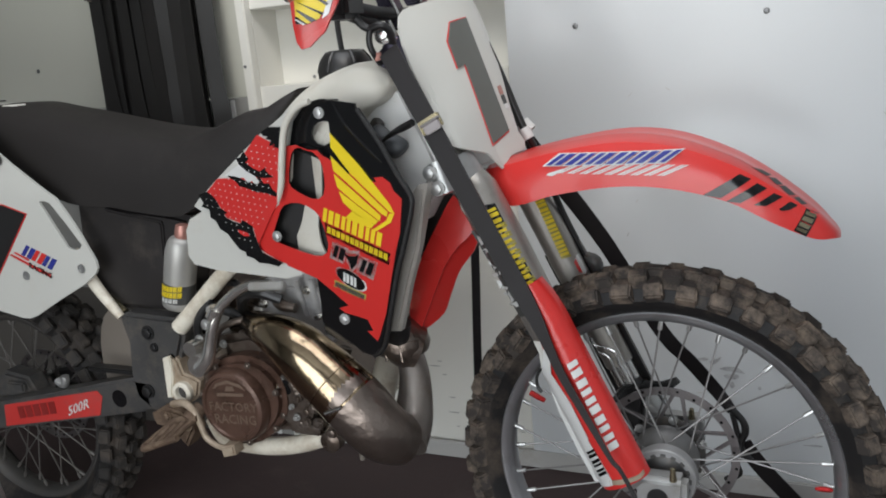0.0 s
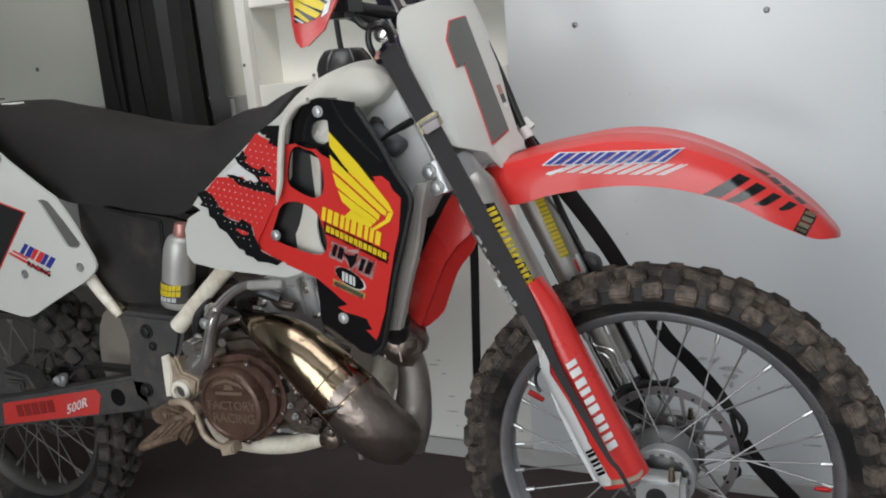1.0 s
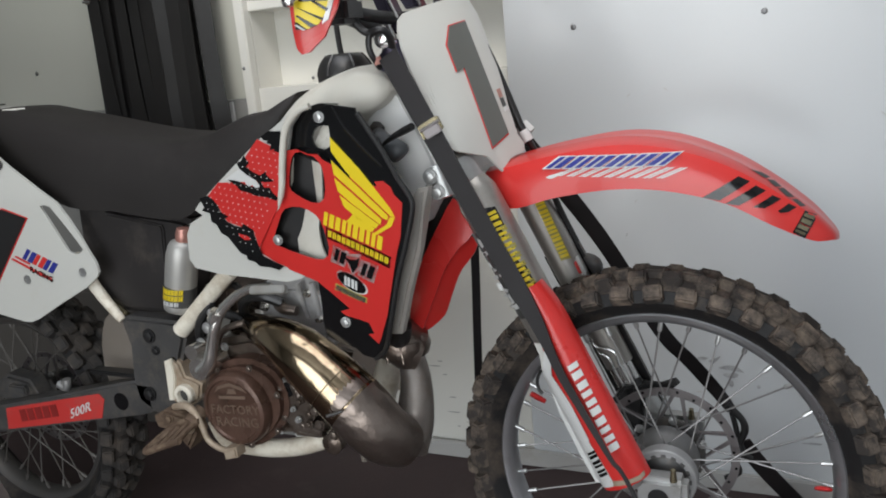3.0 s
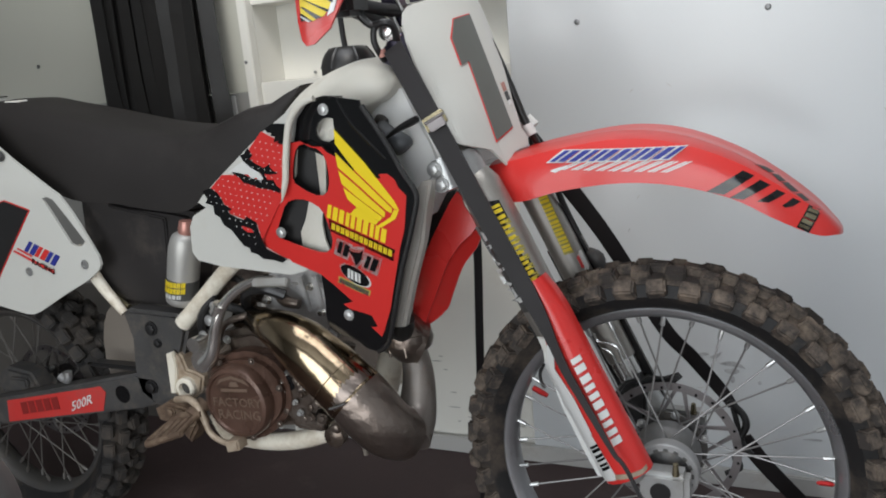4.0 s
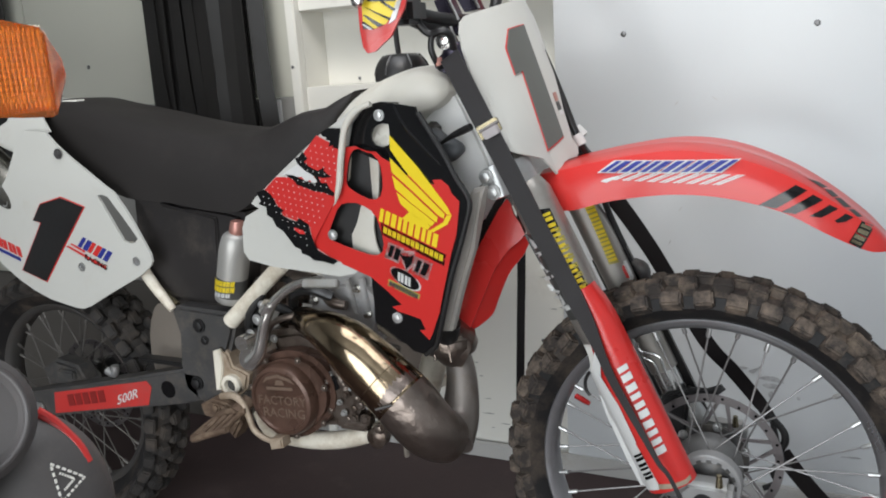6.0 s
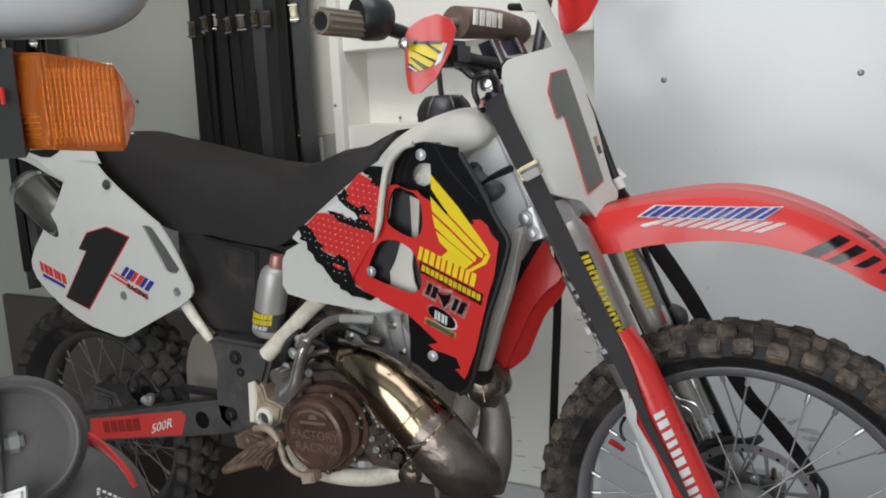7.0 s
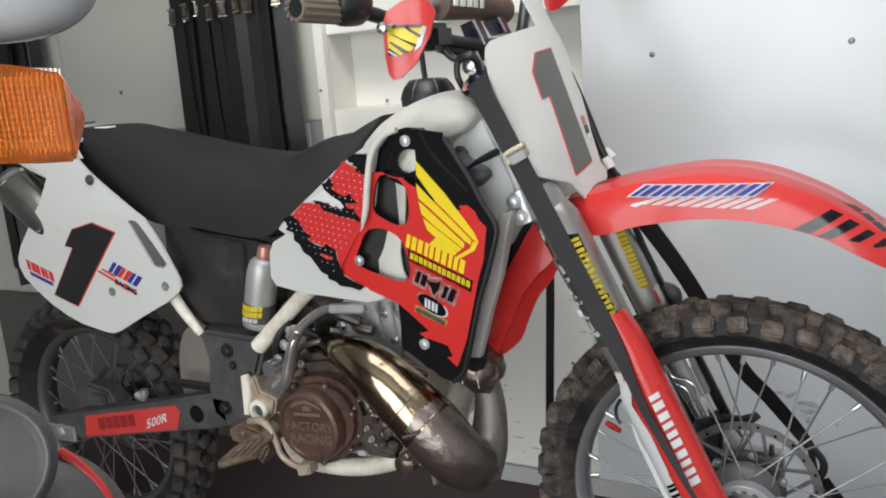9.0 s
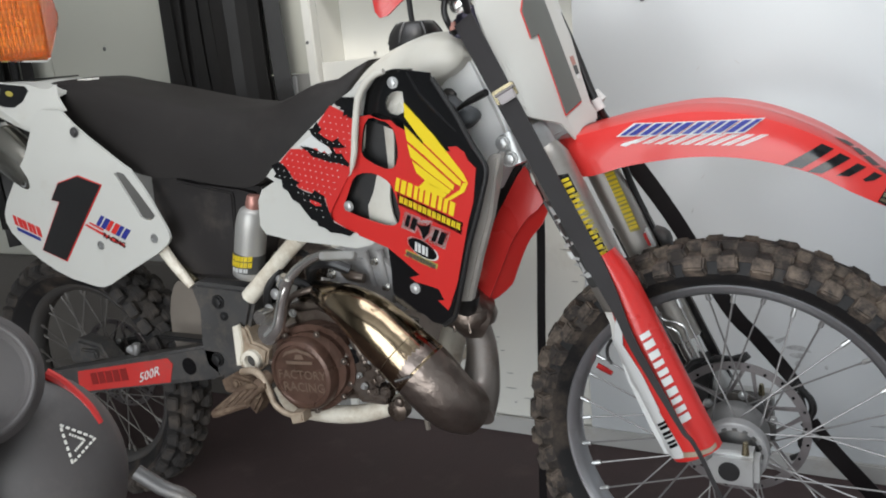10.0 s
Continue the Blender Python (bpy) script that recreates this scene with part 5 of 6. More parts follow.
part("casting_eye", lathe([(0.022, -0.120), (0.022, -0.150), (0.019, -0.153), (0.0135, -0.153), (0.0125, -0.149), (0.0125, -0.120)], (0.598, 0, 0.45), 28, closed=True), FRAMEW, cast, "pale ring round the axle hole")
part("eye_core", lathe([(0.0126, -0.144), (0.0126, -0.13)], (0.598, 0, 0.45), 20), SWING, cast, "dark axle hole")
part("lower_frame_tube", tube([(0.63, -0.115, 0.385), (0.67, -0.125, 0.352), (0.75, -0.125, 0.346), (0.83, -0.12, 0.355), (0.90, -0.11, 0.378), (0.945, -0.09, 0.41)], [0.012, 0.016, 0.0175, 0.0175, 0.017, 0.016], 16, 6), FRAMEW, bike, "yellowed white frame cradle tube")
part("lower_frame_tube", tube([(0.63, 0.115, 0.385), (0.67, 0.125, 0.352), (0.75, 0.125, 0.346), (0.83, 0.12, 0.355), (0.90, 0.11, 0.378), (0.945, 0.09, 0.41)], 0.016, 12, 5), FRAMEW, bike, "yellowed white frame cradle tube")
part("down_tube", tube([(0.95, 0, 0.40), (1.0, 0, 0.55), (1.05, 0, 0.70), (1.09, 0, 0.86)], 0.026, 18, 4), FRAMEW, bike, "white frame down tube")
head = part("steering_head", join(prism([(1.007, 0.951), (1.053, 0.99), (1.085, 1.0), (1.106, 1.003), (1.127, 0.958), (1.156, 0.893), (1.173, 0.842), (1.146, 0.824), (1.115, 0.775), (1.095, 0.829), (1.060, 0.901)], -0.096, 0.07, 0.010), tube([fork_pt(0.83, 0) - Vector((0.05, 0, 0)), fork_pt(1.03, 0) - Vector((0.05, 0, 0))], 0.03, 20, 1)), HEADW, bike, "white painted steering head gusset")
part("cable_plug", tube([(1.066, -0.105, 0.936), (1.072, -0.115, 0.932), (1.086, -0.122, 0.922), (1.101, -0.127, 0.911), (1.113, -0.128, 0.902), (1.117, -0.128, 0.898)], [0.008, 0.0115, 0.0125, 0.0175, 0.018, 0.012], 18, 4), BOOT, head, "dark grey rubber cable boot")
part("weld_line", tube([(1.100, -0.0965, 0.818), (1.122, -0.0965, 0.830), (1.146, -0.0965, 0.852)], 0.0008, 6, 3), GREYP, head, "thin dark weld line")
part("plug_clip", tube([(1.050, -0.10, 0.930), (1.062, -0.105, 0.945), (1.075, -0.11, 0.940)], [0.007, 0.009, 0.006], 10, 3), SWING, head)
part("boot_wire", tube([(1.074, -0.142, 0.905), (1.092, -0.146, 0.919), (1.113, -0.148, 0.931), (1.131, -0.145, 0.939), (1.15, -0.152, 0.946)], [0.0035, 0.003, 0.0045, 0.006, 0.006], 8, 4), PBLACK, head)
# radiator
rad = part("radiator", prism([(1.142, 0.831), (1.157, 0.852), (1.176, 0.855), (1.167, 0.818), (1.152, 0.755), (1.128, 0.689), (1.104, 0.614), (1.077, 0.612), (1.103, 0.688), (1.123, 0.754)], -0.176, -0.150, 0.006), RADM, bike, "dull aluminium radiator")
part("radiator_hose", join(tube([(1.075, -0.12, 0.61), (1.065, -0.11, 0.585), (1.045, -0.08, 0.575)], 0.02, 14, 4)), PBLACK, rad)
# inner shroud on the far side
far = part("far_shroud", panel([(1.167, 0.816), (1.178, 0.790), (1.196, 0.755), (1.169, 0.730), (1.140, 0.693), (1.122, 0.656), (1.103, 0.617), (1.086, 0.581), (1.072, 0.554), (1.063, 0.541), (1.047, 0.540), (1.059, 0.584), (1.067, 0.622), (1.080, 0.664), (1.100, 0.711), (1.136, 0.771)], lambda x, z: -0.06 + 0.5 * (x - 1.12) ** 2, 0.004, soft=2), RED, bike, "red far radiator shroud")
part("inner_face", panel([(1.191, 0.749), (1.192, 0.742), (1.177, 0.709), (1.156, 0.683), (1.142, 0.657), (1.125, 0.618), (1.115, 0.597), (1.093, 0.577), (1.076, 0.572), (1.094, 0.611), (1.113, 0.651), (1.132, 0.688), (1.161, 0.726)], lambda x, z: -0.048 + 0.9 * max(0, x - 1.10 - 0.45 * (z - 0.62)), 0.004, soft=2), RED, far, "red inner face of the shroud")
# Added black wedge: the gap between radiator and far shroud drawn as dark.
part("gap_wedge", prism([(1.112, 0.813), (1.153, 0.812), (1.123, 0.762), (1.098, 0.716), (1.080, 0.697), (1.089, 0.749), (1.103, 0.787)], -0.03, 0.05, 0.003), PBLACK, bike, "black wedge that stands in for the dark gap by the radiator")

# exhaust
PPTS = [(1.01, -0.03, 0.585), (1.04, -0.05, 0.56), (1.070, -0.075, 0.50), (1.078, -0.11, 0.435), (1.075, -0.15, 0.408), (1.055, -0.185, 0.440), (1.015, -0.2, 0.496), (0.960, -0.2, 0.546), (0.922, -0.198, 0.577), (0.883, -0.188, 0.594), (0.840, -0.170, 0.600), (0.795, -0.142, 0.598), (0.75, -0.11, 0.59), (0.70, -0.08, 0.575)]
PR = [0.022, 0.023, 0.027, 0.035, 0.044, 0.051, 0.054, 0.051, 0.047, 0.040, 0.032, 0.026, 0.022, 0.019]
pipe = part("expansion_pipe", tube(PPTS[6:], PR[6:], 36, 8), CHROME, bike, "bronze-tinted chrome expansion chamber", smooth=60)
part("pipe_belly", tube(PPTS[4:8], [PR[4], PR[5], PR[6] * 0.995, PR[7] * 0.9], 36, 8), DULLPIPE, pipe, "dull dark pipe belly", smooth=60)
part("pipe_header", tube(PPTS[:5], PR[:5], 36, 8), HEADER, pipe, "dull grey exhaust header", smooth=60)
PS = spline([(*p, r) for p, r in zip(PPTS, PR)], 10)


def weld(k, r=0.0025):
    c, nx = Vector(PS[k][:3]), Vector(PS[k + 1][:3])
    q = (nx - c).to_track_quat("Z", "Y").to_matrix().to_4x4()
    bm = lathe([(PS[k][3] + 0.0004 + r * math.cos(a), r * math.sin(a)) for a in [i * math.pi / 3 for i in range(6)]], (0, 0, 0), 36, "z", True)
    bmesh.ops.transform(bm, matrix=Matrix.Translation(c) @ q, verts=bm.verts)
    return bm


for k in (61, 66):
    part("weld_seam", weld(k, 0.0008), CHROME, pipe)
part("spring_tab", tube([(1.0, -0.262, 0.50), (1.03, -0.262, 0.512)], 0.003, 8, 1), STEEL, pipe)
fl = part("exhaust_flange", join(tube([(1.015, -0.06, 0.60), (1.05, -0.07, 0.558), (1.075, -0.06, 0.54)], [0.034, 0.043, 0.040], 20, 3), lathe([(0.046, -0.014), (0.05, 0), (0.046, 0.014)], (1.05, -0.07, 0.555), 24, "z")), DULLPIPE, pipe, "dull bronze exhaust joint")
for k in (0, 1):
    part("spring", tube([(1.035 + 0.03 * k, -0.112, 0.575), (1.04 + 0.03 * k, -0.114, 0.535)], 0.003, 8, 2), DULLPIPE, fl)
sil = part("silencer", tube([(-0.079, -0.12, 0.918), (-0.072, -0.12, 0.913), (-0.062, -0.12, 0.902), (0.007, -0.115, 0.846), (0.122, -0.1, 0.747), (0.30, -0.07, 0.66)], [0.030, 0.040, 0.046, 0.047, 0.040, 0.025], 36, 4), DKSTEEL, bike, "smoky polished metal silencer")
part("silencer_band", tube([(-0.065, -0.12, 0.906), (-0.056, -0.12, 0.899)], 0.0475, 36, 1), STEEL, sil, "bright end band")

# engine
eng = part("engine_case", prism([(0.63, 0.52), (0.68, 0.56), (0.76, 0.575), (0.85, 0.54), (0.90, 0.46), (0.915, 0.41), (0.86, 0.385), (0.70, 0.365), (0.64, 0.38), (0.615, 0.44)], -0.125, 0.12, 0.014), ENG, bike, "grimy cast engine case")
part("clutch_housing", prism([(0.676, 0.500), (0.703, 0.526), (0.756, 0.541), (0.806, 0.533), (0.839, 0.502), (0.848, 0.458), (0.834, 0.420), (0.797, 0.384), (0.754, 0.364), (0.702, 0.364), (0.667, 0.394), (0.653, 0.440)], -0.165, -0.11, 0.012, 2), BROWN, eng, "burnt brown magnesium side cover")
cc = part("clutch_cover", lathe([(0.072, -0.163), (0.072, -0.176), (0.067, -0.185), (0.060, -0.187), (0.058, -0.183), (0.0, -0.183)], (0.745, 0, 0.450), 48), BROWN, eng, "round brown clutch cover with cast lettering")
part("cover_word", [writing("FACTORY", Vector((0.748, -0.1838, 0.443)), (0.995, 0, 0.05), (-0.05, 0, 0.995), 0.0245, 0.0012), writing("RACING", Vector((0.750, -0.1838, 0.418)), (0.995, 0, 0.05), (-0.05, 0, 0.995), 0.026, 0.0012)], BRONZE, cc, "cast raised word")
part("cover_badge", join(panel([(0.707, 0.482), (0.715, 0.494), (0.743, 0.503), (0.771, 0.497), (0.781, 0.486), (0.768, 0.491), (0.743, 0.497), (0.719, 0.490)], -0.1842, 0.002, times=1), panel([(0.715, 0.470), (0.775, 0.474), (0.775, 0.480), (0.715, 0.476)], -0.1842, 0.002, times=0), panel([(0.735, 0.481), (0.757, 0.483), (0.753, 0.492), (0.739, 0.491)], -0.1842, 0.002, times=0)), BRONZE, cc)
for k in range(7):
    a = radians(20 + k * 51)
    part("cover_bolt", bolt(0.751 + 0.087 * math.cos(a), -0.164, 0.452 + 0.079 * math.sin(a), 0.005), ENG, eng)
part("cylinder", prism([(0.765, 0.545), (0.755, 0.62), (0.775, 0.665), (0.90, 0.67), (0.935, 0.63), (0.915, 0.56), (0.90, 0.54)], -0.088, 0.088, 0.016), CYL, eng, "smooth grey cast cylinder")
part("cylinder_head", join(prism([(0.79, 0.665), (0.80, 0.70), (0.84, 0.72), (0.92, 0.71), (0.935, 0.66), (0.90, 0.64), (0.80, 0.64)], -0.075, 0.075, 0.012)), CYL, eng, "smooth grey cylinder head")
part("carburettor", join(tube([(0.75, -0.05, 0.63), (0.69, -0.04, 0.64), (0.62, -0.02, 0.66)], [0.03, 0.035, 0.03], 18, 4), tube([(0.69, -0.05, 0.66), (0.69, -0.05, 0.57)], [0.028, 0.024], 16, 2), box(0.64, 0.70, -0.10, -0.06, 0.60, 0.66, 0.006)), ENG, eng, "dark grimy carburettor")
part("kick_starter", join(tube([(0.865, -0.178, 0.689), (0.827, -0.18, 0.686), (0.791, -0.182, 0.671), (0.755, -0.185, 0.643), (0.737, -0.19, 0.610), (0.725, -0.19, 0.577), (0.713, -0.19, 0.545), (0.690, -0.185, 0.524)], [0.0075, 0.008, 0.0085, 0.009, 0.010, 0.011, 0.013, 0.016], 14, 5), tube([(0.688, -0.13, 0.530), (0.688, -0.195, 0.530)], 0.021, 18, 1), tube([(0.664, -0.13, 0.555), (0.664, -0.18, 0.555)], 0.015, 16, 1)), KICK, eng, "worn steel kick starter lever")
bx = box(-0.036, 0.036, -0.007, 0.007, -0.0075, 0.0065, 0.002)
bmesh.ops.transform(bx, matrix=Matrix.Translation((0.868, -0.192, 0.688)) @ Matrix.Rotation(-0.06, 4, "Y") @ Matrix.Rotation(-0.5, 4, "X"), verts=bx.verts)
part("kick_pedal", bx, BOTTLE, eng, "bright flat steel kick pedal")
part("water_pump", join(box(0.85, 0.88, -0.15, -0.12, 0.49, 0.52, 0.006), tube([(0.84, -0.14, 0.52), (0.875, -0.15, 0.46)], 0.008, 10, 2), tube([(0.86, -0.145, 0.41), (0.91, -0.145, 0.405)], 0.010, 10, 2), bolt(0.905, -0.15, 0.42, 0.008), bolt(0.885, -0.15, 0.44, 0.007), bolt(0.87, -0.15, 0.50, 0.007), tube([(0.86, -0.10, 0.45), (0.86, -0.15, 0.45)], 0.04, 22, 1), tube([(0.88, -0.11, 0.42), (0.92, -0.12, 0.47), (0.95, -0.1, 0.55)], 0.014, 12, 4), *[bolt(0.86 + 0.034 * math.cos(a), -0.15, 0.45 + 0.034 * math.sin(a), 0.006) for a in (0.3, 1.4, 2.6, 3.8, 5)], box(0.83, 0.9, -0.14, -0.1, 0.385, 0.42, 0.008)), ENG, eng, "oily cast water pump")
for pts, r, m in (([(0.66, -0.12, 0.60), (0.70, -0.13, 0.62), (0.75, -0.12, 0.60), (0.77, -0.11, 0.56)], 0.009, PBLACK), ([(0.645, -0.13, 0.56), (0.66, -0.14, 0.60), (0.69, -0.13, 0.64)], 0.008, PBLACK), ([(0.68, -0.14, 0.53), (0.72, -0.15, 0.59), (0.78, -0.14, 0.61)], 0.006, ENG)):
    part("hose", tube(pts, r, 10, 5), m, eng, "dark rubber hose")
for pts, r, m in (([(0.735, -0.10, 0.60), (0.755, -0.12, 0.64), (0.80, -0.13, 0.655), (0.84, -0.12, 0.64)], 0.010, PBLACK), ([(0.70, -0.09, 0.66), (0.735, -0.11, 0.665), (0.77, -0.12, 0.645)], 0.007, PBLACK), ([(0.83, -0.13, 0.56), (0.855, -0.14, 0.53), (0.885, -0.14, 0.50)], 0.008, PBLACK), ([(0.87, -0.13, 0.58), (0.90, -0.135, 0.55), (0.925, -0.13, 0.51)], 0.006, ENG)):
    part("hose", tube(pts, r, 10, 5), m, eng, "dark rubber hose")
for x, z, r in ((0.685, 0.595, 0.008), (0.665, 0.565, 0.007), (0.70, 0.625, 0.006), (0.655, 0.535, 0.008), (0.72, 0.56, 0.006)):
    part("hose_clamp_screw", bolt(x, -0.15, z, r), ALU, eng)
part("case_bracket", prism([(0.792, 0.514), (0.804, 0.517), (0.836, 0.485), (0.825, 0.477), (0.8, 0.499)], -0.158, -0.140, 0.002), KICK, eng, "worn bright edge of the case")
part("case_bracket", prism([(0.811, 0.514), (0.833, 0.508), (0.844, 0.499), (0.836, 0.489)], -0.152, -0.140, 0.002), ALU, eng)
part("dark_port", lathe([(0.0145, -0.152), (0.0145, -0.14)], (0.845, 0, 0.485), 20), BLACK, eng, "dark round port")
for x, y, z, r in ((0.874, -0.155, 0.468, 0.007), (0.886, -0.155, 0.482, 0.005), (0.904, -0.155, 0.452, 0.009), (0.866, -0.155, 0.431, 0.006), (0.887, -0.155, 0.424, 0.008), (0.913, -0.155, 0.426, 0.007), (0.921, -0.155, 0.451, 0.006), (0.858, -0.155, 0.451, 0.005), (0.938, -0.155, 0.409, 0.01)):
    part("case_bolt", bolt(x, y, z, r * 0.8, 0.009), ENG if r > 0.0065 else ALU, eng)
for x, y, z, r in ((0.779, -0.09, 0.622, 0.007), (0.877, -0.09, 0.651, 0.006), (0.896, -0.09, 0.603, 0.006)):
    part("cylinder_stud", bolt(x, y, z, r, 0.012), KICK, eng)
part("cylinder_rib", [prism([(0.852, 0.667), (0.862, 0.67), (0.874, 0.603), (0.867, 0.6)], -0.097, -0.085, 0.002), prism([(0.883, 0.67), (0.893, 0.671), (0.901, 0.61), (0.892, 0.605)], -0.097, -0.085, 0.002)], CYL, eng, "raised casting rib")
part("coolant_spigot", tube([(0.819, -0.11, 0.641), (0.84, -0.12, 0.63), (0.868, -0.12, 0.626)], [0.010, 0.011, 0.009], 14, 4), ENG, eng, "short coolant spigot")
part("lever_collar", tube([(0.748, -0.188, 0.642), (0.736, -0.188, 0.624)], 0.0125, 14, 1), KICK, eng)
part("power_valve_link", tube([(0.835, -0.13, 0.53), (0.853, -0.14, 0.505), (0.862, -0.14, 0.48)], 0.005, 8, 3), STEEL, eng)
part("shift_shaft_cover", lathe([(0.02, -0.13), (0.02, -0.15), (0.012, -0.155)], (0.925, 0, 0.385), 18), ENG, eng)
part("drain_hose", tube([(0.945, -0.09, 0.40), (0.955, -0.1, 0.37), (0.958, -0.1, 0.33)], 0.005, 8, 4), TANFLAP, bike)
# brake pedal and footpeg
pedal = part("brake_pedal", tube([(0.586, -0.165, 0.433), (0.624, -0.175, 0.443), (0.649, -0.18, 0.433), (0.66, -0.18, 0.407), (0.67, -0.18, 0.38), (0.696, -0.18, 0.365), (0.738, -0.185, 0.366)], [0.007, 0.0075, 0.007, 0.0062, 0.006, 0.006, 0.0065], 12, 5), TANP, bike, "bent steel brake pedal")
part("pedal_tip", prism([(0.721, 0.377), (0.752, 0.385), (0.753, 0.365), (0.724, 0.357)], -0.205, -0.175, 0.003), TANP, pedal, "flat pedal tip")
peg = part("footpeg", tube([(0.660, -0.185, 0.420), (0.612, -0.185, 0.412), (0.575, -0.187, 0.388), (0.566, -0.213, 0.378), (0.570, -0.240, 0.374), (0.612, -0.243, 0.390), (0.660, -0.243, 0.408)], [0.006, 0.0065, 0.007, 0.007, 0.007, 0.0065, 0.006], 10, 4), RUST, bike, "dirty rusty toothed steel footpeg")
part("hinge", tube([(0.650, -0.16, 0.43), (0.64, -0.19, 0.415)], 0.015, 14, 2), RUST, peg)
for k in range(4):
    part("tooth", tube([(0.652 - 0.021 * k, -0.185, 0.417 - 0.007 * k), (0.650 - 0.021 * k, -0.214, 0.411 - 0.008 * k), (0.652 - 0.021 * k, -0.243, 0.404 - 0.008 * k)], [0.007, 0.005, 0.007], 8, 2), RUST, peg)
br_ = part("peg_bracket", prism([(0.523, 0.405), (0.554, 0.422), (0.594, 0.416), (0.618, 0.405), (0.624, 0.376), (0.6, 0.341), (0.582, 0.362), (0.561, 0.378), (0.53, 0.382)], -0.165, -0.12, 0.006), RUST, bike, "rusty footpeg bracket")
part("bracket_bolt", bolt(*(0.617, -0.168, 0.395), 0.010, 0.010), TANP, br_)
part("bracket_bolt", bolt(*(0.57, -0.166, 0.407), 0.007, 0.008), RUST, br_)
# swingarm
sw = part("swingarm", prism([(-0.075, 0.345), (0.0, 0.362), (0.20, 0.405), (0.452, 0.462), (0.50, 0.46), (0.50, 0.40), (0.464, 0.388), (0.20, 0.338), (0.0, 0.297), (-0.075, 0.285)], -0.135, -0.095, 0.006), SWING, bike, "dull grey swingarm with a red decal")
part("swingarm", prism([(-0.075, 0.345), (0.0, 0.362), (0.20, 0.405), (0.452, 0.462), (0.50, 0.46), (0.50, 0.40), (0.464, 0.388), (0.20, 0.338), (0.0, 0.297), (-0.075, 0.285)], 0.095, 0.135, 0.006), SWING, bike)
part("swing_decal", panel([(0.060, 0.366), (0.355, 0.427), (0.368, 0.415), (0.352, 0.372), (0.052, 0.314)], -0.1365, 0.001, times=1), SWRED, sw, "dull red decal with white numbers")
part("decal_number", writing("500R", Vector((0.292, -0.138, 0.374)), (0.93, 0, 0.36), (0.25, 0, 0.97), 0.034, 0.0006), STKW, sw)
part("decal_word", blocks((0.10, 0.366), (0.225, 0.392), (0.102, 0.338), -0.138, 5, 0.2), DKRED, sw, "faded dark letter marks")
part("swing_hole", lathe([(0.019, -0.1365), (0.019, -0.13)], (0.415, 0, 0.415), 24), BLACK, sw)
part("axle_nut", join(bolt(RA[0], -0.136, RA[1] + 0.015, 0.016, 0.014), box(-0.085, 0.02, -0.145, -0.134, 0.295, 0.335, 0.004)), ALU, sw)
part("chain_roller", join(tube([(0.225, -0.12, 0.432), (0.245, -0.12, 0.425), (0.25, -0.12, 0.445)], 0.009, 10, 3)), ALU, sw)
part("chain_slider", box(0.33, 0.50, -0.128, -0.1, 0.465, 0.475, 0.003), PBLACK, sw)
part("rear_caliper", join(prism([(-0.02, 0.40), (0.03, 0.43), (0.10, 0.42), (0.12, 0.385), (0.06, 0.365), (0.0, 0.365)], -0.10, -0.05, 0.008), box(0.045, 0.10, -0.112, -0.1, 0.388, 0.41, 0.004)), SWING, bike, "dusty rear brake caliper")
part("mud_flap", panel([(0.33, 0.565), (0.36, 0.578), (0.41, 0.57), (0.42, 0.50), (0.40, 0.43), (0.35, 0.405), (0.30, 0.415), (0.30, 0.50)], lambda x, z: -0.06 + 1.5 * (x - 0.36) ** 2, 0.006, soft=2), TANFLAP, bike, "dusty brown mud flap")
part("shock_spring", join(tube([(0.53, 0, 0.45), (0.56, 0, 0.80)], 0.03, 16, 1)), PBLACK, bike)
res = part("shock_reservoir", tube([(0.639, -0.125, 0.758), (0.637, -0.125, 0.750), (0.630, -0.125, 0.722), (0.614, -0.125, 0.66), (0.605, -0.125, 0.626), (0.603, -0.125, 0.619)], [0.012, 0.024, 0.030, 0.030, 0.030, 0.024], 28, 4), BOTTLE, bike, "brushed metal shock reservoir")
part("reservoir_cap", tube([(0.640, -0.125, 0.754), (0.643, -0.125, 0.766), (0.645, -0.125, 0.780)], [0.014, 0.015, 0.012], 16, 2), PINK, res, "faded red cap")
part("reservoir_sticker", tube([(0.6165, -0.125, 0.670), (0.607, -0.125, 0.634)], 0.0306, 28, 1), GREYBLK, res, "dark sticker with yellow letters")
resy = lambda x, z: -0.1256 - math.sqrt(max(0, 0.0312 ** 2 - (0.965 * (x - 0.614 - 0.262 * (z - 0.66))) ** 2))
part("sticker_mark", join(bars((0.590, 0.671), (0.640, 0.665), (0.587, 0.661), resy, 7, 0.25), bars((0.587, 0.659), (0.637, 0.653), (0.584, 0.649), resy, 7, 0.25)), YEL, res, "yellow letter marks")
part("sticker_mark", bars((0.592, 0.646), (0.628, 0.641), (0.590, 0.638), resy, 4, 0.3), STKW, res, "white letter marks")

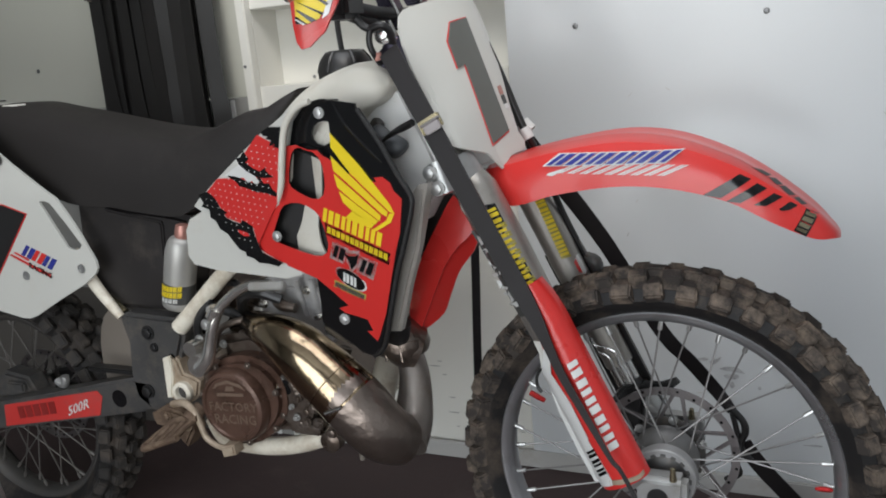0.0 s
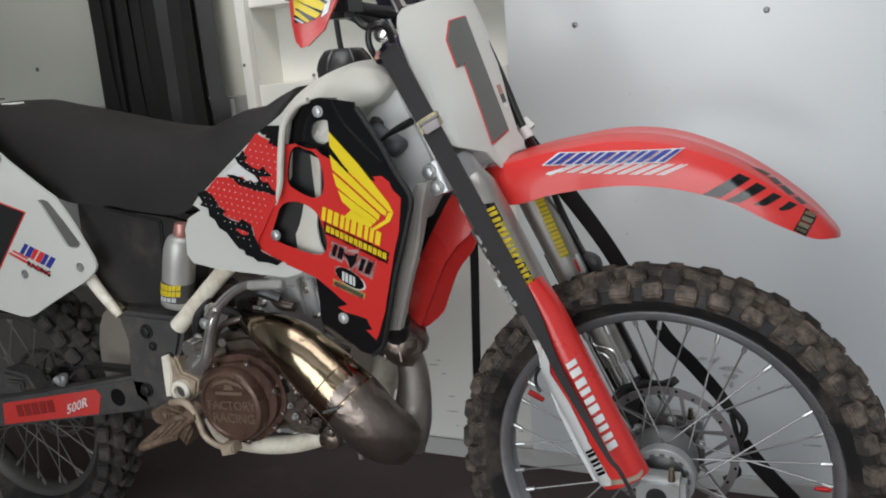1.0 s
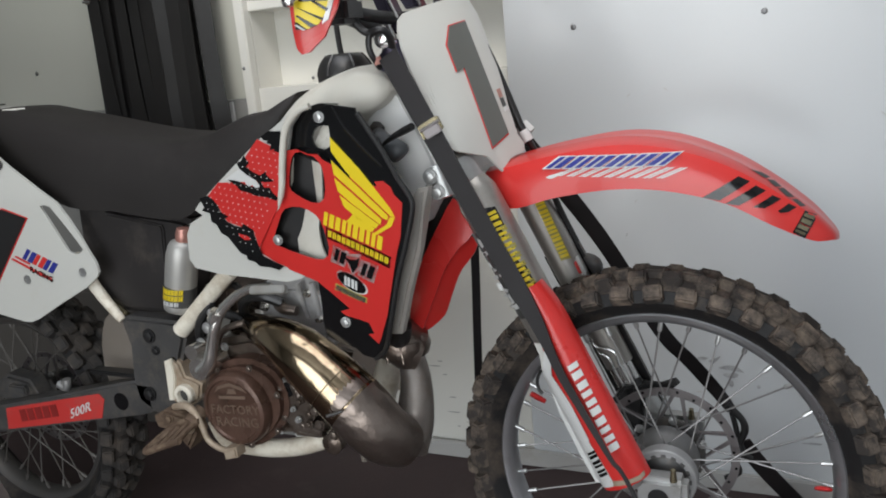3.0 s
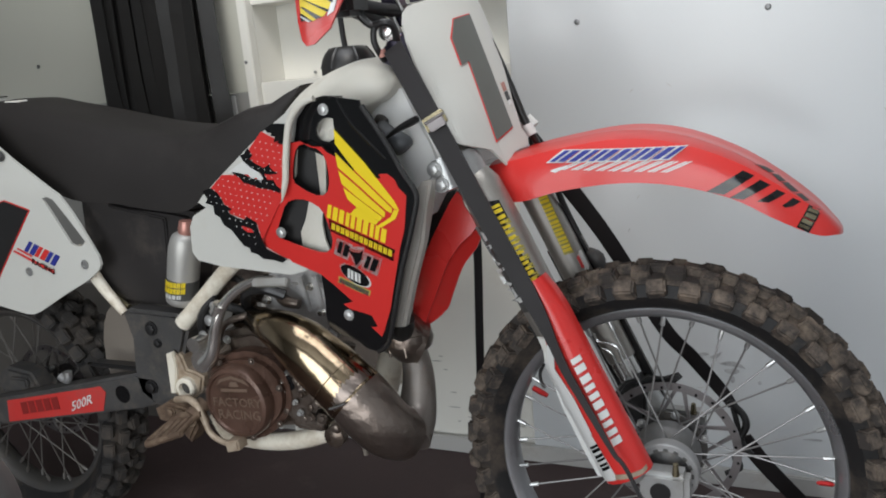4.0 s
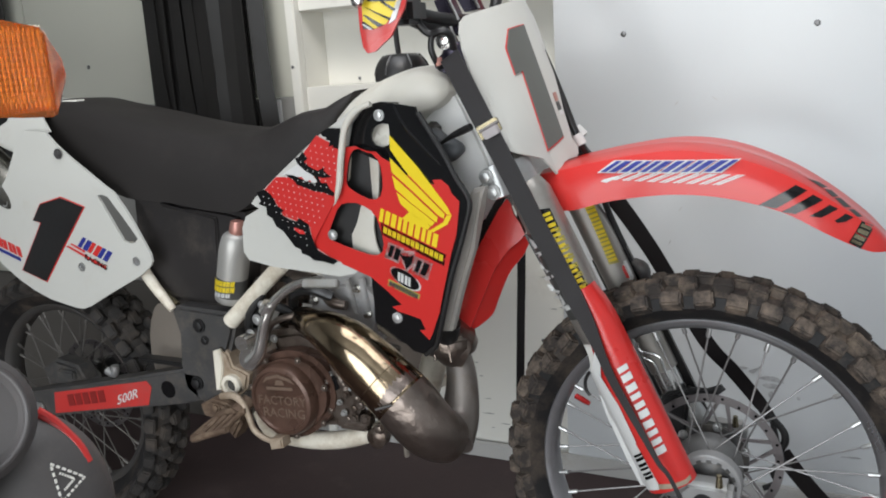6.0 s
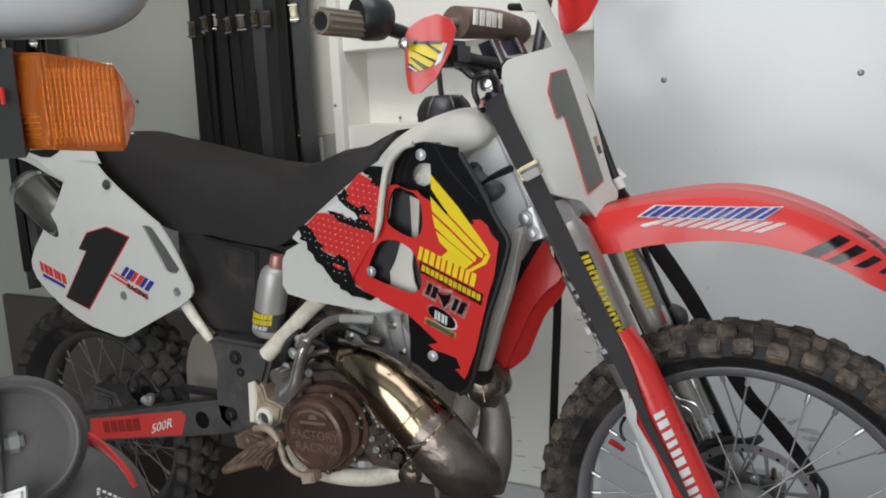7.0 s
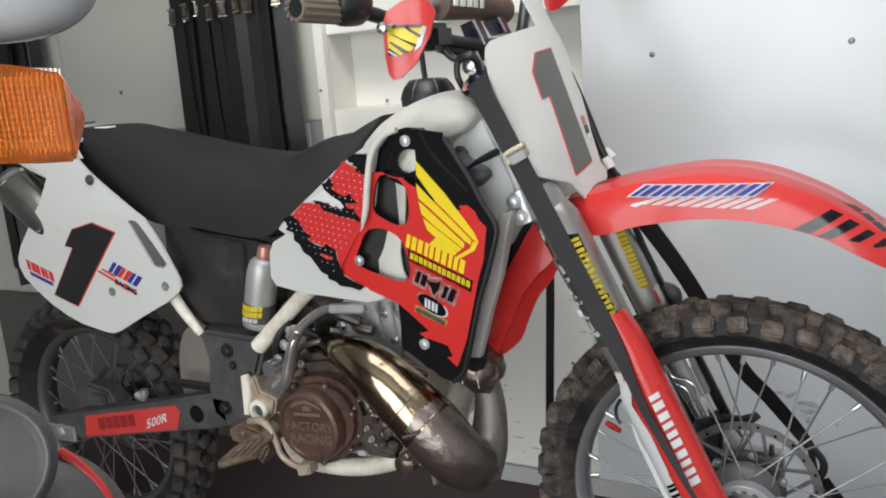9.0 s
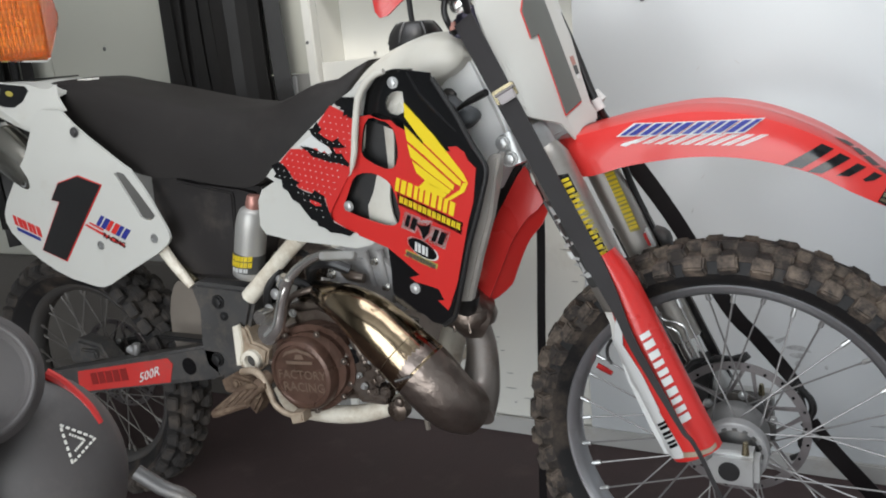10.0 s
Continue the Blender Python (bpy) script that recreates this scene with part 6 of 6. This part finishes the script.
# handlebar
bar = part("handlebar", tube([(0.985, -0.40, 1.168), (1.02, -0.28, 1.162), (1.05, -0.20, 1.135), (1.085, -0.12, 1.115), (1.095, 0, 1.112), (1.085, 0.12, 1.115), (1.08, 0.20, 1.22), (1.065, 0.28, 1.27), (1.03, 0.41, 1.28)], 0.011, 14, 6), PBLACK, bike, "black steel handlebar")
part("crossbar", tube([(1.05, -0.16, 1.175), (1.06, 0, 1.18), (1.05, 0.16, 1.175)], 0.008, 10, 4), ALU, bar)
part("bar_pad", tube([(1.052, -0.13, 1.178), (1.06, 0, 1.182), (1.052, 0.13, 1.178)], 0.026, 18, 6), PAD, bar, "worn brown bar pad with faded letters")
part("pad_letters", [tube([(1.0835, y, 1.172), (1.0855, y + 0.001, 1.196)], w, 6, 1) for y, w in ((-0.126, 0.0035), (-0.117, 0.002), (-0.103, 0.003), (-0.094, 0.003), (-0.079, 0.002), (-0.071, 0.0035), (-0.056, 0.003), (-0.046, 0.002), (-0.031, 0.0035), (-0.022, 0.002))], CAB, bar, "faded white letter mark")

for s, ox, oz in ((-1, 0, 0), (1, 0.045, 0.112)):
    gp = [(0.9875 + ox, s * 0.405, 1.168 + oz), (0.996 + ox, s * 0.365, 1.167 + oz), (1.006 + ox, s * 0.325, 1.165 + oz)]
    g = part("grip", tube(gp, [0.0165, 0.0165, 0.017], 20, 4), GRIP, bar, "worn tan rubber grip")
    part("grip_rib", join(*[tube([Vector(gp[0]) + Vector((0.0165 * math.cos(a), 0, 0.0165 * math.sin(a))), Vector(gp[2]) + Vector((0.0165 * math.cos(a), 0, 0.0165 * math.sin(a)))], 0.0025, 6, 1) for a in [k * math.pi / 6 for k in range(12)]]), GRIP, g)
    ge = (Vector(gp[0]) - Vector(gp[2])).normalized()
    part("grip_end", tube([Vector(gp[0]) - ge * 0.002, Vector(gp[0]) + ge * 0.0015], 0.0125, 18, 1), PBLACK, g, "dark hollow grip end")
    part("grip_flange", tube([(1.000 + ox, s * 0.337, 1.176 + oz), (1.006 + ox, s * 0.325, 1.176 + oz), (1.018 + ox, s * 0.296, 1.174 + oz), (1.024 + ox, s * 0.285, 1.172 + oz)], [0.026, 0.032, 0.029, 0.016], 24, 3), PBLACK, bar, "black throttle housing")
    part("lever", join(tube([(1.07 + ox, s * 0.19, 1.15 + oz), (1.085 + ox, s * 0.24, 1.148 + oz), (1.066 + ox, s * 0.272, 1.144 + oz), (1.058 + ox, s * 0.30, 1.138 + oz)], [0.006, 0.005, 0.0045, 0.004], 10, 5), lathe([(0.0, -0.009), (0.007, -0.006), (0.009, 0), (0.007, 0.006), (0.0, 0.009)], (1.057 + ox, s * 0.305, 1.137 + oz), 16)), STEEL, bar, "steel lever with a ball end")
    gy = (lambda x, z: -0.285 + 0.9 * (x - 1.05) ** 2 * 6) if s < 0 else (lambda x, z: 0.285 - 0.9 * (x - 1.09) ** 2 * 6)
    hg = part("handguard", panel([((a - 0.006 if a < 1.10 else a - 0.014) + ox + 0.011 + (0.45 * (a - 1.07) if s > 0 else 0), b + oz) for a, b in ((1.040, 1.145), (1.048, 1.16), (1.07, 1.172), (1.09, 1.177), (1.113, 1.17), (1.120, 1.155), (1.112, 1.124), (1.085, 1.087), (1.062, 1.068), (1.050, 1.066), (1.043, 1.075), (1.040, 1.10))], gy, 0.004), RED, bar, "red plastic handguard with a wing sticker")
    o = -0.002 if s < 0 else 0.006
    gs = lambda x, z: gy(x, z) + o
    gt = lambda x, z: gy(x, z) + o * 1.8
    mv = lambda q: [(a * 0.9 + 0.1 * 1.04 + ox + 0.006, b + oz) for a, b in q]
    part("guard_sticker", panel(mv([(1.048, 1.138), (1.104, 1.137), (1.094, 1.118), (1.084, 1.105), (1.066, 1.099), (1.047, 1.101)]), gs, 0.0012), YEL, hg, "yellow sticker with black slashes")
    for q in ([(1.049, 1.137), (1.060, 1.1405), (1.103, 1.139), (1.100, 1.1345), (1.062, 1.1365)], [(1.054, 1.129), (1.057, 1.128), (1.092, 1.112), (1.090, 1.109)], [(1.049, 1.119), (1.053, 1.119), (1.081, 1.103), (1.072, 1.101)], [(1.077, 1.136), (1.082, 1.136), (1.100, 1.124), (1.097, 1.121)], [(1.047, 1.110), (1.050, 1.110), (1.066, 1.099), (1.047, 1.100)]):
        part("slash", panel(mv(q), gt, 0.0012, times=1), BLACK, hg)
    part("guard_line", panel(mv([(1.047, 1.106), (1.049, 1.107), (1.064, 1.0985), (1.060, 1.098)]), lambda x, z: gy(x, z) + o * 2.5, 0.0012, times=1), STKW, hg, "thin white line")
    # Glint at the sticker's edge, painted in as a silver sheet.
    part("guard_glint", panel(mv([(1.101, 1.135), (1.108, 1.136), (1.098, 1.110), (1.088, 1.104), (1.094, 1.118)]), gs, 0.0012, times=1), ALU, hg, "silver sheet drawn as a glint on the sticker edge")
part("master_cylinder", join(box(1.045, 1.09, -0.21, -0.15, 1.105, 1.145, 0.008), tube([(1.05, -0.2, 1.13), (1.08, -0.12, 1.10), (1.10, -0.09, 1.07)], 0.012, 12, 4)), PBLACK, bar, "black master cylinder")
for pts, y in (([(1.061, 1.145), (1.083, 1.152), (1.098, 1.117), (1.105, 1.085), (1.089, 1.089), (1.076, 1.104)], -0.06), ([(1.057, 1.153), (1.083, 1.159), (1.097, 1.131), (1.071, 1.129)], 0.04)):
    part("bar_clamp", prism(pts, y - 0.012, y + 0.03, 0.004), PURPLE, bar, "dark anodised bar clamp")
part("clamp_bolt", [tube([(1.088, -0.075, 1.151), (1.106, -0.075, 1.111)], 0.003, 10, 1), tube([(1.09, 0.025, 1.158), (1.102, 0.025, 1.132)], 0.003, 10, 1)], STEEL, bar)
part("control_cable", tube([(1.074, -0.17, 1.119), (1.082, -0.165, 1.102), (1.096, -0.16, 1.09), (1.117, -0.16, 1.093), (1.125, -0.15, 1.084), (1.124, -0.14, 1.066)], 0.006, 12, 6), PBLACK, bar, "looped black control cable")
part("control_cable", tube([(1.11, -0.16, 1.092), (1.098, -0.16, 1.086), (1.095, -0.16, 1.068), (1.098, -0.155, 1.052), (1.1, -0.14, 1.037)], 0.005, 12, 6), PBLACK, bar, "looped black control cable")
part("brake_hose", tube([(1.05, 0.10, 1.22), (1.134, 0.06, 1.201), (1.163, 0.06, 1.135), (1.184, 0.06, 1.084), (1.208, 0.06, 1.034), (1.231, 0.06, 0.977), (1.250, 0.06, 0.925), (1.265, 0.06, 0.893), (1.278, 0.08, 0.85), (1.30, 0.13, 0.74), (1.36, 0.15, 0.60)], [0.007, 0.007, 0.0075, 0.0075, 0.0075, 0.007, 0.007, 0.006, 0.006, 0.006, 0.006], 12, 8), PBLACK, bar, "black brake hose")
part("hose_clip", tube([(1.257, 0.057, 0.909), (1.266, 0.057, 0.891)], 0.0105, 14, 1), STKW, bar, "white plastic hose clip")
part("hose_clip", tube([(1.244, 0.09, 0.915), (1.258, 0.09, 0.90)], 0.014, 12, 1), STKW, bar)
cal = part("front_caliper", prism([(1.384, 0.413), (1.405, 0.44), (1.428, 0.448), (1.443, 0.419), (1.438, 0.369), (1.419, 0.355), (1.399, 0.387)], 0.075, 0.125, 0.006), PBLACK, bike, "black front brake caliper")
part("caliper_bracket", prism([(1.413, 0.412), (1.424, 0.439), (1.446, 0.456), (1.475, 0.457), (1.499, 0.467), (1.506, 0.459), (1.494, 0.448), (1.47, 0.441), (1.446, 0.437), (1.431, 0.411)], 0.068, 0.078, 0.002), PBLACK, cal, "black arched caliper bracket")
part("hose_bracket", [tube([(x, 0.085, z) for x, z in [(1.351, 0.527), (1.357, 0.512), (1.389, 0.504), (1.399, 0.481), (1.418, 0.443)]], 0.0028, 8, 4), tube([(x, 0.088, z) for x, z in [(1.362, 0.498), (1.38, 0.489), (1.392, 0.461), (1.407, 0.432)]], 0.0024, 8, 4)], STEEL, cal, "bent bright wire bracket")
part("far_guard_tip", prism([(1.304, .664), (1.328, .675), (1.342, .646), (1.335, .60), (1.315, .60)], 0.10, 0.118, 0.004), STKW, bike, "white edge of the far fork guard")
part("far_guard_mark", prism([(1.312, .662), (1.326, .668), (1.336, .645), (1.32, .632)], 0.097, 0.104, 0.002), RED, bike, "red tip of the far fork guard")
part("hose_guide", tube([(1.335, 0.13, .668), (1.352, 0.13, .655), (1.358, 0.13, .635)], [0.008, 0.014, 0.010], 12, 3), SWING, bike, "grey hose guide")

# ---- tie-down straps that hold the bike ----
s1 = thing("tie_down_strap", "black nylon strap pulled tight down the fork to the floor", "strap", "", (1.6, -0.2, FZ))
tp = [(1.123, -0.156, 1.056), (1.135, -0.158, 1.034), (1.190, -0.160, 0.925), (1.270, -0.160, 0.763), (1.292, -0.160, 0.720), (1.314, -0.164, 0.679), (1.334, -0.167, 0.639), (1.350, -0.169, 0.602), (1.368, -0.171, 0.560), (1.391, -0.174, 0.519), (1.416, -0.180, 0.478), (1.441, -0.187, 0.438), (1.469, -0.193, 0.399), (1.56, -0.21, 0.2), (1.64, -0.21, FZ + 0.01)]
sd = Vector((0.904, 0, 0.427))
part("webbing", ribbon(tp, [sd] * 15, [0.034, 0.034, 0.033, 0.030, 0.029, 0.028, 0.023, 0.016, 0.014, 0.012, 0.010, 0.007, 0.006, 0.008, 0.009], 0.003, 8), WEB, s1)
bk = part("buckle", join(box(-0.022, 0.022, -0.006, 0.004, -0.008, 0.008, 0.003), box(-0.024, -0.018, -0.007, 0.004, -0.020, 0.008, 0.002), box(0.018, 0.024, -0.007, 0.004, -0.020, 0.008, 0.002)), GOLD, s1, "brass buckle")
bk.matrix_basis = Matrix.Translation((1.185, -0.165, 0.948)) @ Matrix.Rotation(-0.45, 4, "Y") @ Matrix.Scale(0.78, 4)
cp = part("clamp_plate", join(box(-0.017, 0.019, -0.012, -0.006, -0.016, 0.002, 0.002), tube([(-0.02, -0.009, 0.004), (0.022, -0.009, 0.004)], 0.003, 10, 1)), DISC, s1, "worn steel cam plate")
cp.matrix_basis = Matrix.Translation((1.189, -0.165, 0.944)) @ Matrix.Rotation(-0.45, 4, "Y") @ Matrix.Scale(0.8, 4)
part("thin_cable", tube([(1.322, -0.13, 0.55), (1.315, -0.13, 0.535), (1.316, -0.13, 0.519), (1.322, -0.13, 0.51)], 0.0028, 8, 4), PBLACK, bike, "thin black cable end")
s2 = thing("tie_down_strap", "thin black strap hanging straight down behind the wheel", "strap", "", (1.08, 0.15, FZ))
part("webbing", ribbon([(1.115, 0.15, 0.76), (1.109, 0.15, 0.62), (1.100, 0.15, 0.47), (1.082, 0.15, 0.14), (1.075, 0.15, FZ + 0.004)], [(0.6, 0.8, 0)] * 5, 0.018, 0.003), WEB, s2)
s3 = thing("tie_down_strap", "slack black strap from the bar to the wall foot", "strap", "", (1.71, 0.42, FZ))
part("webbing", ribbon([(1.11, 0.14, 1.03), (1.20, 0.18, 0.90), (1.27, 0.21, 0.79), (1.345, 0.26, 0.655), (1.439, 0.3, 0.468), (1.489, 0.33, 0.396), (1.538, 0.36, 0.321), (1.567, 0.36, 0.281)], [(0.9, 0, 0.4)] * 8, [0.034, 0.034, 0.034, 0.032, 0.03, 0.03, 0.028, 0.02], 0.003), WEB, s3)
part("webbing", ribbon([(1.585, 0.37, 0.207), (1.626, 0.4, 0.135), (1.687, 0.43, 0.051), (1.73, 0.46, FZ + 0.006)], [(0.9, 0, 0.4)] * 4, 0.036, 0.003), WEB, s3)
hook = part("hook", tube([(1.558, 0.36, 0.293), (1.586, 0.36, 0.263), (1.592, 0.36, 0.238), (1.582, 0.36, 0.211), (1.588, 0.36, 0.189), (1.604, 0.36, 0.173)], [0.007, 0.0075, 0.008, 0.008, 0.009, 0.007], 10, 5), PBLACK, s3, "black coated hook")
part("hook_arm", tube([(1.588, 0.36, 0.189), (1.572, 0.36, 0.166), (1.579, 0.36, 0.141), (1.552, 0.36, 0.124)], [0.008, 0.009, 0.008, 0.006], 10, 4), PBLACK, hook)
part("hook_arm", tube([(1.567, 0.36, 0.276), (1.575, 0.36, 0.24), (1.579, 0.36, 0.208)], [0.006, 0.006, 0.006], 10, 4), PBLACK, hook)

# ---- foreground street motorcycle ----
moto = thing("street_motorcycle", "parked street motorcycle with an amber turn signal", "motorcycle", "", (1.1, -1.15, FZ))
GR = Vector((0.617, 0.787, 0)).normalized()
GD = Vector((-0.787, 0.617, 0)).normalized()
GU = Vector((0, 0, 1))


def gp(c, r, d, u):
    return Vector(c) + GR * r + GD * d + GU * u


# amber turn signal
SC = (1.2545, -1.0145, 1.061)
rings = []
for r, df, ut, ub in ((-0.0315, -0.010, 0.0275, -0.0240), (-0.016, -0.030, 0.0258, -0.0255), (0.004, -0.030, 0.0220, -0.0275), (0.0205, -0.0275, 0.0178, -0.0285), (0.0285, -0.012, -0.0025, -0.0085)):
    rings.append([gp(SC, r, d, u) for d, u in ((0.018, ut), (df + 0.003, ut), (df - 0.0012, 0), (df + 0.003, ub), (0.018, ub))])
bm = loft(rings)
bmesh.ops.recalc_face_normals(bm, faces=bm.faces)
bmesh.ops.bevel(bm, geom=[e for e in bm.edges if e.is_manifold and e.calc_face_angle(0) > 0.3], offset=0.0018, segments=2, affect="EDGES", clamp_overlap=True)
sig = part("turn_signal", bm, AMBER, moto, "translucent amber turn signal lens", smooth=22)
for k in range(15):
    r = -0.0145 + 0.0023 * k
    part("lens_rib", tube([gp(SC, r, -0.008, 0.0150 - 0.0002 * k), gp(SC, r, -0.008, 0.0215 - 0.0003 * k)], 0.0007, 6, 1), FACET, sig)
    # Yellow ribs here and on the left facet are painted glints.
    part("lens_rib", tube([gp(SC, r, -0.008, -0.0225), gp(SC, r, -0.008, -0.0150)], 0.0007, 6, 1), YEL if k in (0, 1, 2) else FACET, sig)
beads = []
for i in range(14):
    for j in range(12):
        m = gp(SC, -0.0135 + 0.0024 * i, -0.012 + 0.0003 * (i % 2), 0.0165 - 0.0031 * j - 0.0001 * i)
        b = box(-0.0010, 0.0010, -0.0008, 0.0008, -0.0013, 0.0013, 0.0005)
        bmesh.ops.transform(b, matrix=Matrix.Translation(m) @ Matrix.Rotation(0.906, 4, "Z"), verts=b.verts)
        beads.append(b)
part("prism_grid", join(*beads), FACET, sig, "rows of small moulded prisms")
for k in range(6):
    part("lens_rib", tube([gp(SC, 0.0105 + 0.0016 * k, -0.004, -0.001), gp(SC, 0.0115 + 0.0016 * k, -0.004, 0.011)], 0.0005, 6, 1), FACET, sig)
for k in range(9):
    part("lens_rib", tube([gp(SC, -0.0275, -0.006, -0.0185 + 0.0016 * k), gp(SC, -0.0195, -0.014, -0.0185 + 0.0016 * k)], 0.0005, 6, 1), YEL if k % 2 else FACET, sig)
# Glints inside the lens, drawn as small yellow blocks.
for r, u in ((0.0085, -0.0085), (0.0118, -0.0088), (0.0078, -0.0120), (0.0110, -0.0125)):
    part("glint_spot", box(-0.0010, 0.0010, -0.0008, 0.0008, -0.0014, 0.0014, 0.0004), YEL, sig, "yellow block that stands in for a glint in the lens").matrix_basis = Matrix.Translation(gp(SC, r, -0.011, u))
part("reflector", loft([[gp(SC, r * k, d, u * k) for r, u in ((-0.034, 0.028), (0.022, 0.024), (0.026, 0), (0.022, -0.026), (-0.032, -0.028))] for k, d in ((0.92, 0.019), (0.95, 0.024))]), FACET, sig, "ribbed inner reflector")
part("mould_mark", box(-0.001, 0.001, -0.001, 0.001, -0.0045, 0.0045, 0.0005), ORED, sig, "small red mark").matrix_basis = Matrix.Translation(gp(SC, -0.037, -0.021, 0.004))
part("signal_housing", join(loft([[gp(SC, r, d, u) for d, u in ((-0.018, 0.029), (0.024, 0.027), (0.026, -0.027), (-0.018, -0.029))] for r in (-0.030, -0.036, -0.046)]), tube([gp(SC, -0.045, 0, 0), gp(SC, -0.08, 0, 0.002), gp(SC, -0.14, 0.01, 0.004)], [0.02, 0.017, 0.016], 14, 3)), DULLBLK, moto, "black plastic signal stalk")
# white fairing parts
MC = (1.205, -1.002, 1.150)
bm = bmesh.new()
bmesh.ops.create_uvsphere(bm, u_segments=40, v_segments=24, radius=1)
for v in bm.verts:
    q = v.co.copy()
    sg = lambda a, p: math.copysign(abs(a) ** p, a)
    v.co = gp(MC, sg(q.x, 0.7) * 0.073, sg(q.y, 0.8) * 0.035, sg(q.z, 0.75) * 0.05)
part("mirror", bm, MIRW, moto, "white rounded mirror housing", smooth=80)
part("mirror_stalk", tube([gp(MC, -0.05, 0, -0.02), gp(MC, -0.12, 0.02, -0.08)], 0.009, 12, 2), PBLACK, moto)
part("fairing", loft([[gp((1.199, -1.062, 1.01), r, d, u) for u, r in ((0.09, -0.02), (0.06, 0.008), (0.0, 0.016), (-0.06, 0.010), (-0.085, -0.02), (-0.08, -0.14), (0.08, -0.14))] for d in (-0.01, 0.0, 0.06)]), DULLBLK, moto, "black inner fairing edge")
# dark round instrument with bright ring
IC = Vector((1.160, -1.022, 0.842))
iq = Vector((0.80, -0.51, 0.31)).to_track_quat("Z", "Y").to_matrix().to_4x4()


def facing(bm, c=IC):
    bmesh.ops.transform(bm, matrix=Matrix.Translation(c) @ iq, verts=bm.verts)
    return bm


ins = part("headlamp", facing(lathe([(0.030, -0.05), (0.043, -0.02), (0.045, 0.0), (0.041, 0.006), (0.036, 0.006), (0.033, 0.002), (0.0, 0.001)], (0, 0, 0), 40, "z")), FGREY, moto, "dark grey round headlamp shell")
part("headlamp_ring", facing(lathe([(0.0385 + 0.0022 * math.cos(a), 0.006 + 0.0022 * math.sin(a)) for a in [k * math.pi / 4 for k in range(8)]], (0, 0, 0), 48, "z", True)), FGREY, ins, "dark grey ring")
part("headlamp_bulb", facing(box(-0.006, 0.006, -0.006, 0.008, 0.0, 0.006, 0.003)), STEEL, ins)
part("fork_tube", tube([(1.140, -1.030, 0.90), (1.158, -1.045, 0.78), (1.165, -1.05, 0.40), (1.17, -1.05, FZ + 0.02)], 0.012, 14, 3), STEEL, moto, "bright fork tube")
part("number_panel", prism([(1.13, 0.80), (1.19, 0.825), (1.185, 0.79), (1.13, 0.74)], -1.04, -1.035, 0.002), WHITE, moto, "white plastic panel")
# dark body with red piping and stitched marks
BC = Vector((1.135, -0.975, 0.745))
bm = bmesh.new()
bmesh.ops.create_uvsphere(bm, u_segments=40, v_segments=24, radius=1)
for v in bm.verts:
    v.co = BC + GR * v.co.x * 0.062 + GD * v.co.y * 0.05 + GU * v.co.z * 0.078
body = part("saddle", bm, FGREY, moto, "black rounded saddle with red piping", smooth=80)
part("piping", tube([(1.151, -0.962, 0.822), (1.158, -0.957, 0.814), (1.166, -0.953, 0.803), (1.173, -0.950, 0.792), (1.178, -0.949, 0.780)], 0.0042, 10, 5), ORED, body, "red piping")
st = []
OUTW = Vector((0.77, -0.48, 0.435))


def onto_saddle(p):
    """Push a point outwards until it lies on the saddle's skin."""
    p = Vector(p)
    for _ in range(80):
        q = p - BC
        if (q.dot(GR) / 0.062) ** 2 + (q.dot(GD) / 0.05) ** 2 + (q.z / 0.078) ** 2 > 1.02:
            break
        p += OUTW * 0.0006
    return p


for a, b in (((1.165, -0.970, 0.786), (1.182, -0.957, 0.773)), ((1.182, -0.957, 0.773), (1.174, -0.973, 0.760)), ((1.174, -0.973, 0.760), (1.165, -0.970, 0.786)), ((1.170, -0.968, 0.779), (1.177, -0.962, 0.773)), ((1.177, -0.962, 0.773), (1.174, -0.970, 0.767))):
    a, b = Vector(a), Vector(b)
    for k in range(6):
        st.append(tube([onto_saddle(a.lerp(b, k / 6)), onto_saddle(a.lerp(b, k / 6 + 0.1))], 0.0009, 6, 1))
part("stitching", join(*st), CAB, body, "white dashed triangle stitching")
part("frame", tube([(1.135, -0.975, 0.70), (1.12, -1.0, 0.5), (1.10, -1.03, 0.2), (1.10, -1.05, FZ + 0.03)], 0.03, 14, 3), PBLACK, moto, "black frame under the saddle")
part("brake_lever", tube([(1.203, -0.945, 0.744), (1.218, -0.939, 0.731), (1.236, -0.932, 0.712), (1.19, -0.96, 0.66), (1.13, -0.99, 0.62)], 0.0055, 12, 4), SWING, moto, "dark metal lever")
